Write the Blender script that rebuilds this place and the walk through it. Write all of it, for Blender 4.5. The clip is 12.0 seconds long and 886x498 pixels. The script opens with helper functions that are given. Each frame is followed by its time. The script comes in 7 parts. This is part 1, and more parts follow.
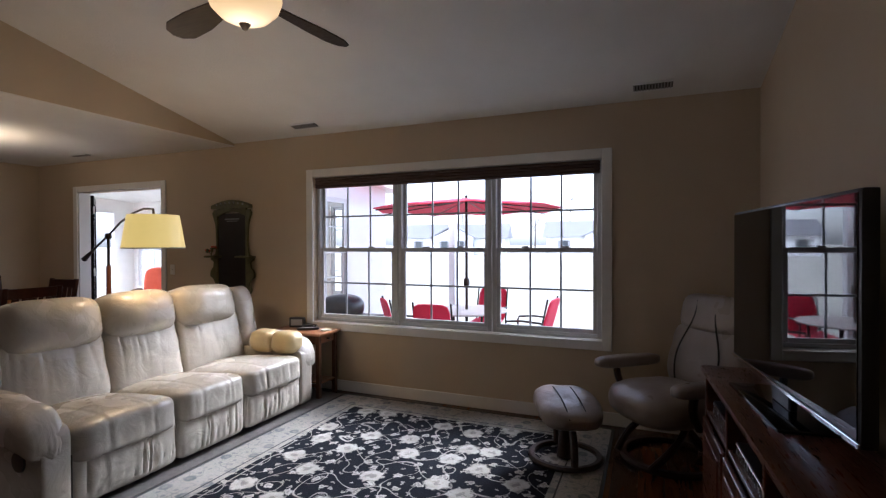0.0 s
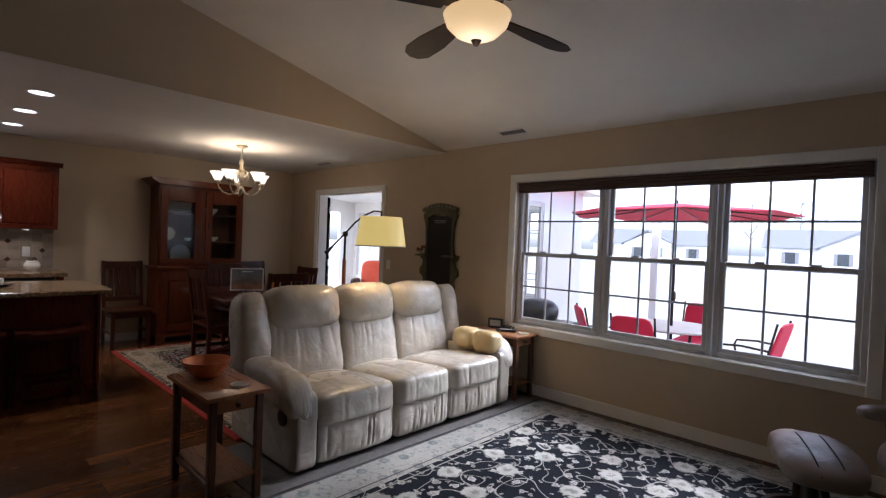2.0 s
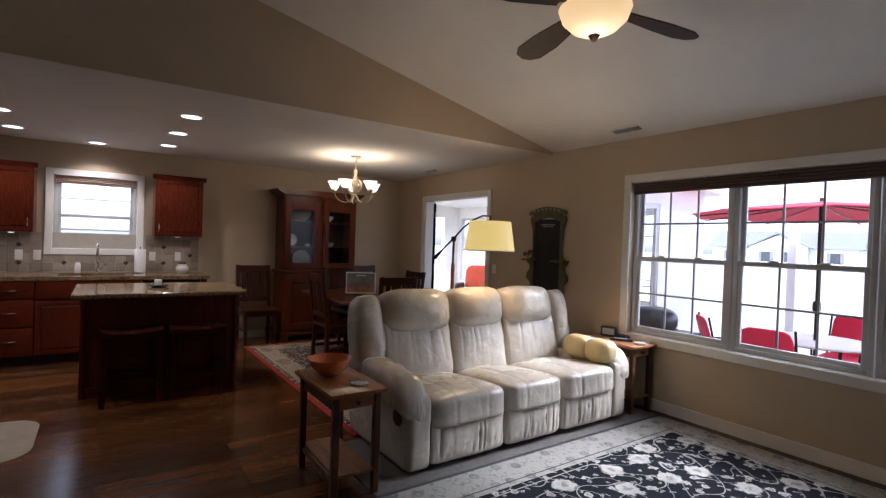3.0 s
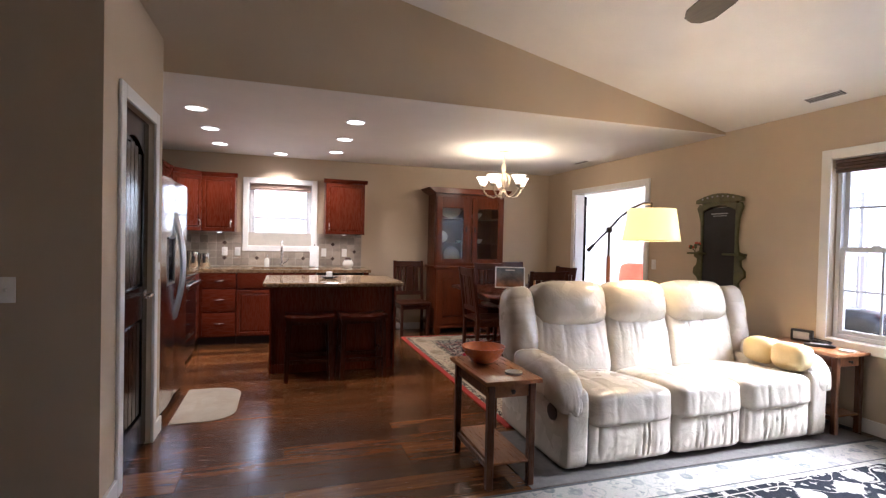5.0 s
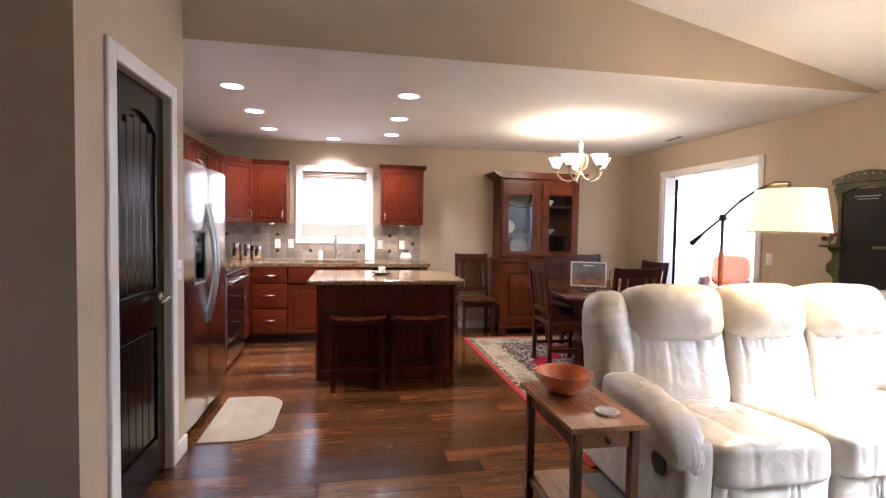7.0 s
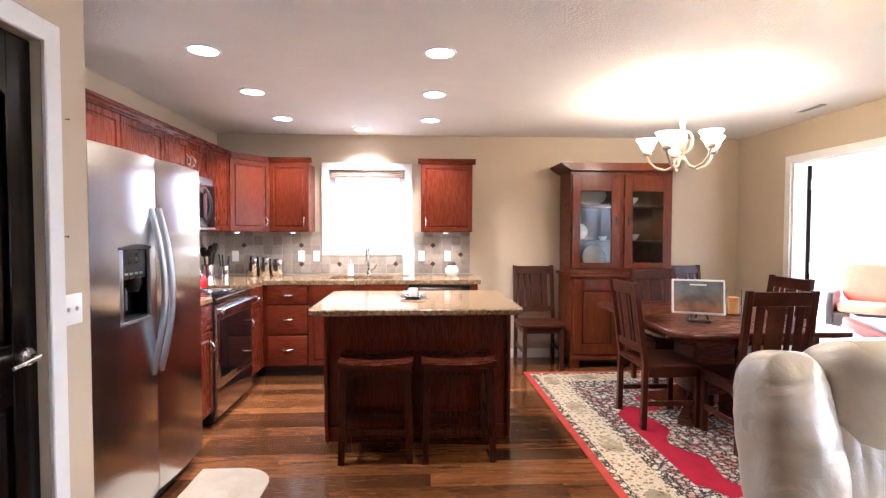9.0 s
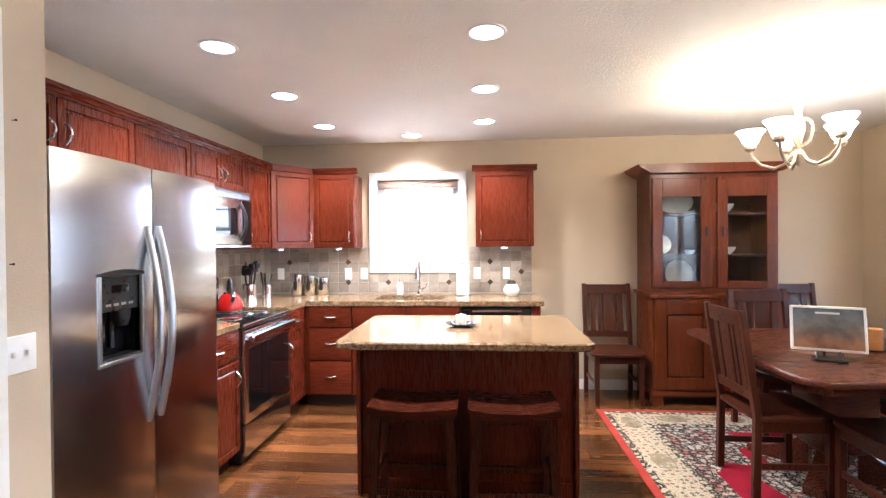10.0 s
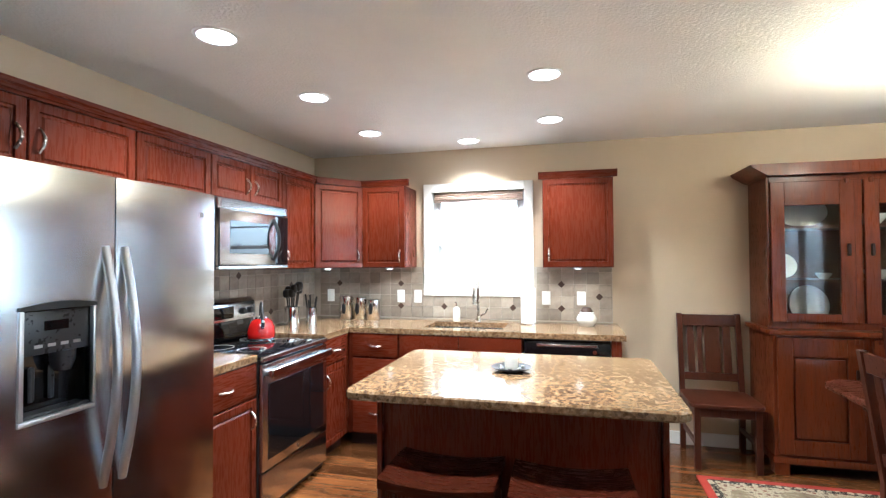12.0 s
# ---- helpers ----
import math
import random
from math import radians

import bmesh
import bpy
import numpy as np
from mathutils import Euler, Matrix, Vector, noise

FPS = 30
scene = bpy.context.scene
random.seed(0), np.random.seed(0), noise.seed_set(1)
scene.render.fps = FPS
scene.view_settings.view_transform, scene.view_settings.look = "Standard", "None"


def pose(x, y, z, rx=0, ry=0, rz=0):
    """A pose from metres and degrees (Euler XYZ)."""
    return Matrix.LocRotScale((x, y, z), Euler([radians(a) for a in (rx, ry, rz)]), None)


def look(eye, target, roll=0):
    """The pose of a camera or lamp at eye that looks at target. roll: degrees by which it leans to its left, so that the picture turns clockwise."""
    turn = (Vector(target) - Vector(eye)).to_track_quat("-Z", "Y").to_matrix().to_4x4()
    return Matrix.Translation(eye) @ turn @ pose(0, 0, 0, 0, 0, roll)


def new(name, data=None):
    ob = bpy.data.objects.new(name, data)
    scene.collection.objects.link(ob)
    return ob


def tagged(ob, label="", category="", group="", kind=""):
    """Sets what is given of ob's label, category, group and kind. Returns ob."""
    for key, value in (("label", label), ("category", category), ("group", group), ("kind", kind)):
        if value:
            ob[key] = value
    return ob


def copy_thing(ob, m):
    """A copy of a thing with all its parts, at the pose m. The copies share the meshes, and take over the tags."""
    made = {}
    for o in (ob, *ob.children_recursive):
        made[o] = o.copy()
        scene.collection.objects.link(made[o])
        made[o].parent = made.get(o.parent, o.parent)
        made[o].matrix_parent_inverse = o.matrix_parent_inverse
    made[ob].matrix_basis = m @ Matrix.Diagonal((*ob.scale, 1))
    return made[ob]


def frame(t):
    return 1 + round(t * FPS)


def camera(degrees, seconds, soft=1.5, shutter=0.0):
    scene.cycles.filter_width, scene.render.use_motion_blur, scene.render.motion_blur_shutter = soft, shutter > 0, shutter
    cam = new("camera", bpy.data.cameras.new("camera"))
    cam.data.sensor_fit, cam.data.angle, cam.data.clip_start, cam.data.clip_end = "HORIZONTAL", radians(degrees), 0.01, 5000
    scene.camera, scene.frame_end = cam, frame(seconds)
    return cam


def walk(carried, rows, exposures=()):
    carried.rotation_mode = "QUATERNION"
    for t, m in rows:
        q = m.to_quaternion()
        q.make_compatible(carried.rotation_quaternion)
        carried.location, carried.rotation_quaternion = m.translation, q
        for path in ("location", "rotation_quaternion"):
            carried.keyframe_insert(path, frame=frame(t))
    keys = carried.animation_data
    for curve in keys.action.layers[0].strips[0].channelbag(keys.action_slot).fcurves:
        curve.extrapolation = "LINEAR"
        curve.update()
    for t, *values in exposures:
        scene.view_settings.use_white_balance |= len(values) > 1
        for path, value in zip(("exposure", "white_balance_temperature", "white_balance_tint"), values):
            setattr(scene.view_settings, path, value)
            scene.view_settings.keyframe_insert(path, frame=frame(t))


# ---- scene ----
cam = camera(83.7, 12.0, soft=1.3)
PATH = [
    (0, (-0.944, 0.473, 1.398), (-1.713, 2.319, 1.378), -0.2),
    (0.5, (-0.975, 0.466, 1.404), (-1.83, 2.274, 1.382), 0.4),
    (1, (-1.021, 0.446, 1.423), (-2.042, 2.166, 1.393), 1.1),
    (1.5, (-1.058, 0.424, 1.43), (-2.27, 2.015, 1.399), 1.9),
    (2, (-1.082, 0.405, 1.43), (-2.466, 1.849, 1.402), 2.3),
    (2.5, (-1.115, 0.384, 1.428), (-2.639, 1.678, 1.403), 2.2),
    (3, (-1.146, 0.37, 1.424), (-2.792, 1.506, 1.401), 2.0),
    (3.5, (-1.17, 0.363, 1.409), (-2.926, 1.32, 1.385), 1.8),
    (3.7, (-1.18, 0.354, 1.404), (-2.973, 1.238, 1.377), 1.7),
    (5.5, (-1.222, 0.348, 1.336), (-3.142, 0.905, 1.293), 1.3),
    (6, (-1.328, 0.393, 1.337), (-3.266, 0.882, 1.278), 1.3),
    (6.5, (-1.587, 0.469, 1.361), (-3.541, 0.888, 1.281), 1.2),
    (7, (-1.838, 0.543, 1.366), (-3.804, 0.903, 1.281), 1.0),
    (9, (-2.986, 0.843, 1.387), (-4.982, 0.951, 1.321), 0.1),
    (9.5, (-3.279, 0.916, 1.414), (-5.278, 0.884, 1.369), -0.2),
    (10, (-3.512, 0.957, 1.417), (-5.506, 0.796, 1.399), -0.5),
    (10.5, (-3.752, 0.98, 1.434), (-5.733, 0.705, 1.442), -0.4),
    (11, (-3.919, 1.019, 1.443), (-5.884, 0.648, 1.468), -0.4),
    (11.5, (-4.052, 1.067, 1.461), (-6.002, 0.625, 1.499), -0.2),
    (12, (-4.124, 1.105, 1.45), (-6.06, 0.605, 1.498), -0.3),
]
walk(cam, [(t, look(eye, target, roll)) for t, eye, target, roll in PATH], exposures=[(0.0, 1.93, 5300, 17), (1.5, 1.82, 5300, 17), (2.5, 1.74, 5300, 17), (3.5, 2.55, 5300, 17), (5.5, 3.55, 5300, 18), (7.0, 4.0, 5280, 18), (9.0, 4.62, 5130, 16), (10.5, 4.68, 5000, 8), (12.0, 4.42, 4800, 2)])

# ---- world and light ----
world = bpy.data.worlds.new("overcast_sky")
scene.world = world
world.use_nodes = True
wn = world.node_tree.nodes
sky = wn.new("ShaderNodeTexSky")
sky.sky_type = "NISHITA"
sky.sun_disc = False
sky.sun_elevation = radians(38)
sky.sun_rotation = radians(200)
sky.air_density, sky.dust_density, sky.ozone_density = 1.0, 2.0, 1.0
grey = wn.new("ShaderNodeHueSaturation")
grey.inputs["Saturation"].default_value = 0.35
world.node_tree.links.new(sky.outputs[0], grey.inputs["Color"])
world.node_tree.links.new(grey.outputs[0], wn["Background"].inputs[0])
wn["Background"].inputs[1].default_value = 0.15


def lamp(name, kind, m, watts, colour, **more):
    data = bpy.data.lights.new(name, kind)
    data.energy, data.color = watts, colour
    if "size" in more:
        data.size = more["size"]
    if "radius" in more:
        data.shadow_soft_size = more["radius"]
    if "spot" in more:
        data.spot_size, data.spot_blend = radians(more["spot"]), 0.6
    if "angle" in more:
        data.angle = radians(more["angle"])
    ob = new(name, data)
    ob.matrix_basis = m
    return ob


WARM = (1.0, 0.72, 0.42)
lamp("sun", "SUN", pose(0, 0, 20, 52, 0, 160), 1.5, (1.0, 0.96, 0.9), angle=15)
CANS = [(-5.95, -0.385), (-5.91, 0.983), (-6.79, -0.38), (-6.78, 0.98), (-7.66, -0.385), (-7.65, 0.975), (-8.10, 0.30)]
for cx, cy in CANS:
    lamp("can_light", "SPOT", pose(cx, cy, 2.42), 8.8, (1.0, 0.86, 0.68), radius=0.06, spot=125)
LAMP_W, FAN_W, CHAND_W = 2.6, 0.5, 3.0
CHAND = (-6.70, 2.88)
FAN = (-2.725, 2.30)
SHADE = (-4.246, 2.968)

# ---- materials ----


def nodes_of(name):
    m = bpy.data.materials.new(name)
    m.use_nodes = True
    t = m.node_tree
    return m, t, t.nodes["Principled BSDF"]


def link(t, a, b):
    t.links.new(a, b)


def node(t, kind, **kw):
    n = t.nodes.new("ShaderNode" + kind)
    for k, v in kw.items():
        n.inputs[k.replace("_", " ")].default_value = v
    return n


def ramp(t, src, stops):
    r = t.nodes.new("ShaderNodeValToRGB")
    e = r.color_ramp.elements
    while len(e) < len(stops):
        e.new(0.5)
    for el, (p, c) in zip(e, stops):
        el.position = p
        el.color = (*c, 1) if len(c) == 3 else c
    link(t, src, r.inputs[0])
    return r.outputs[0]


def coords(t, stretch=(1, 1, 1), space="Object"):
    tc = t.nodes.new("ShaderNodeTexCoord")
    mp = t.nodes.new("ShaderNodeMapping")
    mp.inputs["Scale"].default_value = stretch
    link(t, tc.outputs[space], mp.inputs[0])
    return mp.outputs[0]


def mixc(t, fac, a, b, mode="MIX"):
    m = t.nodes.new("ShaderNodeMix")
    m.data_type, m.blend_type = "RGBA", mode
    for i, v in ((0, fac), (6, a), (7, b)):
        if isinstance(v, (int, float)):
            m.inputs[i].default_value = v
        elif isinstance(v, tuple):
            m.inputs[i].default_value = (*v, 1)
        else:
            link(t, v, m.inputs[i])
    return m.outputs[2]


def surf(name, c1, c2=None, scale=6.0, rough=0.5, metal=0.0, bump=0.0, bscale=60.0, stretch=(1, 1, 1), coat=0.0, rvar=0.1, vary=0.0, spec=0.5):
    """Two-scale mottled surface: broad stains, fine grain, relief."""
    m, t, b = nodes_of(name)
    c2 = c2 or tuple(x * 0.8 for x in c1)
    v = coords(t, stretch)
    n1 = node(t, "TexNoise", Scale=scale, Detail=5.0, Roughness=0.6)
    n2 = node(t, "TexNoise", Scale=bscale, Detail=3.0)
    link(t, v, n1.inputs["Vector"])
    link(t, v, n2.inputs["Vector"])
    col = ramp(t, n1.outputs[0], [(0.3, c1), (0.72, c2)])
    if vary:
        oi = t.nodes.new("ShaderNodeObjectInfo")
        col = mixc(t, 1.0, col, ramp(t, oi.outputs["Random"], [(0.0, (1 - vary,) * 3), (1.0, (1 + vary * 0.3,) * 3)]), "MULTIPLY")
    link(t, col, b.inputs["Base Color"])
    r = t.nodes.new("ShaderNodeMapRange")
    r.inputs["To Min"].default_value = max(0.02, rough - rvar)
    r.inputs["To Max"].default_value = min(1, rough + rvar)
    link(t, n2.outputs[0], r.inputs[0])
    link(t, r.outputs[0], b.inputs["Roughness"])
    b.inputs["Metallic"].default_value = metal
    b.inputs["Coat Weight"].default_value = coat
    b.inputs["Coat Roughness"].default_value = 0.12
    b.inputs["Specular IOR Level"].default_value = spec
    if bump:
        bp = node(t, "Bump", Strength=bump, Distance=0.004)
        link(t, n2.outputs[0], bp.inputs["Height"])
        link(t, bp.outputs[0], b.inputs["Normal"])
    return m


def wood(name, c1, c2, axis="z", rough=0.35, coat=0.25, vary=0.0, scale=1.0, spec=0.3, fine_low=0.85):
    m, t, b = nodes_of(name)
    st = {"x": (1.2, 14, 14), "y": (14, 1.2, 14), "z": (14, 14, 1.2)}[axis]
    v = coords(t, tuple(s * scale for s in st))
    n1 = node(t, "TexNoise", Scale=1.6, Detail=6.0, Roughness=0.65, Distortion=0.8)
    n2 = node(t, "TexNoise", Scale=9.0, Detail=3.0)
    n3 = node(t, "TexNoise", Scale=0.25, Detail=2.0)
    oi = t.nodes.new("ShaderNodeObjectInfo")
    va = t.nodes.new("ShaderNodeVectorMath")
    va.operation = "MULTIPLY_ADD"
    link(t, oi.outputs["Random"], va.inputs[0])
    va.inputs[1].default_value = (31, 17, 23)
    link(t, v, va.inputs[2])
    for n in (n1, n2, n3):
        link(t, va.outputs[0], n.inputs["Vector"])
    col = ramp(t, n1.outputs[0], [(0.28, c2), (0.5, tuple((a + d) / 2 for a, d in zip(c1, c2))), (0.72, c1)])
    fine = ramp(t, n2.outputs[0], [(0.35, (fine_low,) * 3), (0.6, (1, 1, 1))])
    broad = ramp(t, n3.outputs[0], [(0.3, (0.8,) * 3), (0.7, (1.1,) * 3)])
    col = mixc(t, 1.0, mixc(t, 1.0, col, fine, "MULTIPLY"), broad, "MULTIPLY")
    if vary:
        col = mixc(t, 1.0, col, ramp(t, oi.outputs["Random"], [(0.0, (1 - vary,) * 3), (0.5, (1, 0.97, 0.92)), (1.0, (1 + vary, 1 + vary, 1 + vary * 0.8))]), "MULTIPLY")
    link(t, col, b.inputs["Base Color"])
    link(t, ramp(t, n2.outputs[0], [(0.3, (rough + 0.08,) * 3), (0.7, (rough - 0.06,) * 3)]), b.inputs["Roughness"])
    b.inputs["Coat Weight"].default_value = coat
    b.inputs["Specular IOR Level"].default_value = spec
    b.inputs["Coat Roughness"].default_value = 0.15
    bp = node(t, "Bump", Strength=0.12 if fine_low < 0.9 else 0.04, Distance=0.002)
    link(t, n2.outputs[0], bp.inputs["Height"])
    link(t, bp.outputs[0], b.inputs["Normal"])
    return m


def glow(name, colour, strength, base=(0.9, 0.85, 0.75)):
    m, t, b = nodes_of(name)
    b.inputs["Base Color"].default_value = (*base, 1)
    b.inputs["Emission Color"].default_value = (*colour, 1)
    b.inputs["Emission Strength"].default_value = strength
    b.inputs["Roughness"].default_value = 0.4
    return m


def clear_glass(name, tint=(1, 1, 1), rough=0.0):
    m, t, b = nodes_of(name)
    b.inputs["Base Color"].default_value = (*tint, 1)
    b.inputs["Roughness"].default_value = rough
    b.inputs["Transmission Weight"].default_value = 1.0
    b.inputs["IOR"].default_value = 1.2
    return m



def leather(name, c1, c2, rough):
    """Soft hide: pebbled grain, creases that run and branch, worn shiny patches."""
    m, t, b = nodes_of(name)
    v = coords(t)
    n1 = node(t, "TexNoise", Scale=3.0, Detail=4.0)
    grain = node(t, "TexVoronoi", Scale=260.0)
    cr = node(t, "TexNoise", Scale=8.0, Detail=3.0, Roughness=0.5, Distortion=1.2)
    n3 = node(t, "TexNoise", Scale=5.0, Detail=2.0)
    for n in (n1, grain, cr, n3):
        link(t, v, n.inputs["Vector"])
    link(t, ramp(t, n1.outputs[0], [(0.3, c1), (0.7, c2)]), b.inputs["Base Color"])
    link(t, ramp(t, n3.outputs[0], [(0.3, (rough - 0.03,) * 3), (0.7, (rough + 0.07,) * 3)]), b.inputs["Roughness"])
    b1 = node(t, "Bump", Strength=0.26, Distance=0.02)
    link(t, cr.outputs[0], b1.inputs["Height"])
    b2 = node(t, "Bump", Strength=0.2, Distance=0.001)
    link(t, grain.outputs["Distance"], b2.inputs["Height"])
    link(t, b1.outputs[0], b2.inputs["Normal"])
    link(t, b2.outputs[0], b.inputs["Normal"])
    return m


M = {}
M["wall"] = surf("wall_paint", (0.515, 0.413, 0.290), (0.485, 0.387, 0.270), 2.0, 0.75, bump=0.25, bscale=180)
M["ceil"] = surf("ceiling_paint", (0.78, 0.75, 0.70), (0.74, 0.71, 0.66), 3.0, 0.85, bump=0.9, bscale=70)
M["trim"] = surf("white_trim_paint", (0.78, 0.76, 0.72), (0.72, 0.70, 0.66), 5.0, 0.4, bump=0.05)
M["vinyl"] = surf("window_vinyl", (0.5904, 0.5904, 0.5904), (0.5412, 0.5412, 0.5494), 5.0, 0.35)
M["grille"] = surf("window_grille", (0.45, 0.46, 0.48), (0.4, 0.41, 0.43), 8.0, 0.4)
M["glass"] = clear_glass("window_glass")
M["floor"] = wood("walnut_laminate", (0.1645, 0.0626, 0.01927), (0.04976, 0.01685, 0.005618), "y", 0.2, 0.2, 0.5)
M["subfloor"] = surf("dark_subfloor", (0.03, 0.015, 0.008))
M["cherry"] = wood("cherry_cabinet_wood", (0.098, 0.0158, 0.0052), (0.084, 0.0132, 0.0046), "z", 0.27, 0.07, spec=0.2, fine_low=0.95)
M["cherry_x"] = wood("cherry_cabinet_wood_cross", (0.098, 0.0158, 0.0052), (0.084, 0.0132, 0.0046), "x", 0.27, 0.07, spec=0.2, fine_low=0.95)
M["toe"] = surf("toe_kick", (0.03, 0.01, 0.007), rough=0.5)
M["hutch"] = wood("hutch_cherry_wood", (0.148, 0.033, 0.0085), (0.085, 0.0175, 0.005), "z", 0.30, 0.10, spec=0.2, fine_low=0.92)
M["chair"] = wood("dining_cherry_wood", (0.06694, 0.01721, 0.00765), (0.03825, 0.009562, 0.004781), "z", 0.32, 0.05, spec=0.2, fine_low=0.92)
M["table"] = wood("table_cherry_wood", (0.119, 0.03145, 0.01445), (0.06375, 0.01615, 0.0085), "y", 0.27, 0.15)
M["stool"] = wood("stool_wood", (0.051, 0.0108, 0.0048), (0.024, 0.0054, 0.0027), "z", 0.26, 0.2, spec=0.2, fine_low=0.92)
M["stool_seat"] = wood("stool_seat_wood", (0.051, 0.0108, 0.0048), (0.04182, 0.008856, 0.003936), "y", 0.24, 0.2, spec=0.2, fine_low=0.92)
M["oak"] = wood("side_table_oak", (0.39, 0.169, 0.065), (0.221, 0.0845, 0.0312), "x", 0.3, 0.3)
M["oakleg"] = wood("side_table_leg_oak", (0.13, 0.05, 0.022), (0.07, 0.027, 0.012), "z", 0.3, 0.3)
M["blackdoor"] = surf("black_door_paint", (0.006, 0.0045, 0.004), (0.004, 0.003, 0.003), 4, 0.2, bump=0.03, bscale=30, stretch=(6, 6, 0.6), rvar=0.03, spec=0.3)
M["leather"] = leather("ivory_leather", (0.52, 0.475, 0.39), (0.45, 0.405, 0.33), 0.25)
M["taupe"] = leather("taupe_leather", (0.33, 0.275, 0.24), (0.26, 0.215, 0.185), 0.3)
M["seam"] = surf("dark_piping", (0.025, 0.02, 0.018), rough=0.5)
M["blackwood"] = wood("dark_stained_wood", (0.05, 0.022, 0.012), (0.02, 0.01, 0.006), "x", 0.35, 0.2)
M["console"] = wood("console_wood", (0.16, 0.055, 0.025), (0.08, 0.025, 0.012), "y", 0.3, 0.3)
M["black"] = surf("black_plastic", (0.012, 0.012, 0.013), (0.008, 0.008, 0.009), 8, 0.35)
M["gloss"] = surf("black_gloss", (0.006, 0.006, 0.007), (0.004, 0.004, 0.005), 8, 0.02, rvar=0.01)
M["screen"] = surf("television_screen", (0.005, 0.005, 0.006), (0.004, 0.004, 0.005), 8, 0.015, rvar=0.005, spec=0.85)
M["iron"] = surf("dark_bronze", (0.03, 0.02, 0.014), (0.02, 0.013, 0.01), 10, 0.4, 0.6)
M["nickel"] = surf("brushed_nickel", (0.62, 0.58, 0.53), (0.58, 0.54, 0.49), 10, 0.27, 1.0, rvar=0.02)
M["bar"] = surf("satin_steel_bar", (0.50, 0.50, 0.51), (0.48, 0.48, 0.49), 3, 0.36, 1.0, rvar=0.0)
M["chrome"] = surf("chrome", (0.8, 0.8, 0.8), (0.75, 0.75, 0.75), 10, 0.08, 1.0, rvar=0.03)
M["white"] = surf("white_plastic", (0.8, 0.79, 0.76), (0.76, 0.75, 0.72), 10, 0.35)
M["ceramic"] = surf("white_ceramic", (0.75, 0.72, 0.66), (0.7, 0.67, 0.6), 10, 0.12, rvar=0.03)
M["redmetal"] = surf("red_enamel", (0.34, 0.006, 0.004), (0.27, 0.005, 0.003), 8, 0.1, coat=0.5, rvar=0.02)
M["bowl"] = wood("turned_bowl_wood", (0.715, 0.221, 0.0715), (0.494, 0.13, 0.039), "x", 0.25, 0.4)
M["greenpaint"] = surf("worn_green_paint", (0.135, 0.125, 0.040), (0.065, 0.058, 0.020), 14, 0.6, bump=0.5, bscale=40)
M["chalk"] = surf("chalkboard", (0.016, 0.012, 0.010), (0.026, 0.020, 0.017), 5, 0.5, spec=0.2)
M["blind"] = surf("woven_shade", (0.12, 0.07, 0.055), (0.07, 0.04, 0.03), 40, 0.7, bump=0.6, bscale=90, stretch=(1, 1, 12))
# lighter copy of the woven shade: daylight from behind is put into its colour
M["blind_backlit"] = surf("backlit_woven_shade", (0.34, 0.24, 0.19), (0.25, 0.17, 0.13), 40, 0.7, bump=0.6, bscale=90, stretch=(1, 1, 12))
M["redcloth"] = surf("red_fabric", (0.55, 0.012, 0.05), (0.48, 0.010, 0.04), 6, 0.8, bump=0.2)
M["orange"] = surf("orange_cushion", (0.55, 0.09, 0.04), (0.48, 0.07, 0.03), 8, 0.85, bump=0.4)
M["grass"] = surf("winter_lawn", (0.45, 0.44, 0.375), (0.38, 0.375, 0.31), 1.2, 0.95, bump=0.8, bscale=30)
M["concrete"] = surf("patio_concrete", (0.425, 0.408, 0.3825), (0.357, 0.34, 0.3145), 3, 0.85, bump=0.3)
M["siding"] = surf("vinyl_siding", (0.72, 0.73, 0.74), (0.68, 0.69, 0.70), 2, 0.6)
M["roof"] = surf("asphalt_shingle", (0.27, 0.27, 0.28), (0.22, 0.22, 0.23), 9, 0.9)
M["darkglass"] = surf("far_window_glass", (0.05, 0.06, 0.07), rough=0.1)
M["bark"] = surf("bare_bark", (0.12, 0.10, 0.085), (0.08, 0.065, 0.055), 9, 0.9, bump=0.6)
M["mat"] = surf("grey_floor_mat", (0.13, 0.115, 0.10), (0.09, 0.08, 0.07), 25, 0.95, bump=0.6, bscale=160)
M["candle"] = surf("amber_candle", (0.75, 0.35, 0.10), (0.65, 0.27, 0.07), 6, 0.4)
M["paper"] = surf("paper_towel", (0.85, 0.84, 0.82), (0.8, 0.79, 0.77), 20, 0.9, bump=0.4)
M["ink"] = surf("grey_lettering", (0.35, 0.33, 0.31), rough=0.6)
M["fanblade"] = wood("fan_blade_wood", (0.035, 0.017, 0.012), (0.02, 0.010, 0.007), "x", 0.5, 0.0)
M["fanbowl"] = glow("lit_amber_glass", (1.0, 0.62, 0.24), 0.22)
M["shade"] = glow("lit_lamp_shade", (1.0, 0.70, 0.17), 0.17, (0.85, 0.72, 0.42))
M["tulip"] = glow("lit_frosted_glass", (1.0, 0.86, 0.62), 0.42)
M["candisc"] = glow("lit_downlight", (1.0, 0.93, 0.82), 0.8)
M["cream_metal"] = surf("antique_cream_metal", (0.52, 0.44, 0.32), (0.38, 0.30, 0.20), 30, 0.35, 0.4)


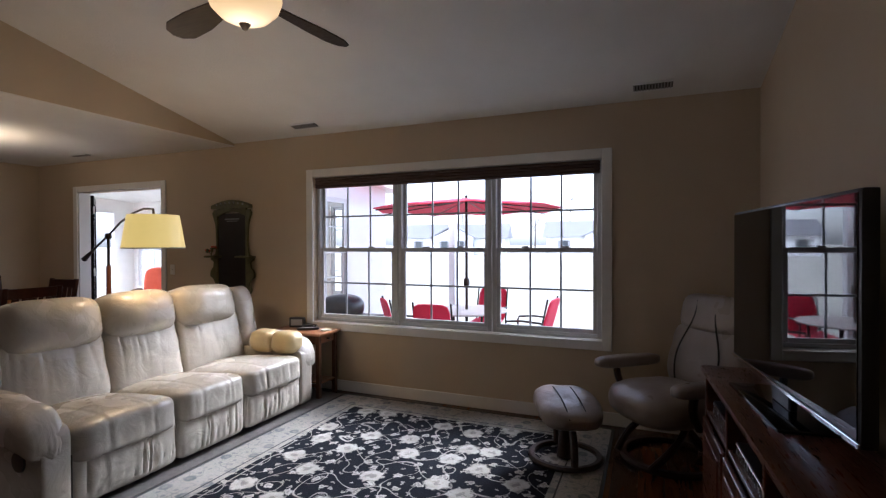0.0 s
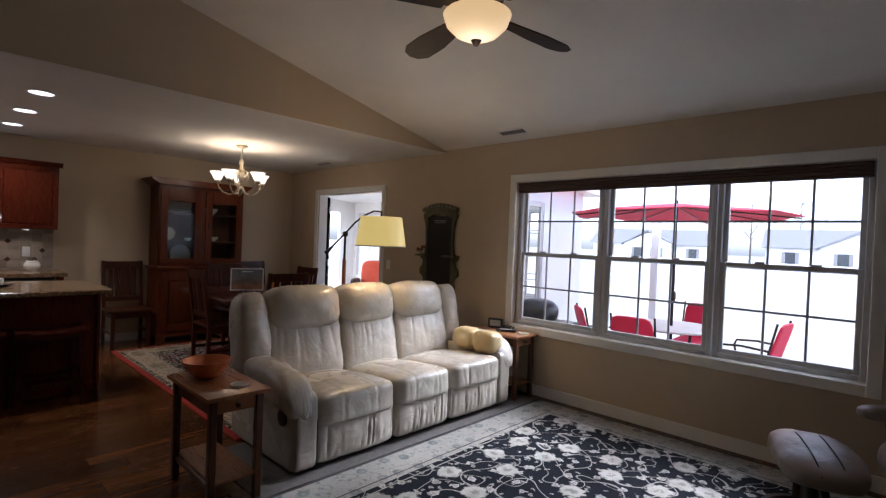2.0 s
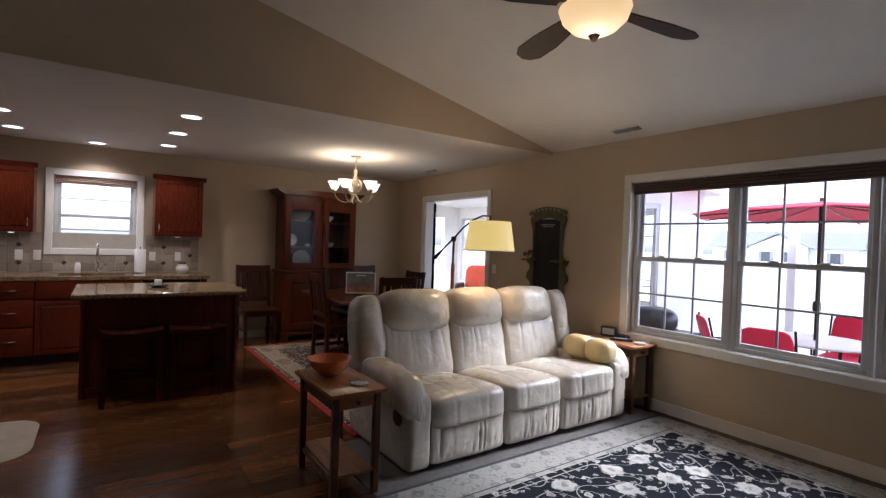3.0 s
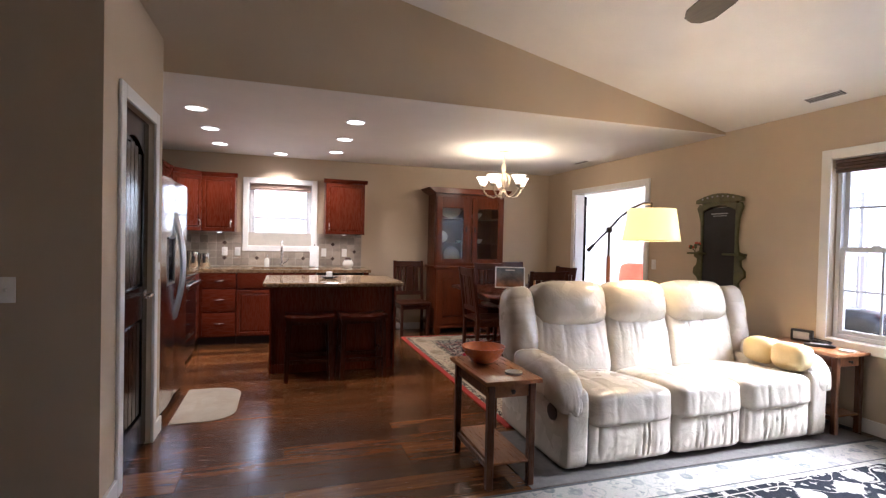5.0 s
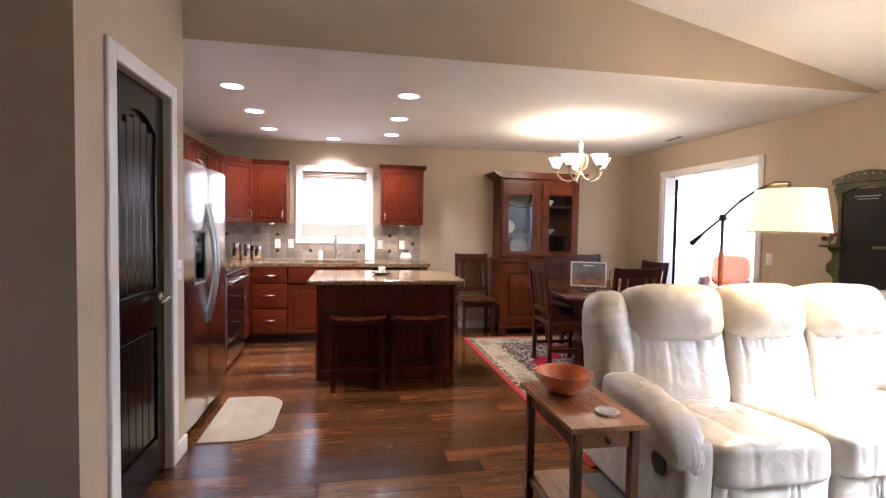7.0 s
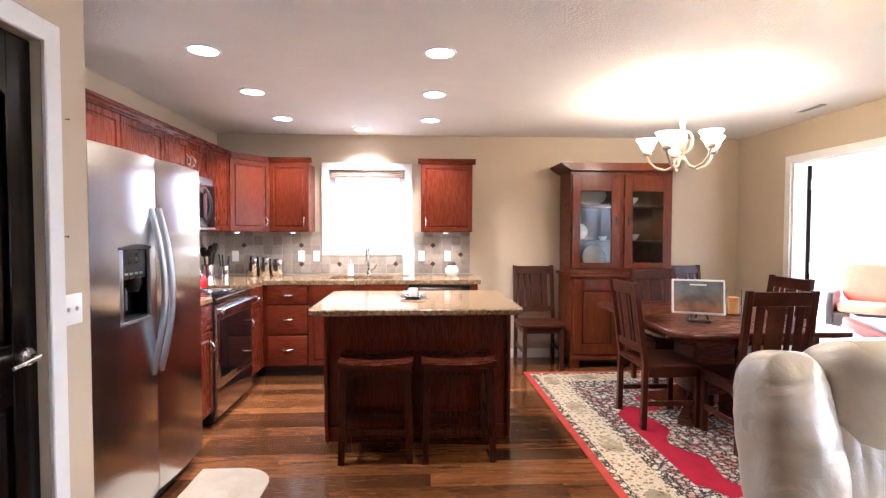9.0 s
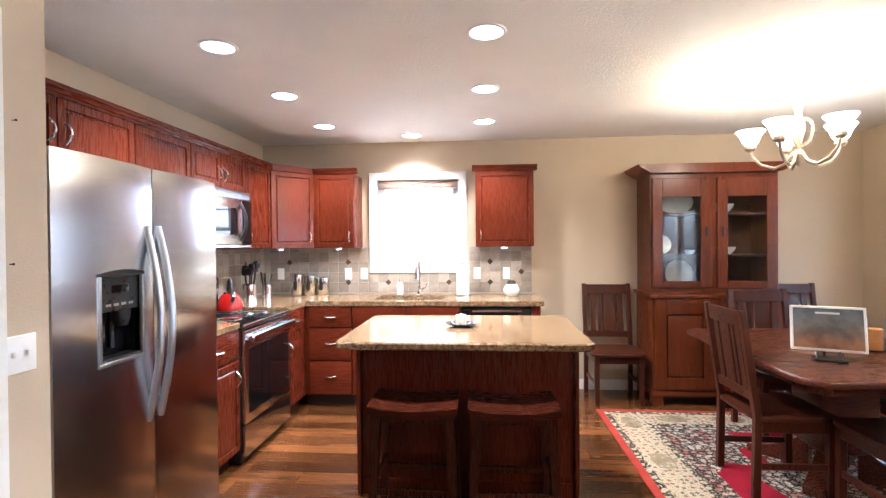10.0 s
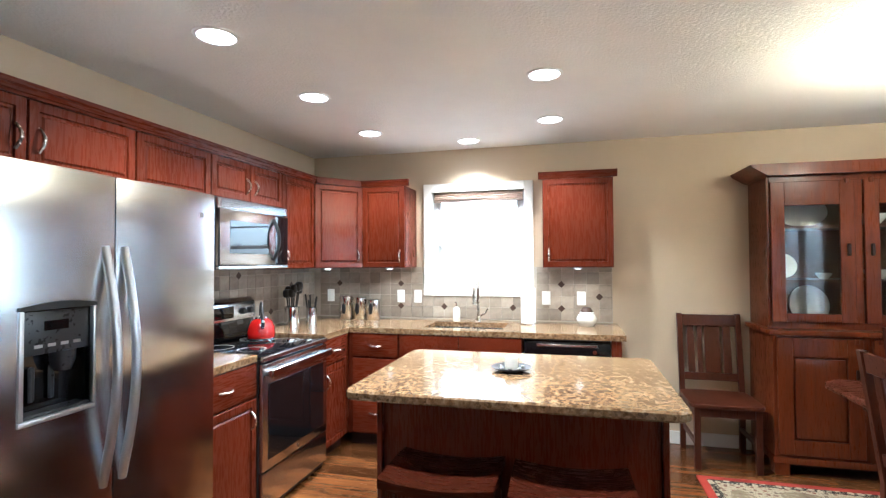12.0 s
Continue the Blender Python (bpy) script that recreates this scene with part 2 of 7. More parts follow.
def brushed():
    m, t, b = nodes_of("brushed_stainless")
    v = coords(t, (160, 160, 1.5))
    n = node(t, "TexNoise", Scale=3.0, Detail=3.0)
    link(t, v, n.inputs["Vector"])
    v2 = coords(t, (0.5, 0.5, 2.2))
    n2 = node(t, "TexNoise", Scale=2.0, Detail=2.0)
    link(t, v2, n2.inputs["Vector"])
    link(t, ramp(t, n.outputs[0], [(0.3, (0.62, 0.63, 0.65)), (0.7, (0.67, 0.68, 0.70))]), b.inputs["Base Color"])
    b.inputs["Metallic"].default_value = 1.0
    link(t, ramp(t, n.outputs[0], [(0.3, (0.17,) * 3), (0.7, (0.20,) * 3)]), b.inputs["Roughness"])
    b.inputs["Anisotropic"].default_value = 0.85
    grain = node(t, "CombineXYZ", X=1.0)
    link(t, grain.outputs[0], b.inputs["Tangent"])
    bp = node(t, "Bump", Strength=0.10, Distance=0.012)
    link(t, n2.outputs[0], bp.inputs["Height"])
    link(t, bp.outputs[0], b.inputs["Normal"])
    return m


def granite():
    m, t, b = nodes_of("speckled_granite")
    v = coords(t)
    a = node(t, "TexVoronoi", Scale=95.0)
    n = node(t, "TexNoise", Scale=38.0, Detail=6.0, Roughness=0.7)
    n2 = node(t, "TexNoise", Scale=5.0, Detail=3.0)
    for x in (a, n, n2):
        link(t, v, x.inputs["Vector"])
    c = ramp(t, n.outputs[0], [(0.32, (0.10, 0.065, 0.045)), (0.44, (0.16, 0.095, 0.045)), (0.55, (0.235, 0.155, 0.085)), (0.7, (0.34, 0.265, 0.18))])
    sp = ramp(t, a.outputs["Color"], [(0.15, (0.35, 0.28, 0.22)), (0.4, (1, 1, 1)), (1.0, (1.1, 1.05, 1.0))])
    c = mixc(t, 0.8, c, sp, "MULTIPLY")
    c = mixc(t, 1.0, c, ramp(t, n2.outputs[0], [(0.3, (0.8, 0.78, 0.75)), (0.7, (1.1, 1.1, 1.1))]), "MULTIPLY")
    link(t, c, b.inputs["Base Color"])
    b.inputs["Roughness"].default_value = 0.1
    return m


def rug_flowers(name, ground, petal, line, s=1.0, dense=0.5):
    """Woven floral field: blooms of two sizes, leaves and curling stems."""
    m, t, b = nodes_of(name)
    v = coords(t, (s, s, s))
    wob = node(t, "TexNoise", Scale=30.0, Detail=2.0)
    link(t, v, wob.inputs["Vector"])
    wv = t.nodes.new("ShaderNodeVectorMath")
    wv.operation = "MULTIPLY_ADD"
    link(t, wob.outputs["Color"], wv.inputs[0])
    wv.inputs[1].default_value = (0.075 / s,) * 3
    link(t, v, wv.inputs[2])
    masks = []
    for sc, r in ((3.1, 0.25), (6.4, 0.17), (11.0, 0.15)):
        vo = node(t, "TexVoronoi", Scale=sc, Randomness=0.75)
        vo.voronoi_dimensions = "2D"
        link(t, wv.outputs[0], vo.inputs["Vector"])
        masks.append(ramp(t, vo.outputs["Distance"], [(0.0, (0.55,) * 3), (0.07, (0.6,) * 3), (0.09, (1,) * 3), (r * dense / 0.5 * 0.8, (1,) * 3), (r * dense / 0.5, (0, 0, 0))]))
    st = node(t, "TexNoise", Scale=3.4, Detail=0.0)
    link(t, v, st.inputs["Vector"])
    stem = ramp(t, st.outputs[0], [(0.452, (0, 0, 0)), (0.458, (0.9,) * 3), (0.464, (0.9,) * 3), (0.47, (0, 0, 0))])
    st2 = node(t, "TexNoise", Scale=5.2, Detail=0.0)
    link(t, v, st2.inputs["Vector"])
    stem2 = ramp(t, st2.outputs[0], [(0.541, (0, 0, 0)), (0.548, (0.8,) * 3), (0.555, (0.8,) * 3), (0.562, (0, 0, 0))])
    f = mixc(t, 1.0, masks[0], masks[1], "LIGHTEN")
    f = mixc(t, 1.0, f, mixc(t, 1.0, masks[2], (0.75,) * 3, "MULTIPLY"), "LIGHTEN")
    f = mixc(t, 1.0, f, mixc(t, 1.0, stem, stem2, "LIGHTEN"), "LIGHTEN")
    pile = node(t, "TexNoise", Scale=300.0, Detail=2.0)
    tcs = coords(t)
    link(t, tcs, pile.inputs["Vector"])
    tone = node(t, "TexNoise", Scale=9.0, Detail=3.0)
    link(t, tcs, tone.inputs["Vector"])
    pet = ramp(t, tone.outputs[0], [(0.35, line), (0.6, petal)])
    c = mixc(t, f, ground, pet)
    c = mixc(t, 0.6, c, ramp(t, pile.outputs[0], [(0.3, (0.6,) * 3), (0.7, (1.1,) * 3)]), "MULTIPLY")
    link(t, c, b.inputs["Base Color"])
    b.inputs["Roughness"].default_value = 0.95
    b.inputs["Specular IOR Level"].default_value = 0.1
    bp = node(t, "Bump", Strength=0.5, Distance=0.004)
    link(t, pile.outputs[0], bp.inputs["Height"])
    link(t, bp.outputs[0], b.inputs["Normal"])
    return m


M["steel"] = brushed()
M["granite"] = granite()
M["rug_field"] = rug_flowers("navy_floral_pile", (0.010, 0.011, 0.016), (0.50, 0.475, 0.42), (0.36, 0.34, 0.29))
M["rug_border"] = rug_flowers("cream_floral_pile", (0.36, 0.335, 0.29), (0.24, 0.24, 0.225), (0.15, 0.16, 0.16), 1.9, 0.46)
M["rug_line"] = surf("dark_rug_line", (0.05, 0.05, 0.05), rough=0.95, bump=0.4, bscale=200)
M["drug_red"] = surf("crimson_pile", (0.27, 0.010, 0.025), (0.21, 0.008, 0.02), 9, 0.95, bump=0.5, bscale=250, spec=0.1)
M["drug_edge"] = surf("brick_red_pile", (0.33, 0.045, 0.03), (0.26, 0.03, 0.022), 9, 0.95, bump=0.5, bscale=250, spec=0.1)
M["drug_border"] = rug_flowers("beige_floral_pile", (0.45, 0.38, 0.27), (0.13, 0.09, 0.065), (0.24, 0.09, 0.055), 6.5, 0.5)
M["drug_guard"] = rug_flowers("black_cream_guard_pile", (0.025, 0.02, 0.02), (0.50, 0.44, 0.32), (0.4, 0.34, 0.24), 5.0, 0.6)
M["drug_medal"] = rug_flowers("black_cream_medallion_pile", (0.02, 0.017, 0.02), (0.47, 0.42, 0.34), (0.30, 0.12, 0.09), 6.5, 0.68)
M["kmat"] = surf("cream_kitchen_mat", (0.29, 0.235, 0.175), (0.23, 0.18, 0.13), 7, 0.9, bump=0.4, bscale=200)
M["tile"] = surf("tumbled_stone_tile", (0.4, 0.336, 0.268), (0.296, 0.244, 0.192), 16, 0.5, bump=0.5, bscale=60, vary=0.35)
M["accent"] = surf("dark_accent_tile", (0.07, 0.035, 0.02), (0.04, 0.02, 0.012), 40, 0.35)
M["grout"] = surf("tile_grout", (0.50, 0.45, 0.38), rough=0.9)
def landscape_print():
    """A printed autumn landscape: grey-blue sky over an orange-brown wood."""
    m, t, b = nodes_of("autumn_print")
    v = coords(t)
    n = node(t, "TexNoise", Scale=22.0, Detail=5.0, Roughness=0.65)
    n2 = node(t, "TexNoise", Scale=9.0, Detail=3.0)
    sep = t.nodes.new("ShaderNodeSeparateXYZ")
    link(t, v, sep.inputs[0])
    for k in (n, n2):
        link(t, v, k.inputs["Vector"])
    up = t.nodes.new("ShaderNodeMapRange")
    up.inputs["From Min"].default_value = 0.03
    up.inputs["From Max"].default_value = 0.25
    link(t, sep.outputs["Z"], up.inputs[0])
    h = mixc(t, 0.3, up.outputs[0], n.outputs[0])
    col = ramp(t, h, [(0.16, (0.035, 0.018, 0.012)), (0.3, (0.20, 0.085, 0.035)), (0.45, (0.17, 0.10, 0.075)), (0.62, (0.13, 0.12, 0.12)), (0.85, (0.085, 0.10, 0.115))])
    col = mixc(t, 1.0, col, ramp(t, n2.outputs[0], [(0.35, (0.7,) * 3), (0.6, (1.7,) * 3)]), "MULTIPLY")
    link(t, col, b.inputs["Base Color"])
    b.inputs["Roughness"].default_value = 0.35
    return m


M["picture"] = landscape_print()
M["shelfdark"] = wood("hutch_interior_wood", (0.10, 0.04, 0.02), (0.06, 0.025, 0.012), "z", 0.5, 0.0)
M["oldglass"] = clear_glass("seeded_cabinet_glass", (0.9, 0.93, 0.95), 0.03)
M["oldglass"].node_tree.nodes["Principled BSDF"].inputs["IOR"].default_value = 1.32
M["sun_floor"] = surf("sunroom_carpet", (0.62, 0.58, 0.52), (0.55, 0.51, 0.45), 20, 0.95, bump=0.4)

# ---- builders ----


def box(x0, y0, z0, x1, y1, z1, b=0.0, seg=1, bm=None):
    """Adds a box to bm (or a new bmesh); b bevels its edges."""
    bm2 = bmesh.new()
    bmesh.ops.create_cube(bm2, size=1)
    sx, sy, sz = x1 - x0, y1 - y0, z1 - z0
    for v in bm2.verts:
        v.co = ((v.co.x + 0.5) * sx + x0, (v.co.y + 0.5) * sy + y0, (v.co.z + 0.5) * sz + z0)
    bmesh.ops.recalc_face_normals(bm2, faces=bm2.faces)
    if b:
        bmesh.ops.bevel(bm2, geom=bm2.edges[:], offset=min(b, 0.45 * min(abs(sx), abs(sy), abs(sz))), segments=seg, affect="EDGES", profile=0.6)
    return merge(bm, bm2)


def merge(bm, bm2):
    if bm is None:
        return bm2
    me = bpy.data.meshes.new("tmp")
    bm2.to_mesh(me)
    bm2.free()
    bm.from_mesh(me)
    bpy.data.meshes.remove(me)
    return bm


def prism(points, axis, a, b, bm=None, bevel=0.0):
    """A flat outline (list of pairs) pulled from a to b along axis x, y or z."""
    bm2 = bmesh.new()

    def at(p, h):
        return {"x": (h, p[0], p[1]), "y": (p[0], h, p[1]), "z": (p[0], p[1], h)}[axis]

    lo = [bm2.verts.new(at(p, a)) for p in points]
    hi = [bm2.verts.new(at(p, b)) for p in points]
    bm2.faces.new(lo)
    bm2.faces.new(hi)
    n = len(points)
    for i in range(n):
        bm2.faces.new((lo[i], lo[(i + 1) % n], hi[(i + 1) % n], hi[i]))
    bmesh.ops.recalc_face_normals(bm2, faces=bm2.faces)
    if bevel:
        bmesh.ops.bevel(bm2, geom=bm2.edges[:], offset=bevel, segments=1, affect="EDGES")
    return merge(bm, bm2)


def lathe(profile, seg=24, cx=0, cy=0, bm=None, flat=1.0):
    """Turns (radius, height) pairs about the upright axis."""
    bm2 = bmesh.new()
    rings = []
    for r, z in profile:
        rings.append([bm2.verts.new((cx + max(r, 1e-4) * math.cos(2 * math.pi * i / seg), cy + flat * max(r, 1e-4) * math.sin(2 * math.pi * i / seg), z)) for i in range(seg)])
    for a, b in zip(rings, rings[1:]):
        for i in range(seg):
            bm2.faces.new((a[i], a[(i + 1) % seg], b[(i + 1) % seg], b[i]))
    if tuple(profile[0]) == tuple(profile[-1]):
        bmesh.ops.remove_doubles(bm2, verts=bm2.verts, dist=1e-6)
    else:
        bm2.faces.new(rings[0])
        bm2.faces.new(rings[-1])
    bmesh.ops.recalc_face_normals(bm2, faces=bm2.faces)
    return merge(bm, bm2)


def tube(points, r, seg=10, bm=None, r2=None):
    """A round bar along a polyline, tapering from r to r2."""
    bm2 = bmesh.new()
    pts = [Vector(p) for p in points]
    rings, u = [], None
    for i, p in enumerate(pts):
        d = (pts[min(i + 1, len(pts) - 1)] - pts[max(i - 1, 0)]).normalized()
        u = d.orthogonal().normalized() if u is None else (u - d * u.dot(d)).normalized()
        w = d.cross(u)
        k = r if r2 is None else r + (r2 - r) * i / (len(pts) - 1)
        rings.append([bm2.verts.new(p + k * (math.cos(2 * math.pi * j / seg) * u + math.sin(2 * math.pi * j / seg) * w)) for j in range(seg)])
    for a, b in zip(rings, rings[1:]):
        for j in range(seg):
            bm2.faces.new((a[j], a[(j + 1) % seg], b[(j + 1) % seg], b[j]))
    bm2.faces.new(rings[0])
    bm2.faces.new(rings[-1])
    bmesh.ops.recalc_face_normals(bm2, faces=bm2.faces)
    return merge(bm, bm2)


def arc(a, b, bulge, n=8):
    """Points from a to b bowed by the vector bulge."""
    a, b, bulge = Vector(a), Vector(b), Vector(bulge)
    return [a.lerp(b, i / n) + bulge * math.sin(math.pi * i / n) for i in range(n + 1)]


def puff(x0, y0, z0, x1, y1, z1, p=5.0, n=10, wr=0.0, ws=9.0, seed=0.0, bm=None, pleat=None, gather=False, dome=None, seams=None):
    """A stuffed, rounded block with soft wrinkles; pleat=(axis, count, depth) folds it, gather=True only under its top; dome=(axis, rise) swells one side; seams=(axis, places, depth) pulls stitched lines in."""
    bm2 = bmesh.new()
    bmesh.ops.create_cube(bm2, size=2)
    bmesh.ops.subdivide_edges(bm2, edges=bm2.edges[:], cuts=n, use_grid_fill=True)
    c = Vector(((x0 + x1) / 2, (y0 + y1) / 2, (z0 + z1) / 2))
    h = Vector(((x1 - x0) / 2, (y1 - y0) / 2, (z1 - z0) / 2))
    for v in bm2.verts:
        q = v.co
        s = (abs(q.x) ** p + abs(q.y) ** p + abs(q.z) ** p) ** (1 / p)
        q = q / s
        w = Vector((q.x * h.x, q.y * h.y, q.z * h.z))
        if wr:
            k = noise.noise((w + c) * ws + Vector((seed, seed * 2, 0)))
            k += 0.5 * noise.noise((w + c) * ws * 2.3 + Vector((seed, 0, seed)))
            w += w.normalized() * wr * k
        if dome:
            k = [q.x, q.y, q.z]
            top = k.pop(dome[0])
            if top > 0:
                w[dome[0]] += dome[1] * top * (1 - k[0] ** 2) * (1 - k[1] ** 2)
        if pleat:
            ax, cnt, dep = pleat
            u = q[ax]
            edge = 1 - min(1, abs(q.z)) ** 4
            if gather:
                edge *= max(0, 0.5 + 0.5 * q.z) ** 1.5 * 1.6
            drift = 0.35 * noise.noise(w * 3 + Vector((seed + 0.3, 0.2, 3.4)))
            fold = noise.noise(Vector((u * cnt + drift, 0.3 * q.z + 0.4, seed * 7.3 + 0.37)))
            crease = (1 - min(1, abs(fold) * 2.2)) ** 3
            reach = max(0, min(1, 0.6 + 1.2 * noise.noise(Vector((u * 3 + 0.3, seed + 0.45, 1.5)))))
            w -= Vector((1, 0, 0)) * (dep * edge * crease * (0.35 + 0.65 * reach))
        if seams:
            ax, places, dep = seams
            w -= w.normalized() * dep * sum(math.exp(-((q[ax] - u) / 0.035) ** 2) for u in places)
        v.co = w + c
    bmesh.ops.recalc_face_normals(bm2, faces=bm2.faces)
    return merge(bm, bm2)


def moved(bm, m):
    bmesh.ops.transform(bm, matrix=m, verts=bm.verts)
    return bm


def mesh_of(name, bm, material, smooth=True):
    me = bpy.data.meshes.new(name)
    bm.to_mesh(me)
    bm.free()
    me.materials.append(material)
    if smooth:
        me.shade_smooth()
        me.set_sharp_from_angle(angle=radians(35))
    return me


def part(name, bm, material, parent, label=""):
    ob = new(name, mesh_of(name, bm, material))
    ob.parent = parent
    return tagged(ob, label)


def thing(name, label, category, x=0, y=0, z=0, turn=0, group=""):
    ob = new(name)
    ob.matrix_basis = pose(x, y, z, 0, 0, turn)
    return tagged(ob, label, category, group)


def setting(name, bm, material, label, category):
    return tagged(new(name, mesh_of(name, bm, material)), label, category, "", "structure")


def solid(name, bm, material, label, category, group=""):
    return tagged(new(name, mesh_of(name, bm, material)), label, category, group)


def wall_x(name, x0, x1, y0, y1, top, holes, material, label):
    """A wall whose faces look along y, with rectangular holes (xa, xb, za, zb)."""
    bm, x = None, x0
    for xa, xb, za, zb in sorted(holes):
        if xa > x:
            bm = box(x, y0, 0, xa, y1, top, bm=bm)
        if za > 0:
            bm = box(xa, y0, 0, xb, y1, za, bm=bm)
        bm = box(xa, y0, zb, xb, y1, top, bm=bm)
        x = xb
    bm = box(x, y0, 0, x1, y1, top, bm=bm)
    return setting(name, bm, material, label, "wall")


def wall_y(name, y0, y1, x0, x1, top, holes, material, label):
    bm, y = None, y0
    for ya, yb, za, zb in sorted(holes):
        if ya > y:
            bm = box(x0, y, 0, x1, ya, top, bm=bm)
        if za > 0:
            bm = box(x0, ya, 0, x1, yb, za, bm=bm)
        bm = box(x0, ya, zb, x1, yb, top, bm=bm)
        y = yb
    bm = box(x0, y, 0, x1, y1, top, bm=bm)
    return setting(name, bm, material, label, "wall")

# ---- structure ----
N, W, E, PY, KS, BX = 4.47, -8.40, -0.235, -0.442, -1.27, -5.00
EAVE, PITCH, RIDGE, SOUTH = 2.47, 0.2227, -1.0, -3.4


def vault(y):
    return EAVE + PITCH * (N - max(y, RIDGE)) - PITCH * max(0, RIDGE - y)


setting("floor", box(W - 0.14, SOUTH - 0.14, -0.12, E + 0.14, N + 0.14, -0.012), M["subfloor"], "dark walnut-look laminate plank floor", "floor")
wall_x("wall_north", W - 0.14, E + 0.14, N, N + 0.14, 2.75, [(-7.595, -6.095, 0, 2.06), (-3.985, -1.28, 0.645, 2.055)], M["wall"], "tan painted drywall wall with wide window and sunroom opening")
wall_y("wall_west", KS, N, W - 0.14, W, 2.6, [(-0.10, 0.724, 1.215, 2.062)], M["wall"], "tan painted drywall wall behind the sink and hutch")
wall_x("wall_kitchen_south", W - 0.14, BX - 0.001, KS - 0.14, KS, 2.6, [], M["wall"], "tan painted drywall wall behind refrigerator and range")
wall_y("wall_east", SOUTH, N, E, E + 0.14, 3.9, [], M["wall"], "tan painted drywall wall behind the television")
wall_x("wall_south", -3.95, E + 0.14, SOUTH - 0.14, SOUTH, 3.9, [], M["wall"], "tan painted drywall wall", )
wall_x("wall_pantry", BX, -3.84, PY - 0.12, PY, 2.62, [(-4.770, -4.130, 0, 2.04)], M["wall"], "tan painted pantry wall with a black door")
wall_y("wall_hall", SOUTH, PY - 0.12, -3.96, -3.84, 2.62, [], M["wall"], "tan painted drywall wall with a light switch")
wall_y("wall_pantry_side", SOUTH, PY - 0.12, BX, BX + 0.10, 2.62, [], M["wall"], "tan painted wall beside the refrigerator")
setting("wall_pantry_ledge", box(BX + 0.001, SOUTH, 2.622, -3.841, PY - 0.001, 2.66), M["wall"], "tan plant ledge above the pantry", "ledge")
setting("wall_beam", prism([(SOUTH, 2.446), (N, 2.446), (N, vault(N) + 0.02), (RIDGE, vault(RIDGE) + 0.02), (SOUTH, vault(SOUTH) + 0.02)], "x", BX - 0.12, BX), M["wall"], "tan gable wall above the flat ceiling", "wall")
setting("ceiling_flat", box(W - 0.14, KS - 0.14, 2.44, BX - 0.002, N + 0.10, 2.56), M["ceil"], "flat off-white textured kitchen ceiling", "ceiling")
setting("ceiling_vault", prism([(N + 0.13, vault(N) - 0.03), (RIDGE, vault(RIDGE)), (SOUTH - 0.13, vault(SOUTH) - 0.03), (SOUTH - 0.13, vault(SOUTH) + 0.14), (RIDGE, vault(RIDGE) + 0.17), (N + 0.13, vault(N) + 0.14)], "x", BX + 0.001, E + 0.14), M["ceil"], "vaulted off-white textured living room ceiling", "ceiling")

# skirting boards
for k, (x0, y0, x1, y1) in enumerate([(-6.02, N - 0.016, E, N), (W, N - 0.016, -7.67, N), (W, 1.47, W + 0.016, N - 0.018), (E - 0.016, SOUTH, E, N - 0.018), (-4.055, PY, -3.826, PY + 0.016), (BX, PY, -4.84, PY + 0.016), (-3.84, SOUTH, -3.824, PY)]):
    bm = box(x0, y0, 0, x1, y1, 0.10, 0.003)
    setting("baseboard", bm, M["trim"], "white painted baseboard along the wall", "baseboard")


def casing(name, axis, a, b, z0, z1, plane, out, w=0.075, d=0.018, sill=False, label="white painted casing"):
    """Trim boards round an opening a..b, z0..z1, standing proud of a wall plane towards out (+1 or -1)."""
    root = tagged(new(name), label, "trim", "", "structure")
    lo, hi = sorted((plane, plane + out * d))

    def bar(u0, u1, za, zb, nm):
        bm = box(u0, lo, za, u1, hi, zb, 0.004) if axis == "x" else box(lo, u0, za, hi, u1, zb, 0.004)
        part(nm, bm, M["trim"], root)

    bar(a - w, a, z0 - (w if sill else 0), z1 + w, "side_board")
    bar(b, b + w, z0 - (w if sill else 0), z1 + w, "side_board")
    bar(a, b, z1, z1 + w, "head_board")
    if sill:
        bar(a, b, z0 - w, z0, "sill_board")
    return root


casing("trim_window_1", "x", -3.985, -1.28, 0.645, 2.055, N, -1, sill=True, label="white painted casing round the living room window")
casing("trim_door_1", "x", -7.595, -6.095, 0, 2.06, N, -1, label="white painted casing round the sunroom opening")
casing("trim_window_2", "y", -0.10, 0.724, 1.215, 2.062, W, 1, sill=True, label="white painted casing round the kitchen window")
casing("trim_door_2", "x", -4.770, -4.130, 0, 2.04, PY, 1, label="white painted casing round the pantry door")
# jamb linings
setting("trim_jamb_window", box(-3.985, N + 0.001, 0.61, -1.28, N + 0.139, 0.647, bm=box(-3.985, N + 0.001, 2.052, -1.28, N + 0.139, 2.08)), M["trim"], "white window jamb lining", "trim")
setting("trim_jamb_opening", box(-7.597, N + 0.001, 0, -7.575, N + 0.139, 2.06, bm=box(-6.115, N + 0.001, 0, -6.093, N + 0.139, 2.06)), M["trim"], "white door jamb lining", "trim")


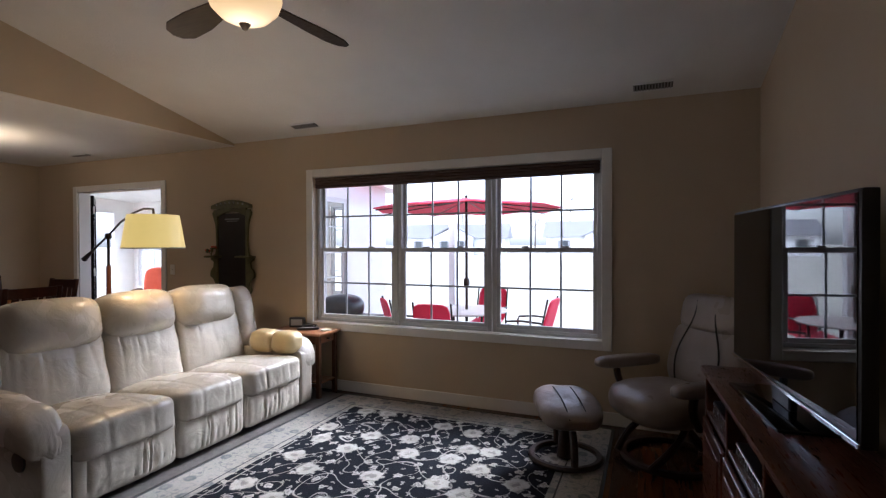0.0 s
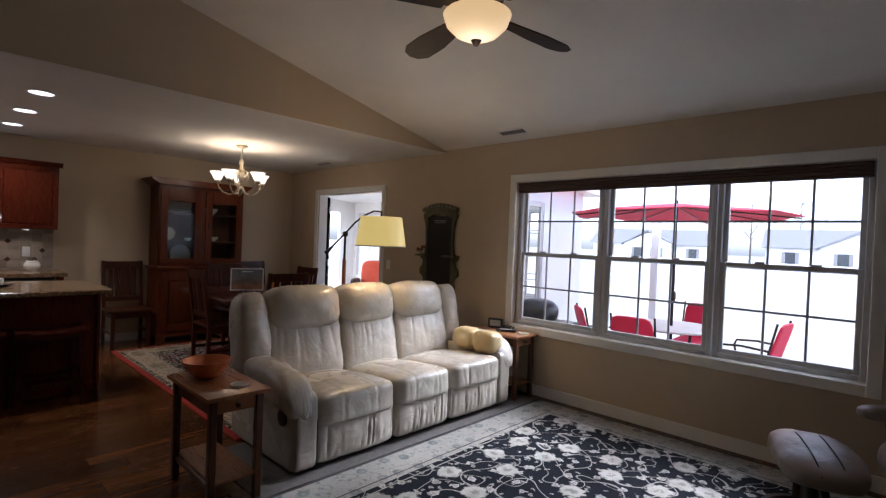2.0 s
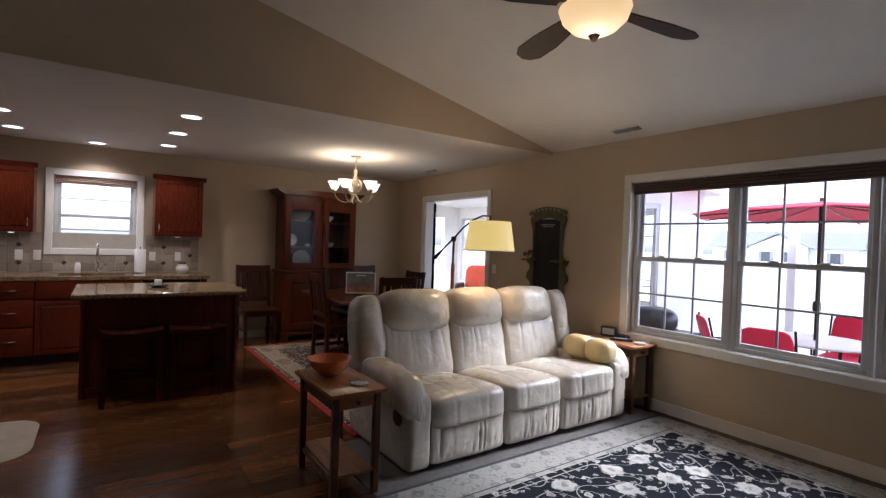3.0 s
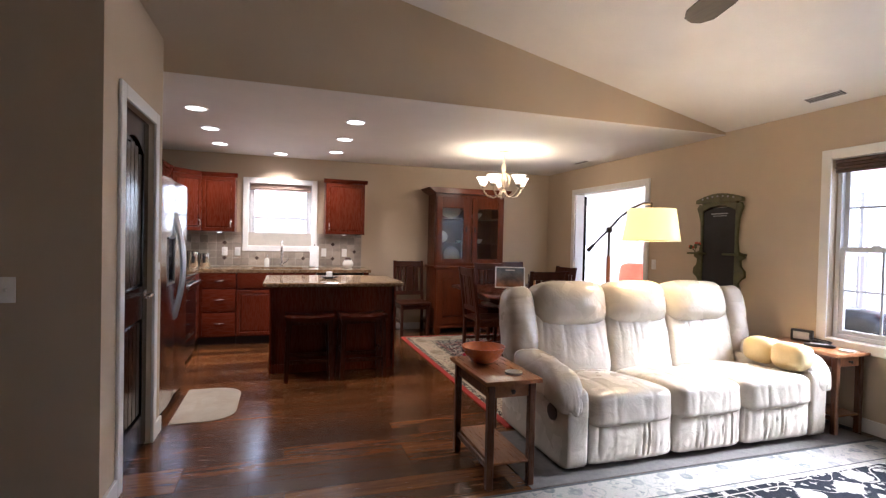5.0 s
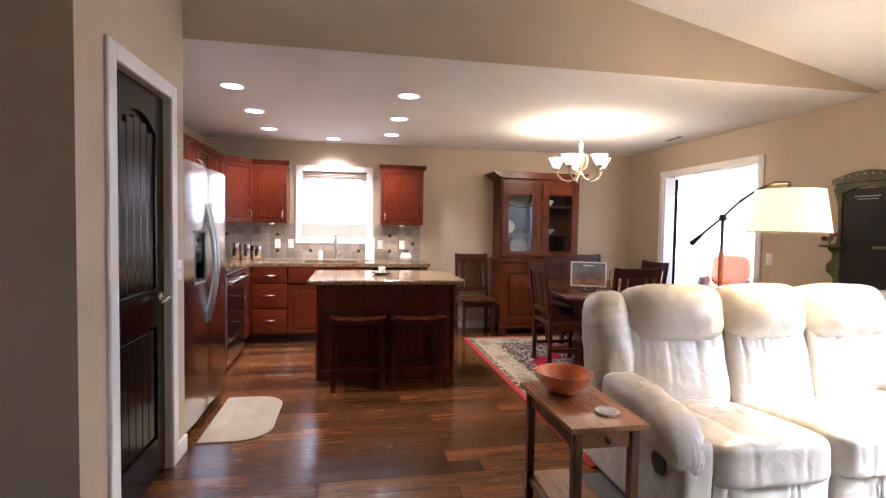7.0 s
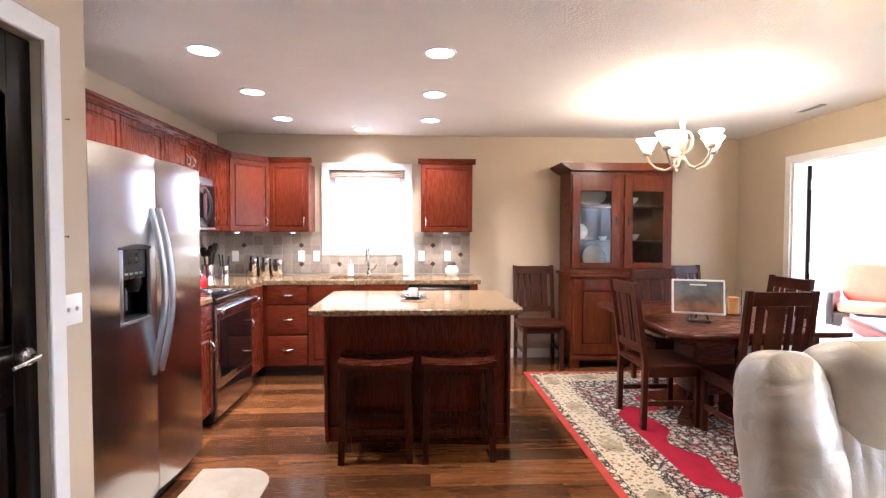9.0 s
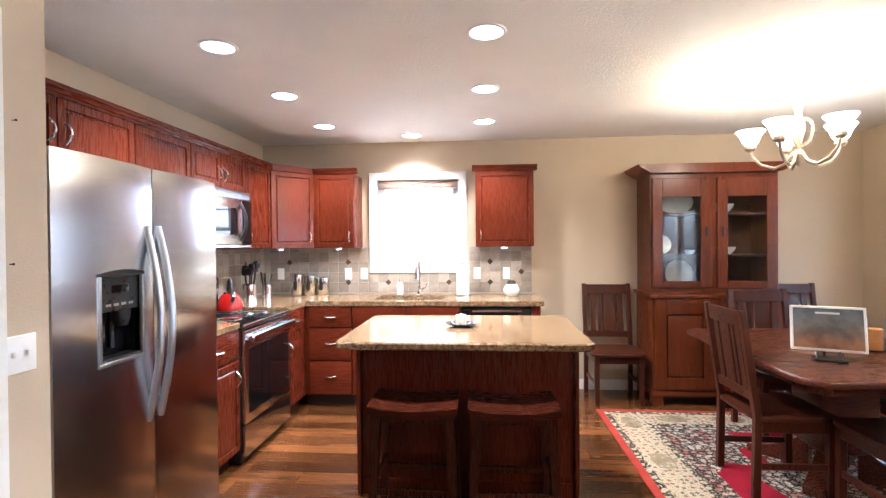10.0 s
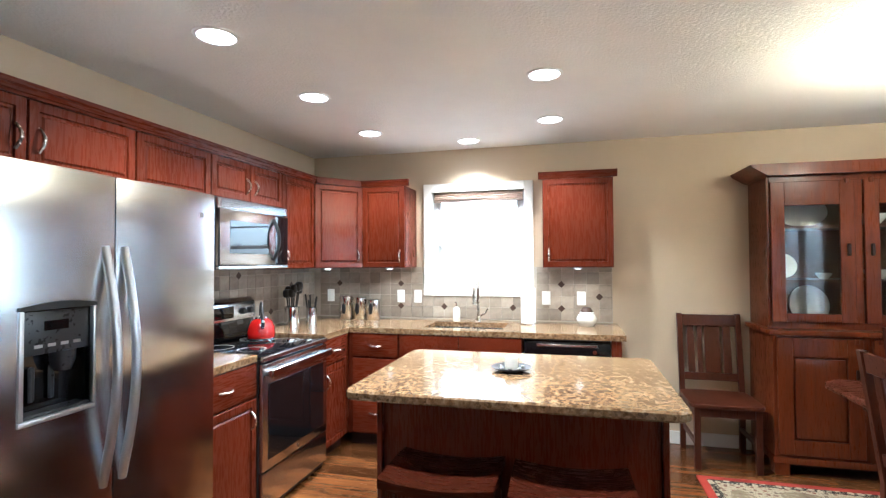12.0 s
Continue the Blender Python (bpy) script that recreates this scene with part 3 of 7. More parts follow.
def sash_window(name, axis, a, b, z0, z1, plane, cols, rows, label, mid=None, fw=0.035):
    """A double-hung window: frame, two sashes, each with its pane and grille bars. plane: the outer face."""
    root = tagged(new(name), label, "window", "", "structure")
    mid = (z0 + z1) / 2 if mid is None else mid

    def b_(u0, u1, za, zb, d0, d1, bev=0.004):
        return box(u0, plane + d0, za, u1, plane + d1, zb, bev) if axis == "x" else box(plane + d0, u0, za, plane + d1, u1, zb, bev)

    part("window_frame", b_(a, a + fw, z0, z1, -0.07, 0), M["vinyl"], root)
    part("window_frame", b_(b - fw, b, z0, z1, -0.07, 0), M["vinyl"], root)
    part("window_frame", b_(a + fw, b - fw, z1 - fw, z1, -0.07, 0), M["vinyl"], root)
    part("window_frame", b_(a + fw, b - fw, z0, z0 + fw, -0.07, 0), M["vinyl"], root)
    for lower in (True, False):
        za, zb = (z0 + fw, mid + 0.02) if lower else (mid - 0.02, z1 - fw)
        d0 = -0.062 if lower else -0.030
        d1 = d0 + 0.028
        ua, ub, r = a + fw, b - fw, 0.034
        bm = None
        for q in ((ua, ua + r, za, zb), (ub - r, ub, za, zb), (ua + r, ub - r, za, za + r), (ua + r, ub - r, zb - r, zb)):
            bm2 = b_(q[0], q[1], q[2], q[3], d0, d1)
            bm = merge(bm, bm2)
        s = part("sash", bm, M["vinyl"], root)
        pane = part("pane", b_(ua + r, ub - r, za + r, zb - r, (d0 + d1) / 2 - 0.002, (d0 + d1) / 2 + 0.002, 0), M["glass"], s)
        pane.visible_shadow = False
        for i in range(1, cols):
            u = ua + r + (ub - ua - 2 * r) * i / cols
            part("grille_bar", b_(u - 0.008, u + 0.008, za + r, zb - r, (d0 + d1) / 2 + 0.003, (d0 + d1) / 2 + 0.011, 0), M["grille"], s)
        for j in range(1, rows):
            z = za + r + (zb - za - 2 * r) * j / rows
            part("grille_bar", b_(ua + r, ub - r, z - 0.008, z + 0.008, (d0 + d1) / 2 - 0.011, (d0 + d1) / 2 - 0.003, 0), M["grille"], s)
        if lower:
            for f in (0.3, 0.7):
                u = ua + (ub - ua) * f
                part("sash_lock", b_(u - 0.03, u + 0.03, zb, zb + 0.014, d0 - 0.006, d1, 0.004), M["vinyl"], s)
    return root


third = (3.985 - 1.28) / 3
for k in range(3):
    a = -3.985 + k * third
    sash_window("window_1", "x", a + 0.004, a + third - 0.004, 0.649, 2.05, N + 0.125, 3, 2, "white vinyl double-hung window unit with colonial grilles", 1.345)
sash_window("window_2", "y", -0.096, 0.720, 1.219, 2.058, W - 0.05, 1, 2, "white vinyl double-hung window above the kitchen sink", 1.60)

# woven shades rolled up in the window heads
for nm, x0, y0, x1, y1, z0, z1 in (("roman_shade", -3.97, N + 0.006, -1.295, N + 0.045, 1.945, 2.048), ("roman_shade", W - 0.045, -0.085, W - 0.006, 0.71, 1.972, 2.055)):
    dx = x1 - x0 > 1
    root = thing(nm, "dark woven window shade drawn up to the head" if dx else "woven window shade drawn up over the sink, backlight in its pale colour", "window shade")
    for i in range(4):
        h = (z1 - z0) / 4
        part("fold", box(x0, y0 - (0.006 * (i % 2) if dx else 0), z0 + i * h, x1 + (0 if dx else 0.006 * (i % 2)), y1, z0 + (i + 1) * h - 0.002, 0.006), M["blind"] if dx else M["blind_backlit"], root)

setting("trim_jamb_sink_window", box(W - 0.139, -0.102, 1.19, W - 0.001, 0.726, 1.217, bm=box(W - 0.139, -0.104, 1.217, W - 0.001, -0.098, 2.062, bm=box(W - 0.139, 0.722, 1.217, W - 0.001, 0.728, 2.062))), M["trim"], "white kitchen window jamb lining", "trim")

# ---- pantry door ----
pd = tagged(new("door_2"), "black painted two-panel arch-top pantry door, closed", "door", "", "structure")
DX0, DX1, DY = -4.765, -4.135, PY - 0.045


def door_leaf():
    bm = box(DX0, DY - 0.02, 0.012, DX1, DY, 2.035)
    sw = 0.105
    for x0, x1, z0, z1 in ((DX0, DX0 + sw, 0.012, 2.035), (DX1 - sw, DX1, 0.012, 2.035), (DX0 + sw, DX1 - sw, 0.012, 0.22), (DX0 + sw, DX1 - sw, 0.82, 1.02)):
        bm = box(x0, DY, z0, x1, DY + 0.018, z1, 0.004, bm=bm)
    a, b = DX0 + sw, DX1 - sw
    pts = [(b, 2.035), (a, 2.035), (a, 1.82)] + [(a + (b - a) * i / 10, 1.82 + 0.085 * math.sin(math.pi * i / 10)) for i in range(1, 10)] + [(b, 1.82)]
    bm = prism(pts, "y", DY, DY + 0.018, bm, 0.003)
    return bm


leaf = part("leaf", door_leaf(), M["blackdoor"], pd)
for z0, z1 in ((0.235, 0.805), (1.035, 1.80)):
    n = 5
    a, b = DX0 + 0.125, DX1 - 0.125
    for i in range(n):
        w = (b - a) / n
        top = z1 + (0.075 * math.sin(math.pi * (i + 0.5) / n) if z1 > 1.5 else 0)
        part("panel_board", box(a + i * w + 0.002, DY, z0, a + (i + 1) * w - 0.002, DY + 0.010, top, 0.004), M["blackdoor"], leaf)
h = part("door_handle", lathe([(0.0, 0), (0.032, 0), (0.030, 0.008), (0.012, 0.012), (0.011, 0.045), (0, 0.045)], 20), M["nickel"], leaf, "satin nickel lever handle")
h.matrix_basis = pose(-4.715, DY + 0.018, 0.965, -90)
part("lever", tube([(0, 0, 0.042), (0.03, 0, 0.05), (0.075, 0.004, 0.05), (0.115, 0.010, 0.046)], 0.010, 10, r2=0.006), M["nickel"], h)
for z in (0.22, 1.0, 1.85):
    part("hinge", box(DX1 - 0.004, DY + 0.016, z - 0.045, DX1 + 0.012, DY + 0.03, z + 0.045, 0.003), M["nickel"], pd)
setting("wall_pantry_inside", box(DX0 - 0.1, PY - 0.9, 0, DX1 + 0.1, PY - 0.88, 2.4), M["wall"], "dark pantry back wall", "wall")

# ---- sunroom beyond the dining opening ----
SX0, SX1, SY = -11.4, -5.25, 7.9
setting("floor_sunroom", box(SX0, N + 0.141, -0.12, SX1 + 0.1, SY + 0.1, 0.0), M["sun_floor"], "light carpeted sunroom floor", "floor")
setting("ceiling_sunroom", prism([(N + 0.141, 2.55), (SY + 0.4, 2.30), (SY + 0.4, 2.40), (N + 0.141, 2.66)], "x", SX0 - 0.1, SX1 + 0.3), M["trim"], "white sloped sunroom ceiling", "ceiling")
hx = [(SX0 + 0.12 + i * 1.01, SX0 + 1.03 + i * 1.01, 0.5, 2.08) for i in range(6)]
wall_x("wall_sunroom_north", SX0, SX1, SY, SY + 0.1, 2.4, hx, M["trim"], "white sunroom wall with a row of windows")
for a, b, c, d in hx:
    sash_window("window_3", "x", a, b, c, d, SY + 0.09, 2, 2, "white sunroom double-hung window with grilles")
hy = [(N + 0.35, N + 1.3, 0.5, 2.08), (N + 1.4, N + 2.35, 0.5, 2.08)]
wall_y("wall_sunroom_east", N + 0.141, SY + 0.1, SX1, SX1 + 0.1, 2.4, hy, M["siding"], "white sunroom end wall with windows")
for a, b, c, d in hy:
    sash_window("window_4", "y", a, b, c, d, SX1 + 0.09, 2, 2, "white sunroom end window with grilles")
wall_y("wall_sunroom_west", N + 0.141, SY + 0.1, SX0 - 0.1, SX0, 2.4, [(N + 0.4, N + 3.0, 0.5, 2.08)], M["trim"], "white sunroom end wall with a wide window")
fd = tagged(new("door_1"), "dark framed glazed door standing open into the sunroom", "door", "", "structure")
fd.matrix_basis = pose(-7.565, N + 0.15, 0, 0, 0, 146)
part("stile", box(0.0, -0.02, 0.01, 0.09, 0.02, 2.04, 0.004), M["blackdoor"], fd)
part("stile", box(0.71, -0.02, 0.01, 0.80, 0.02, 2.04, 0.004), M["blackdoor"], fd)
part("rail", box(0.09, -0.02, 0.01, 0.71, 0.02, 0.24, 0.004), M["blackdoor"], fd)
part("rail", box(0.09, -0.02, 1.94, 0.71, 0.02, 2.04, 0.004), M["blackdoor"], fd)
g = part("pane", box(0.09, -0.002, 0.24, 0.71, 0.002, 1.94), M["glass"], fd)
g.visible_shadow = False
for z in (0.25, 1.05, 1.85):
    part("hinge", box(-0.012, -0.03, z - 0.05, 0.004, -0.012, z + 0.05, 0.003), M["white"], fd)

# ---- outdoors ----
setting("ground", box(-400, -400, -0.65, 400, 500, -0.36), M["grass"], "pale winter lawn reaching to the horizon", "ground")
# assumed slab, added as a pale reflector to brighten the kitchen window's lower pane
setting("pavement", box(W - 3.6, -6, -0.40, W - 0.15, 7, -0.33), M["concrete"], "pale concrete slab added beside the house to brighten the kitchen window", "pavement")
setting("patio", box(SX1 + 0.12, N + 0.145, -0.40, 2.5, 9.4, -0.30), M["concrete"], "pale concrete patio slab", "patio")

# ---- living room: sofa ----
sofa = thing("sofa", "ivory leather three-seat reclining sofa with pillow backs", "sofa", 0, 0, 0)
SF, SB, SL, SR = -3.66, -4.60, 1.80, 4.10
SEATS = (2.045, 2.672, 3.225, 3.855)
part("base", box(SB + 0.04, SL + 0.12, 0.03, SF - 0.10, SR - 0.12, 0.30, 0.03, 2), M["leather"], sofa)
for i in range(3):
    y0, y1 = SEATS[i], SEATS[i + 1]
    part("footrest_panel", puff(SF - 0.15, y0 + 0.004, 0.045, SF + 0.012, y1 - 0.002, 0.32, 9, 46, 0.003, 10, i * 3.1, pleat=(1, 7 + i, 0.013), dome=(0, 0.02), seams=(1, (-0.45, 0.45), 0.006)), M["leather"], sofa, "gathered ivory leather footrest panel")
    bm = puff(-0.74, y0 - 0.001, -0.105, 0.05, y1 + 0.001, 0.105, 7, 56, 0.007, 5, 5.3 + i, pleat=(1, 4, 0.005), dome=(2, 0.035), seams=(1, (-0.42, 0.42), 0.005))
    part("seat_cushion", moved(bm, pose(SF, 0, 0.368, 0, -5)), M["leather"], sofa)
    bm = puff(-0.12, y0 - 0.001, -0.07, 0.105, y1 + 0.001, 0.42, 8, 50, 0.007, 5, 9 + i, pleat=(1, 3.6, 0.010), gather=True, dome=(0, 0.03))
    part("back_cushion", moved(bm, pose(SB + 0.25, 0, 0.42, 0, -13)), M["leather"], sofa)
    lo, hi = y0 + (0.03 if i == 0 else -0.004), y1 - (0.03 if i == 2 else -0.004)
    bm = puff(-0.12, lo, -0.01, 0.15, hi, 0.33, 3.8, 36, 0.007, 5, 14 + i, dome=(0, 0.05))
    part("head_pillow", moved(bm, pose(SB + 0.185, 0, 0.730, 0, -13)), M["leather"], sofa, "plump ivory leather head pillow")
bm = puff(-0.10, SL + 0.20, 0.0, 0.10, SR - 0.20, 0.93, 5, 18, 0.004, 5, 3)
part("back_shell", moved(bm, pose(SB + 0.11, 0, 0.06, 0, -8)), M["leather"], sofa)
for y0, y1, sgn in ((SL, SL + 0.25, -1), (SR - 0.25, SR, 1)):
    part("arm", puff(SB + 0.10, y0 + (0.105 if sgn < 0 else -0.01), 0.03, SF + 0.02, y1 + (0.01 if sgn < 0 else -0.105), 0.50, 12, 14, 0.003, 6, y0), M["leather"], sofa)
    bm = puff(-0.34, y0 + (0.03 if sgn < 0 else -0.004), -0.10, 0.31, y1 + (0.004 if sgn < 0 else -0.012), 0.08, 3.6, 34, 0.012, 7, y0 + 2, pleat=(1, 3, 0.006), dome=(2, 0.02))
    for v in bm.verts:
        v.co.z -= 0.09 * max(0.0, (v.co.x - 0.15) / 0.16) ** 2
    part("arm_pad", moved(bm, pose(SF - 0.27, 0, 0.52, 0, 7)), M["leather"], sofa, "padded rolled leather arm top")
    lo, hi = (y0 + 0.055, y1 + 0.04) if sgn < 0 else (y0 - 0.04, y1 - 0.055)
    bm = puff(-0.09, lo, 0, 0.13, hi, 0.595, 3.6, 44, 0.010, 6, y0 + 4, pleat=(2, 3, 0.007), dome=(0, 0.03))
    part("wing", moved(bm, pose(SB + 0.225, 0, 0.43, 0, -11)), M["leather"], sofa)
bm = lathe([(0, 0), (0.055, 0), (0.05, 0.012), (0.03, 0.014), (0, 0.014)], 20)
part("recliner_latch", moved(bm, pose(-3.80, SL + 0.108, 0.335, 90)), M["black"], sofa, "black oval recliner latch")
part("seam", box(SF - 0.09, SL + 0.258, 0.05, SF + 0.005, SL + 0.263, 0.33, 0.002), M["seam"], sofa)

# ---- floor coverings ----


def rug(name, label, bands, z0):
    """Nested woven bands, outermost first: (x0, y0, x1, y1, material, part name)."""
    root = thing(name, label, "rug")
    z = z0
    for k, (x0, y0, x1, y1, mt, nm) in enumerate(bands):
        if k + 1 < len(bands):
            a0, b0, a1, b1 = bands[k + 1][:4]
            bm = None
            for q in ((x0, y0, x1, b0), (x0, b1, x1, y1), (x0, b0, a0, b1), (a1, b0, x1, b1)):
                bm = box(q[0], q[1], z, q[2], q[3], z + 0.010, bm=bm)
        else:
            bm = box(x0, y0, z, x1, y1, z + 0.010)
        part(nm, bm, mt, root)
    return root


RX0, RX1, RY0, RY1 = -3.56, -1.18, 1.15, 4.36
rug("area_rug", "navy floral wool rug with a cream border", [
    (RX0, RY0, RX1, RY1, M["rug_line"], "edge_binding"),
    (RX0 + 0.02, RY0 + 0.02, RX1 - 0.02, RY1 - 0.02, M["rug_border"], "outer_border"),
    (RX0 + 0.24, RY0 + 0.24, RX1 - 0.24, RY1 - 0.24, M["rug_line"], "inner_line"),
    (RX0 + 0.25, RY0 + 0.25, RX1 - 0.25, RY1 - 0.25, M["rug_border"], "guard_band"),
    (RX0 + 0.29, RY0 + 0.29, RX1 - 0.29, RY1 - 0.29, M["rug_field"], "field")], 0.002)
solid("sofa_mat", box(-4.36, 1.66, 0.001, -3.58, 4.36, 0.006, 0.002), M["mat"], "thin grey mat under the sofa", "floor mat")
GX0, GX1, GY0, GY1 = -7.78, -4.42, 1.90, 4.30
g = 0.0
bands = []
for w, mt, nm in ((0.05, "drug_edge", "edge_band"), (0.045, "drug_guard", "outer_guard"), (0.22, "drug_border", "main_border"), (0.05, "drug_guard", "inner_guard"), (0.10, "drug_medal", "floral_band"), (0, "drug_red", "field")):
    bands.append((GX0 + g, GY0 + g, GX1 - g, GY1 - g, M[mt], nm))
    g += w
dr = rug("dining_rug", "crimson and beige patterned rug under the dining table", bands, 0.002)
cxr, cyr = (GX0 + GX1) / 2, (GY0 + GY1) / 2
star = [(cxr + (0.95 + 0.07 * math.cos(12 * a)) * math.cos(a), cyr + (0.55 + 0.05 * math.cos(12 * a)) * math.sin(a)) for a in (2 * math.pi * i / 96 for i in range(96))]
M["drug_rose"] = rug_flowers("olive_rosette_pile", (0.24, 0.19, 0.12), (0.42, 0.36, 0.26), (0.12, 0.06, 0.04), 8.0, 0.6)
for k in range(5):
    for x, y, a, b in ((GX0 + 0.30 + k * 0.69, GY0 + 0.205, 0.12, 0.075), (GX0 + 0.30 + k * 0.69, GY1 - 0.205, 0.12, 0.075)) + (((GX0 + 0.205, GY0 + 0.55 + k * 0.43, 0.075, 0.12), (GX1 - 0.205, GY0 + 0.55 + k * 0.43, 0.075, 0.12)) if k < 4 else ()):
        part("rosette", prism([(x + a * (1 + 0.05 * math.cos(8 * u)) * math.cos(u), y + b * (1 + 0.05 * math.cos(8 * u)) * math.sin(u)) for u in (2 * math.pi * i / 40 for i in range(40))], "z", 0.008, 0.0135), M["drug_rose"], dr)
part("medallion", prism(star, "z", 0.008, 0.0145), M["drug_medal"], dr)
for sx in (0, 1):
    for sy in (0, 1):
        ox, oy = (GX0 + g, GX1 - g)[sx], (GY0 + g, GY1 - g)[sy]
        dx, dy = (1, -1)[sx], (1, -1)[sy]
        pts = [(ox, oy)] + [(ox + dx * (0.62 + 0.05 * math.cos(10 * a)) * math.cos(a), oy + dy * (0.42 + 0.05 * math.cos(10 * a)) * math.sin(a)) for a in (math.pi / 2 * i / 24 for i in range(25))]
        part("corner_motif", prism(pts, "z", 0.008, 0.0142), M["drug_medal"], dr)
pts = [(-5.07, -0.40), (-5.90, -0.40)] + [(-5.70 - 0.20 * math.cos(a), -0.17 + 0.20 * math.sin(a)) for a in (math.pi / 2 * i / 8 for i in range(9))] + [(-5.27 + 0.20 * math.sin(a), -0.17 + 0.20 * math.cos(a)) for a in (math.pi / 2 * i / 8 for i in range(9))]
km = thing("kitchen_mat", "cream printed kitchen mat with rounded corners on the floor", "floor mat")
part("pad", prism(pts, "z", 0.001, 0.008, bevel=0.002), M["kmat"], km)
M["kprint"] = surf("mat_print", (0.30, 0.25, 0.19), (0.24, 0.195, 0.145), 7, 0.9, bump=0.4, bscale=200)
for ex, ey, ea, eb in ((-5.55, -0.20, 0.10, 0.06), (-5.33, -0.16, 0.07, 0.045), (-5.44, -0.30, 0.16, 0.02)):
    part("printed_motif", prism([(ex + ea * math.cos(a), ey + eb * math.sin(a)) for a in (2 * math.pi * i / 28 for i in range(28))], "z", 0.006, 0.0088), M["kprint"], km)

# ---- kitchen island ----
isl = thing("kitchen_island", "cherry wood kitchen island base", "kitchen island", 0, 0, 0)
part("body", box(-6.98, 0.25, 0.0, -6.29, 1.462, 0.874, 0.003), M["cherry"], isl)
for y in (0.235, 1.452):
    part("corner_post", box(-6.298, y, 0, -6.262, y + 0.025, 0.874, 0.003), M["cherry"], isl)
part("base_rail", box(-6.29, 0.26, 0, -6.278, 1.452, 0.09, 0.003), M["cherry"], isl)


def slab_top(x0, y0, x1, y1, z0, z1, r=0.06):
    pts = []
    for cx, cy, a0 in ((x1 - r, y1 - r, 0), (x0 + r, y1 - r, 90), (x0 + r, y0 + r, 180), (x1 - r, y0 + r, 270)):
        pts += [(cx + r * math.cos(radians(a0 + 90 * i / 5)), cy + r * math.sin(radians(a0 + 90 * i / 5))) for i in range(6)]
    return prism(pts, "z", z0, z1, bevel=0.008)


solid("island_worktop", slab_top(-7.02, 0.175, -6.02, 1.52, 0.874, 0.914), M["granite"], "speckled tan granite worktop on the island", "worktop")
M["yellow_leather"] = surf("butter_yellow_leather", (0.66, 0.52, 0.27), (0.56, 0.43, 0.21), 4, 0.4, bump=0.3, bscale=120)
for x0, x1 in ((-4.16, -3.91), (-3.93, -3.68)):
    part("arm_bolster", puff(x0, 3.76, 0.465, x1, 3.965, 0.662, 3, 18, 0.006, 8, x0), M["yellow_leather"], sofa, "butter yellow leather bolster on the arm")


# ---- side tables and what stands on them ----
def side_table(x, y, group):
    """Narrow table with tapered square legs, apron, drawer and low shelf; long side along x."""
    t = thing("side_table", "narrow oak side table with square legs and a low shelf", "side table", x, y, 0.0075, 0, group)
    L, D, H = 0.60, 0.335, 0.595
    part("tabletop", box(-L / 2, -D / 2, H - 0.024, L / 2, D / 2, H, 0.005, 2), M["oak"], t)
    for sx in (-1, 1):
        for sy in (-1, 1):
            cx, cy = sx * (L / 2 - 0.045), sy * (D / 2 - 0.045)
            part("leg", prism([(cx - 0.019, cy - 0.019), (cx + 0.019, cy - 0.019), (cx + 0.019, cy + 0.019), (cx - 0.019, cy + 0.019)], "z", 0, H - 0.024, bevel=0.003), M["oakleg"], t)
    for sy in (-1, 1):
        part("apron", box(-L / 2 + 0.064, sy * (D / 2 - 0.045) - 0.009, H - 0.105, L / 2 - 0.064, sy * (D / 2 - 0.045) + 0.009, H - 0.024, 0.002), M["oakleg"], t)
        part("stretcher", box(-L / 2 + 0.064, sy * (D / 2 - 0.045) - 0.008, 0.10, L / 2 - 0.064, sy * (D / 2 - 0.045) + 0.008, 0.13, 0.002), M["oakleg"], t)
    dr_ = part("drawer_front", box(L / 2 - 0.052, -D / 2 + 0.066, H - 0.10, L / 2 - 0.036, D / 2 - 0.066, H - 0.03, 0.003), M["oak"], t)
    part("drawer_knob", moved(lathe([(0, 0), (0.008, 0), (0.007, 0.012), (0.013, 0.02), (0, 0.026)], 14), pose(L / 2 - 0.036, 0, H - 0.065, 0, 90)), M["iron"], dr_)
    part("low_shelf", box(-L / 2 + 0.03, -D / 2 + 0.055, 0.131, L / 2 - 0.03, D / 2 - 0.055, 0.145, 0.002), M["oak"], t)
    return t


ta = side_table(-3.885, 1.545, "pair of narrow side tables")
tb = copy_thing(ta, pose(-3.96, 4.285, 0.0))
TZ = 0.603


def bowl(x, y, z):
    b = thing("wooden_bowl", "round orange-brown turned wooden bowl on the side table", "bowl", x, y, z)
    part("bowl_body", lathe([(0, 0), (0.055, 0), (0.075, 0.012), (0.115, 0.055), (0.135, 0.10), (0.128, 0.10), (0.108, 0.058), (0.07, 0.02), (0, 0.014)], 36), M["bowl"], b)


def coaster(x, y, z, label):
    c = thing("coaster", label, "coaster", x, y, z)
    part("disc", lathe([(0, 0), (0.048, 0), (0.05, 0.004), (0.05, 0.012), (0.044, 0.012), (0.042, 0.009), (0, 0.009)], 28), M["ceramic"], c)
    part("inlay", lathe([(0, 0.0092), (0.036, 0.0092), (0.036, 0.0105), (0, 0.0105)], 24), M["ink"], c)


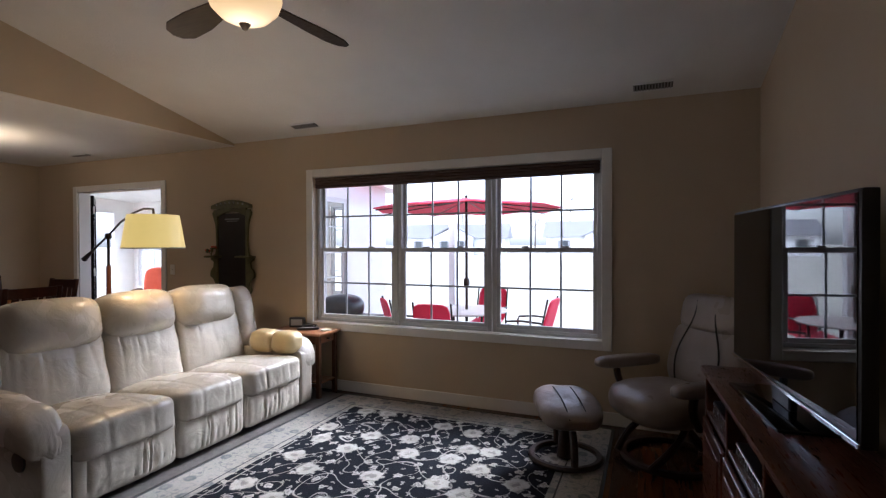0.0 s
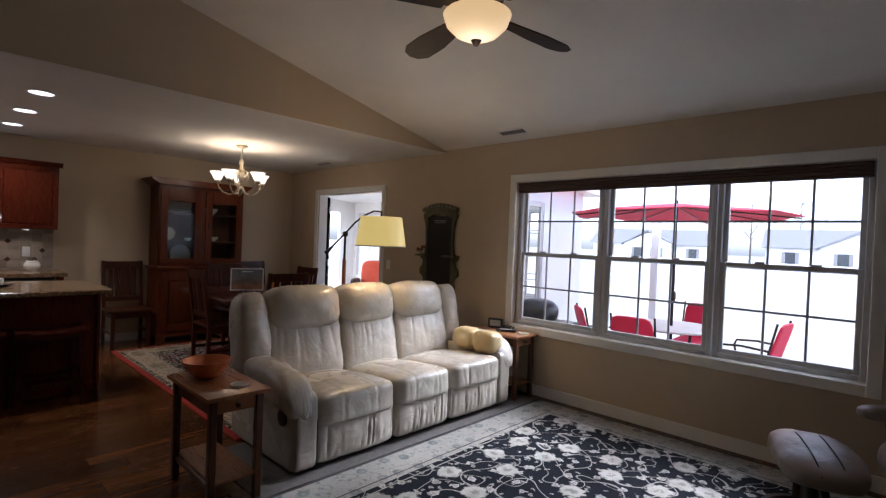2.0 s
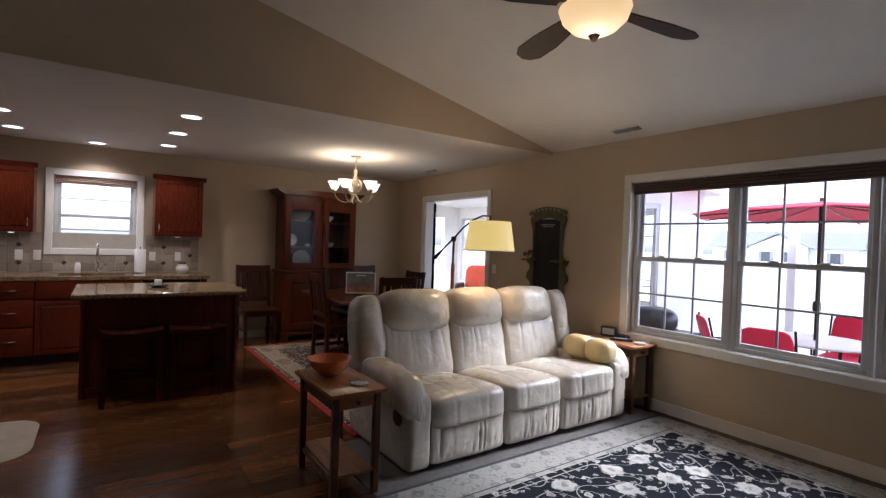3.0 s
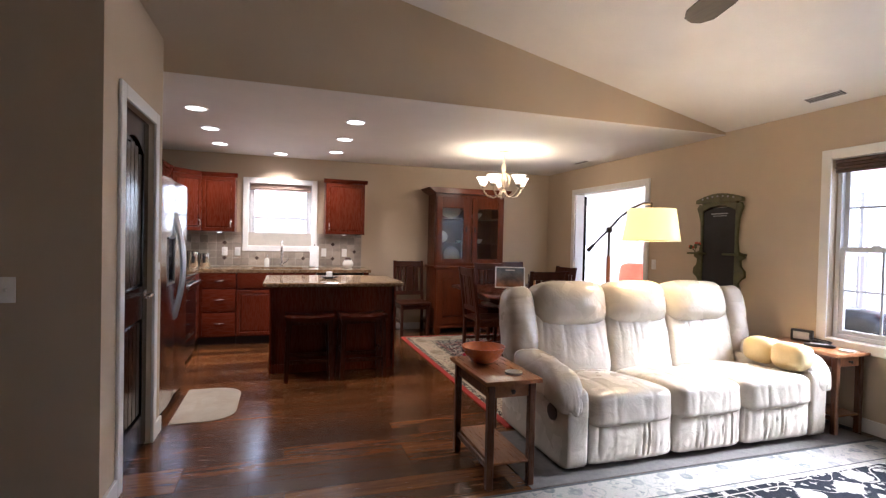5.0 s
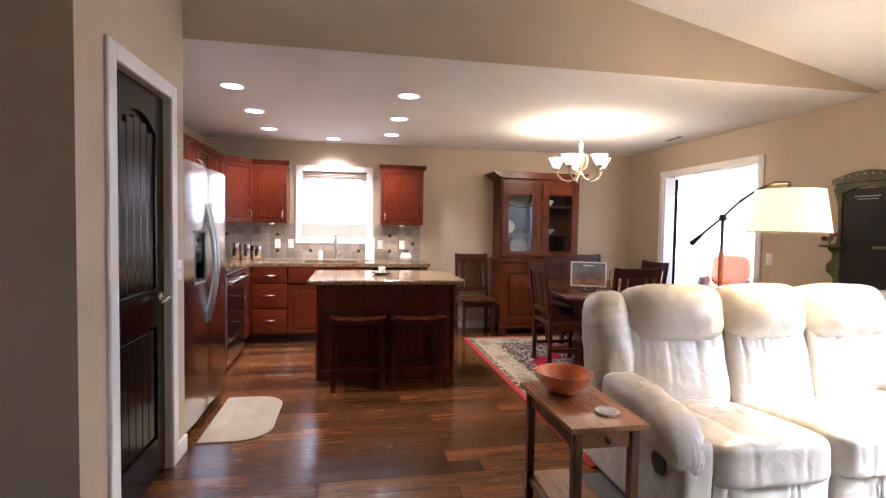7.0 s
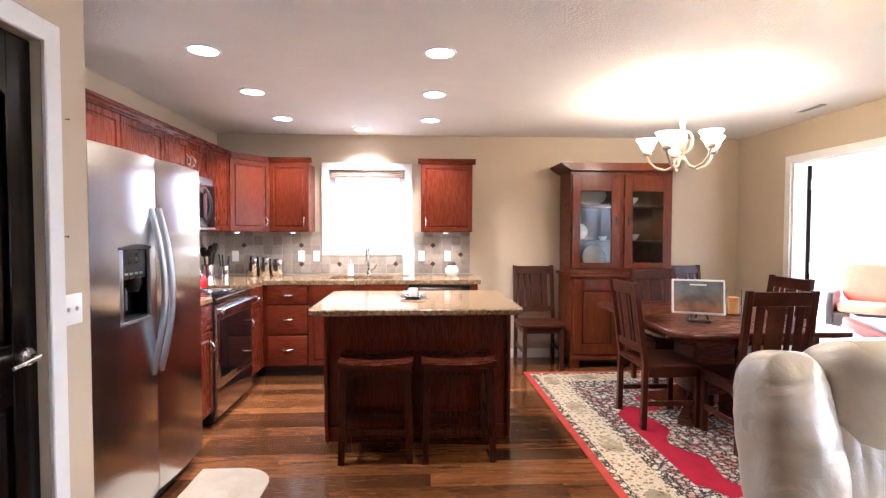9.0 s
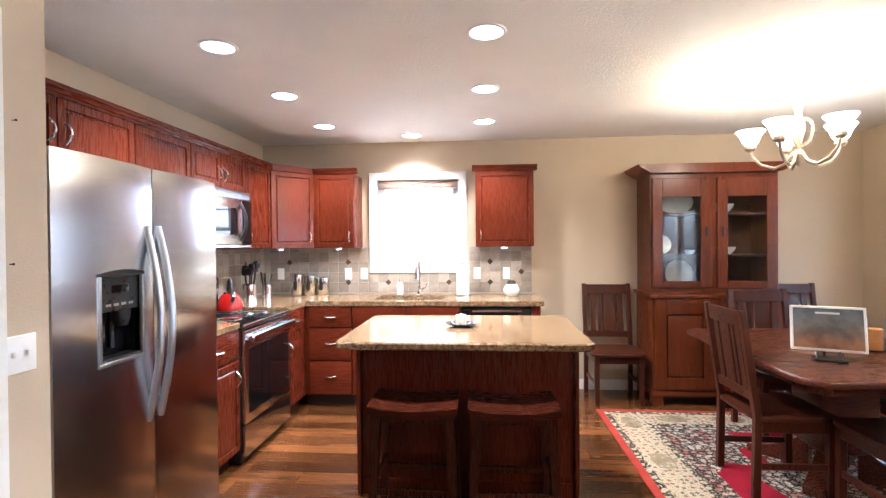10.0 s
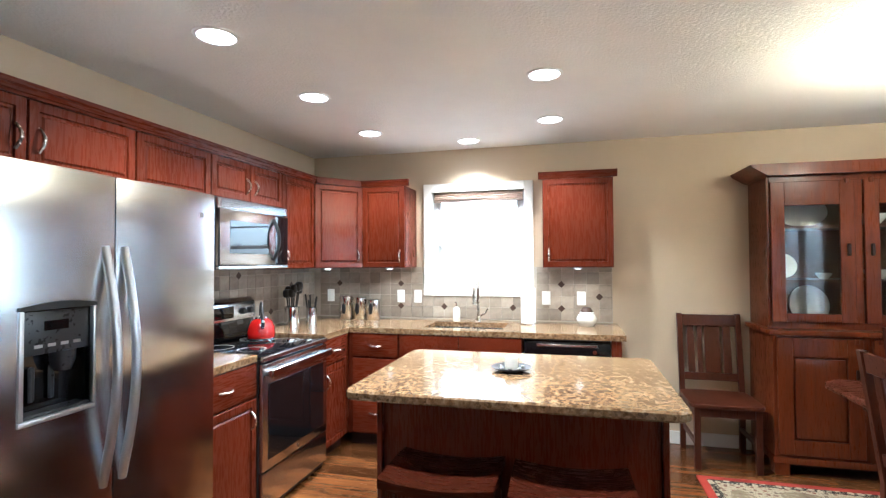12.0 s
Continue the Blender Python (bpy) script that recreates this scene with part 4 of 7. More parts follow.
bowl(-4.00, 1.53, TZ)
coaster(-3.72, 1.60, TZ, "round white coaster on the side table")
coaster(-3.72, 4.30, 0.596, "round white coaster on the end table")
rad = thing("desk_clock", "small black desk clock with a grey dial", "clock", -4.10, 4.36, 0.596, 20)
part("case", box(-0.075, -0.025, 0, 0.075, 0.025, 0.095, 0.012, 3), M["black"], rad)
part("dial", box(-0.055, -0.0275, 0.02, 0.055, -0.0245, 0.078, 0.001), M["ink"], rad)
rem = thing("remote_control", "black remote control lying on the end table", "remote control", -3.90, 4.27, 0.596, 35)
part("body", puff(-0.10, -0.025, 0, 0.10, 0.025, 0.022, 5, 6), M["black"], rem)
part("button_pad", box(-0.06, -0.014, 0.020, 0.05, 0.014, 0.0235, 0.001), M["ink"], rem)
cb = thing("cable", "black power cable coiled on the end table", "cable", -3.95, 4.35, 0.596)
part("cord", tube([(0.06 * math.cos(a) * (1 + 0.03 * a), 0.035 * math.sin(a), 0.006 + 0.002 * a) for a in (i * 0.4 for i in range(40))], 0.005, 6), M["black"], cb)

# ---- floor lamp ----
M["polewood"] = wood("lamp_pole_wood", (0.22, 0.075, 0.03), (0.13, 0.04, 0.016), "z", 0.3, 0.2)
fl = thing("floor_lamp", "bronze and wood arc floor lamp with a lit cream shade", "floor lamp", -4.79, 3.0, 0.002)
part("base", lathe([(0, 0), (0.14, 0), (0.145, 0.012), (0.12, 0.022), (0.03, 0.03), (0, 0.03)], 32), M["iron"], fl)
part("pole", tube([(0, 0, 0.02), (0, 0, 1.24)], 0.017, 12), M["polewood"], fl, "turned reddish wooden pole")
part("upper_pole", tube([(0, 0, 1.24), (0, 0, 1.46)], 0.010, 12), M["iron"], fl)
part("pivot", puff(-0.025, -0.02, 1.44, 0.025, 0.02, 1.49, 3, 4), M["iron"], fl)
part("arm", tube([(-0.26, 0.02, 1.325), (-0.13, 0.01, 1.40), (0, 0, 1.47), (0.15, -0.01, 1.565), (0.30, -0.02, 1.63), (0.44, -0.03, 1.662), (0.54, -0.032, 1.655)], 0.008, 10), M["iron"], fl)
part("counterweight", tube([(-0.33, 0.025, 1.285), (-0.31, 0.024, 1.297), (-0.26, 0.02, 1.325), (-0.22, 0.017, 1.348)], 0.022, 12, r2=0.010), M["iron"], fl)
part("finial", tube([(0.54, -0.032, 1.655), (0.544, -0.032, 1.60)], 0.008, 8), M["iron"], fl)
sh = part("shade", lathe([(0.205, 1.372), (0.168, 1.612), (0.164, 1.612), (0.201, 1.372), (0.205, 1.372)], 40, 0.544, -0.032), M["shade"], fl, "lit cream fabric drum shade")
part("shade_trim", lathe([(0.206, 1.371), (0.2065, 1.379), (0.2035, 1.379), (0.2035, 1.371), (0.206, 1.371)], 40, 0.544, -0.032), M["leather"], sh)
lamp("floor_lamp_bulb", "POINT", pose(SHADE[0], SHADE[1], 1.47), LAMP_W, WARM, radius=0.05)

# ---- ceiling fan ----
fan = thing("ceiling_fan", "dark bronze ceiling fan with four wood blades and lit amber bowl", "ceiling fan", FAN[0], FAN[1], 0.02)
part("canopy", lathe([(0, 2.955), (0.07, 2.955), (0.065, 2.90), (0.03, 2.88), (0, 2.88)], 24), M["iron"], fan)
part("downrod", tube([(0, 0, 2.70), (0, 0, 2.97)], 0.013, 12), M["iron"], fan)
part("motor_housing", lathe([(0, 2.72), (0.06, 2.72), (0.12, 2.69), (0.13, 2.63), (0.11, 2.585), (0.09, 2.565), (0, 2.565)], 32), M["iron"], fan)
fb = part("light_bowl", lathe([(0.0, 2.425), (0.05, 2.432), (0.11, 2.46), (0.155, 2.505), (0.172, 2.555), (0.165, 2.562), (0, 2.562)], 36), M["fanbowl"], fan, "lit amber glass bowl")
part("bowl_finial", lathe([(0, 2.398), (0.012, 2.404), (0.022, 2.42), (0.03, 2.432), (0, 2.434)], 16), M["iron"], fb)
for k in range(4):
    a = radians(78 + 90 * k)
    pts = [(0.19, -0.05), (0.42, -0.082), (0.58, -0.080), (0.645, -0.045), (0.665, 0.0), (0.645, 0.05), (0.58, 0.080), (0.42, 0.078), (0.19, 0.05)]
    bm = moved(prism(pts, "z", -0.004, 0.004, bevel=0.002), Matrix.Rotation(a, 4, "Z") @ pose(0, 0, 2.575, 12, 3))
    bl = part("blade", bm, M["fanblade"], fan)
    bm = moved(prism([(0.10, -0.02), (0.24, -0.04), (0.27, 0.0), (0.24, 0.04), (0.10, 0.02)], "z", 0.004, 0.011, bevel=0.002), Matrix.Rotation(a, 4, "Z") @ pose(0, 0, 2.575, 12, 3))
    part("blade_iron", bm, M["iron"], bl)
lamp("fan_bulb", "POINT", pose(FAN[0], FAN[1], 2.36), FAN_W, WARM, radius=0.12)

# ---- chalkboard on the north wall ----
ck = thing("chalkboard", "worn green scrolled wooden frame with a black chalkboard", "chalkboard", -5.02, N - 0.001, 0)


def scroll_side(s):
    prof = [(0.19, 1.76), (0.245, 1.77), (0.27, 1.73), (0.25, 1.68), (0.225, 1.60), (0.215, 1.40), (0.23, 1.30), (0.29, 1.275), (0.30, 1.24), (0.255, 1.215), (0.26, 1.16), (0.30, 1.12), (0.305, 1.06), (0.26, 1.03), (0.235, 0.99), (0.265, 0.93), (0.25, 0.885), (0.205, 0.885), (0.19, 0.95)]
    return prism([(s * x, z) for x, z in prof], "y", -0.032, -0.004, bevel=0.004)


part("side_scroll", scroll_side(-1), M["greenpaint"], ck)
part("side_scroll", scroll_side(1), M["greenpaint"], ck)
crown = [(-0.27, 1.78)] + [(-0.27 + 0.54 * i / 14, 1.815 + 0.055 * math.sin(math.pi * i / 14)) for i in range(15)] + [(0.27, 1.78)]
cr = part("crown", prism(crown, "y", -0.05, -0.004, bevel=0.004), M["greenpaint"], ck)
part("crown_rail", prism([(-0.205, 1.72)] + [(-0.19 + 0.38 * i / 10, 1.70 + 0.05 * math.sin(math.pi * i / 10)) for i in range(11)] + [(0.205, 1.72), (0.205, 1.785), (-0.205, 1.785)], "y", -0.034, -0.004, bevel=0.003), M["greenpaint"], ck)
for i in range(7):
    part("rosette", moved(lathe([(0, 0), (0.011, 0), (0.009, 0.006), (0, 0.008)], 10), pose(-0.18 + 0.06 * i, -0.05, 1.812 + 0.03 * math.sin(math.pi * (i + 0.8) / 7.6), 90)), M["ink"], cr)
part("board", box(-0.192, -0.02, 0.90, 0.192, -0.006, 1.73, 0.002), M["chalk"], ck)
part("chalk_writing", box(-0.10, -0.0215, 1.665, 0.10, -0.0195, 1.675, bm=box(-0.075, -0.0215, 1.645, 0.085, -0.0195, 1.652)), M["ink"], ck, "faint chalk lettering")
part("ledge", box(0.12, -0.11, 1.262, 0.31, -0.004, 1.282, 0.004), M["greenpaint"], ck)
part("ledge", box(-0.31, -0.11, 1.262, -0.15, -0.004, 1.282, 0.004), M["greenpaint"], ck)
bq = thing("dried_flowers", "small bunch of faded dried flowers on a ledge", "dried flowers", -5.27, N - 0.065, 1.283)
rnd = random.Random(4)
part("stems", merge(tube([(0, 0, 0), (0.01, 0.0, 0.06)], 0.004, 6), tube([(0.01, 0, 0), (-0.03, -0.01, 0.05)], 0.004, 6)), M["greenpaint"], bq)
for i in range(9):
    part("flower_head", puff(*[c for c in (lambda x, y, z, r: (x - r, y - r, z - r, x + r, y + r, z + r))(rnd.uniform(-0.05, 0.05), rnd.uniform(-0.03, 0.02), rnd.uniform(0.03, 0.10), 0.016)], 2.2, 3, 0.004, 60, i), M["orange"] if i % 2 else M["greenpaint"], bq)


# ---- vents, switches ----
def vent(x, y, z, tilt, L, D):
    v = thing("ceiling_vent", "white slotted ceiling air register", "air vent", x, y, z)
    v.matrix_basis = pose(x, y, z, tilt)
    part("frame", box(-L / 2, -D / 2, -0.008, L / 2, -D / 2 + 0.016, 0, bm=box(-L / 2, D / 2 - 0.016, -0.008, L / 2, D / 2, 0)), M["white"], v)
    part("backing", box(-L / 2, -D / 2 + 0.016, -0.002, L / 2, D / 2 - 0.016, 0), M["black"], v)
    n = int(L / 0.02)
    for i in range(n):
        x0 = -L / 2 + (i + 0.3) * L / n
        part("slat", moved(box(-0.0025, -D / 2 + 0.016, -0.004, 0.003, D / 2 - 0.016, 0.004), pose(x0, 0, -0.005, 0, 35)), M["ink"], v)


tl = -math.degrees(math.atan(PITCH))
vent(-3.93, 4.27, vault(4.27) - 0.001, tl, 0.27, 0.11)
vent(-0.92, 4.28, vault(4.28) - 0.001, tl, 0.26, 0.12)
vent(-7.0, 4.15, 2.439, 0, 0.25, 0.10)


def plate(x, y, z, turn, gangs, kind, label):
    """Wall plate whose face looks along its own -y."""
    p = thing("light_switch" if kind == "switch" else "power_outlet", label, "light switch" if kind == "switch" else "power outlet", x, y, z, turn)
    w = 0.07 + 0.046 * (gangs - 1)
    part("cover", box(-w / 2, -0.006, -0.057, w / 2, 0, 0.057, 0.003, 2), M["white"], p)
    for g_ in range(gangs):
        u = -w / 2 + 0.035 + 0.046 * g_
        if kind == "switch":
            part("toggle", box(u - 0.005, -0.018, -0.006, u + 0.005, -0.005, 0.010, 0.002), M["white"], p)
        else:
            for dz in (-0.02, 0.02):
                part("socket", box(u - 0.014, -0.008, dz - 0.013, u + 0.014, -0.005, dz + 0.013, 0.002), M["white"], p)
    return p


plate(-3.84, -0.845, 1.085, 90, 3, "switch", "white three-gang switch plate on the hall wall")
plate(-4.89, PY, 1.098, 180, 2, "switch", "white double switch plate beside the pantry door")
plate(-5.93, N, 1.12, 0, 1, "switch", "white switch plate beside the sunroom opening")

for nx, nz in ((-4.885, 1.80), (-4.87, 1.37)):
    nl = thing("wall_nail", "small bare nail driven into the pantry wall", "nail", nx, PY, nz, 180, "bare wall nails")
    part("shank", moved(lathe([(0, 0), (0.0015, 0), (0.0015, 0.012), (0, 0.012)], 8), pose(0, 0, 0, 90)), M["iron"], nl)
    part("nail_head", moved(lathe([(0, 0.012), (0.004, 0.012), (0.004, 0.0135), (0, 0.0135)], 10), pose(0, 0, 0, 90)), M["iron"], nl)

# ---- television corner ----
con = thing("tv_console", "dark wood television console with open shelves and drawers", "tv console", -0.445, 2.60, 0, 3)
L0, L1, H = -0.88, 0.85, 0.75
part("top", box(-0.200, L0, H - 0.03, 0.140, L1, H, 0.006, 2), M["console"], con)
part("bottom", box(-0.175, L0 + 0.02, 0.04, 0.125, L1 - 0.02, 0.07, 0.004), M["console"], con)
part("plinth", box(-0.155, L0 + 0.03, 0, 0.115, L1 - 0.03, 0.04), M["blackwood"], con)
part("back", box(0.110, L0 + 0.03, 0.07, 0.125, L1 - 0.03, H - 0.03), M["blackwood"], con)
for y in (L0 + 0.02, -0.30, 0.28, L1 - 0.045):
    part("side_panel", box(-0.180, y, 0.07, 0.110, y + 0.025, H - 0.03, 0.003), M["console"], con)
part("shelf", box(-0.175, L0 + 0.045, 0.50, 0.110, L1 - 0.045, 0.52, 0.003), M["console"], con)
for y0, y1 in ((L0 + 0.05, -0.305), (-0.27, 0.275), (0.31, L1 - 0.05)):
    d_ = part("door", box(-0.197, y0, 0.085, -0.177, y1, 0.49, 0.004), M["console"], con)
    part("door_panel", box(-0.203, y0 + 0.06, 0.14, -0.195, y1 - 0.06, 0.43, 0.006), M["console"], d_)
    part("knob", moved(lathe([(0, 0), (0.009, 0), (0.007, 0.012), (0.014, 0.022), (0, 0.028)], 14), pose(-0.197, y1 - 0.03, 0.3, 0, -90)), M["iron"], d_)
for y0, y1, h_, nm, lb in ((-0.22, 0.22, 0.06, "media_player", "slim silver media player on the console shelf"), (0.36, 0.74, 0.075, "cable_box", "black cable box on the console shelf"), (-0.80, -0.36, 0.05, "disc_player", "grey disc player on the console shelf")):
    mp = thing(nm, lb, "media player", -0.445, 2.60, 0.5205, 3)
    part("case", box(-0.155, y0, 0, 0.09, y1, h_, 0.006, 2), M["black"], mp)
    part("front_panel", box(-0.158, y0 + 0.008, 0.008, -0.153, y1 - 0.008, h_ - 0.008, 0.002), M["nickel"], mp)
tv = thing("television", "large black flat-screen television standing on the console", "television", -0.475, 2.765, H + 0.0005, 6.5)
part("housing", box(0.0, -0.605, 0.075, 0.045, 0.605, 0.80, 0.008, 2), M["black"], tv)
part("screen", box(-0.004, -0.590, 0.095, 0.001, 0.590, 0.788, 0.001), M["screen"], tv, "glossy black screen")
part("bezel", box(-0.007, -0.605, 0.075, 0.0, 0.605, 0.092, 0.002), M["chrome"], tv, "silver lower bezel")
part("neck", box(0.005, -0.09, 0.012, 0.035, 0.09, 0.14, 0.006), M["black"], tv)
part("stand_plate", box(-0.10, -0.30, 0, 0.10, 0.30, 0.014, 0.005, 2), M["gloss"], tv)


def stressless(x, y, turn):
    """Swivel recliner facing its own +x."""
    r = thing("recliner", "taupe leather swivel recliner with a dark wood ring base", "recliner", x, y, 0.002, turn)
    ring = [(0.27, 0.0), (0.30, 0.0), (0.305, 0.02), (0.295, 0.035), (0.265, 0.035), (0.26, 0.02)]
    part("base_ring", lathe(ring + [ring[0]], 36), M["blackwood"], r)
    for s in (-1, 1):
        part("base_leg", tube(arc((0.28, 0.16 * s, 0.03), (-0.05, 0.10 * s, 0.26), (0, 0.06 * s, 0.03)), 0.022, 8), M["blackwood"], r)
        part("armrest", puff(-0.22, 0.37 * s - 0.055, 0.52, 0.30, 0.37 * s + 0.055, 0.60, 4, 8, 0.004, 8, s), M["taupe"], r)
        part("arm_support", tube(arc((0.14, 0.36 * s, 0.53), (0.0, 0.25 * s, 0.28), (0.05, 0.02 * s, 0)), 0.024, 8), M["blackwood"], r)
    part("base_arm", tube([(-0.28, 0, 0.02), (-0.15, 0, 0.16), (0, 0, 0.27)], 0.03, 8), M["blackwood"], r)
    part("seat", puff(-0.25, -0.30, 0.26, 0.35, 0.30, 0.485, 3.0, 18, 0.010, 8, 2, dome=(2, 0.02)), M["taupe"], r)
    b_ = moved(puff(-0.09, -0.30, 0.0, 0.09, 0.30, 0.46, 4, 12, 0.012, 7, 3), pose(-0.25, 0, 0.40, 0, -15))
    bk = part("backrest", b_, M["taupe"], r)
    part("head_cushion", moved(puff(-0.075, -0.25, 0.40, 0.09, 0.25, 0.66, 4, 12, 0.008, 7, 5), pose(-0.25, 0, 0.40, 0, -13)), M["taupe"], r)
    for s in (-1, 1):
        part("piping", tube([Vector((-0.160 - 0.26 * (z - 0.42) + 0.002, s * (0.13 + 0.05 * math.sin((z - 0.42) * 9)), z + 0.02)) for z in [0.44 + 0.05 * i for i in range(12)]], 0.006, 6), M["seam"], bk)
    return r


def ottoman(x, y, turn):
    o = thing("ottoman", "taupe leather ottoman on a dark wood ring base", "ottoman", x, y, 0.0125, turn)
    ring = [(0.20, 0.0), (0.23, 0.0), (0.235, 0.018), (0.225, 0.03), (0.20, 0.03), (0.195, 0.018)]
    part("base_ring", lathe(ring + [ring[0]], 32), M["blackwood"], o)
    part("pedestal", lathe([(0.0, 0.01), (0.055, 0.01), (0.045, 0.1), (0.05, 0.28), (0, 0.28)], 20), M["blackwood"], o)
    for s in (-1, 1):
        part("support", tube(arc((0.0, 0.20 * s, 0.02), (0, 0.12 * s, 0.29), (0, 0.03 * s, 0)), 0.024, 8), M["blackwood"], o)
    part("cushion", moved(puff(-0.20, -0.21, 0, 0.20, 0.28, 0.15, 3.0, 18, 0.010, 9, 6), pose(0, 0, 0.275, -8)), M["taupe"], o)
    for u in (-0.055, 0.055):
        part("seam", moved(tube([(u, -0.24 + 0.06 * i, 0.149 - 0.05 * abs(i - 4) ** 3 / 64) for i in range(9)], 0.004, 6), pose(0, 0.035, 0.277, -8)), M["seam"], o)
    return o


stressless(-0.82, 3.98, 219)
ottoman(-1.445, 3.725, 205)


# ---- outdoors: patio set, grill, far houses and trees ----
def patio_chair(x, y, turn):
    c = thing("patio_chair", "red mesh patio chair with dark metal arms", "patio chair", x, y, -0.2995, turn, "red chairs round the patio table")
    part("seat", moved(puff(-0.24, -0.25, 0.38, 0.24, 0.25, 0.42, 6, 5), pose(0, 0, 0, 0, 4)), M["redcloth"], c)
    part("backrest", moved(puff(-0.02, -0.25, 0, 0.02, 0.25, 0.58, 6, 5), pose(-0.24, 0, 0.38, 0, -16)), M["redcloth"], c)
    for s in (-1, 1):
        part("arm", tube([(-0.30, 0.27 * s, 0.62), (0.0, 0.28 * s, 0.64), (0.22, 0.27 * s, 0.62), (0.25, 0.27 * s, 0.55)], 0.014, 8), M["iron"], c)
        part("leg", tube([(0.25, 0.27 * s, 0.56), (0.20, 0.27 * s, 0.3), (0.26, 0.27 * s, 0.0)], 0.013, 8), M["iron"], c)
        part("leg", tube([(-0.36, 0.26 * s, 0.95), (-0.24, 0.26 * s, 0.40), (-0.26, 0.26 * s, 0.0)], 0.013, 8), M["iron"], c)
    return c


UX, UY = -3.45, 7.4
pt = thing("patio_table", "round glass-topped patio table with dark legs", "patio table", UX, UY, -0.30)
part("tabletop", lathe([(0.03, 0.70), (0.60, 0.70), (0.61, 0.712), (0.60, 0.724), (0.03, 0.724)], 40), M["concrete"], pt)
for k in range(4):
    a = radians(45 + 90 * k)
    part("leg", tube([(0.5 * math.cos(a), 0.5 * math.sin(a), 0.70), (0.42 * math.cos(a), 0.42 * math.sin(a), 0.0)], 0.018, 8), M["iron"], pt)
um = thing("patio_umbrella", "open red market umbrella over the patio table", "umbrella", UX, UY, -0.30)
part("pole", tube([(0, 0, 0.05), (0, 0, 2.42)], 0.02, 12), M["iron"], um)
part("base", lathe([(0, 0), (0.24, 0), (0.24, 0.03), (0.06, 0.06), (0, 0.06)], 28), M["iron"], um)
part("crank", puff(-0.04, -0.05, 1.05, 0.04, 0.05, 1.2, 3, 4), M["iron"], um)
bm = bmesh.new()
apex = [bm.verts.new((0, 0, 2.38)), bm.verts.new((0, 0, 2.36))]
rimv = [[], []]
for k in range(16):
    a = 2 * math.pi * k / 16
    rr = 1.42 if k % 2 == 0 else 1.34
    for j, dz in ((0, 0), (1, -0.012)):
        rimv[j].append(bm.verts.new((rr * math.cos(a), rr * math.sin(a), 2.20 + (0.03 if k % 2 else 0) + dz)))
for k in range(16):
    bm.faces.new((apex[0], rimv[0][k], rimv[0][(k + 1) % 16]))
    bm.faces.new((apex[1], rimv[1][(k + 1) % 16], rimv[1][k]))
    bm.faces.new((rimv[0][k], rimv[1][k], rimv[1][(k + 1) % 16], rimv[0][(k + 1) % 16]))
part("canopy", bm, M["redcloth"], um, "red fabric canopy")
for k in range(8):
    a = 2 * math.pi * k / 8
    part("rib", tube([(0, 0, 2.34), (1.38 * math.cos(a), 1.38 * math.sin(a), 2.17)], 0.008, 6), M["iron"], um)
for k, (dx, dy, tn) in enumerate([(-0.05, -0.85, 92), (0.92, 0.0, 175), (-0.62, -0.62, 40), (0.0, 0.95, -92)]):
    patio_chair(UX + dx, UY + dy, tn)
gr = thing("barbecue_grill", "covered dark kettle grill on the patio", "grill", -4.62, 5.9, -0.30)
part("lid", puff(-0.27, -0.24, 0.72, 0.27, 0.24, 1.05, 2.6, 8), M["black"], gr)
part("firebox", box(-0.25, -0.22, 0.58, 0.25, 0.22, 0.80, 0.06, 3), M["black"], gr)
for sx in (-0.3, 0.3):
    for sy in (-0.2, 0.2):
        part("leg", tube([(sx * 0.6, sy, 0.58), (sx, sy, 0.02)], 0.018, 8), M["iron"], gr)
part("side_shelf", box(0.25, -0.20, 0.76, 0.50, 0.20, 0.79, 0.005), M["black"], gr)
post = thing("porch_post", "white square porch post on the patio", "post", -4.3, 9.0, -0.30)
part("shaft", box(-0.06, -0.06, 0.08, 0.06, 0.06, 2.5, 0.006), M["siding"], post)
part("plinth", box(-0.08, -0.08, 0, 0.08, 0.08, 0.08, 0.006), M["siding"], post)


def far_house(x, y, w, turn):
    h = thing("house", "single-storey white house with a dark shingle roof", "house", x, y, -0.36, turn, "houses across the lawn")
    part("wall", box(-w / 2, -4, 0, w / 2, 4, 2.8), M["siding"], h)
    part("roof", prism([(-4.6, 2.7), (4.6, 2.7), (0, 5.0)], "x", -w / 2 - 0.5, w / 2 + 0.5), M["roof"], h)
    gb = part("front_gable", prism([(-w / 5, 0), (w / 5, 0), (w / 5, 2.8), (0, 4.3), (-w / 5, 2.8)], "y", -5.2, -4.0), M["siding"], h)
    part("gable_roof", prism([(-w / 5 - 0.4, 2.6), (0, 4.5), (w / 5 + 0.4, 2.6), (w / 5 + 0.4, 2.8), (0, 4.75), (-w / 5 - 0.4, 2.8)], "y", -5.5, -3.0), M["roof"], gb)
    for xx in (-w * 0.36, -w * 0.08, w * 0.08, w * 0.36):
        yy = -5.2 if abs(xx) < w / 5 else -4.0
        wd = part("window", box(xx - 0.5, yy - 0.05, 0.9, xx + 0.5, yy, 2.2), M["darkglass"], h)
        for s in (-1, 1):
            part("shutter", box(xx + s * 0.68 - 0.16, yy - 0.06, 0.9, xx + s * 0.68 + 0.16, yy, 2.2), M["roof"], wd)


far_house(-6.0, 74, 17, 6)
far_house(16.0, 78, 15, -8)
far_house(-30.0, 77, 16, 10)


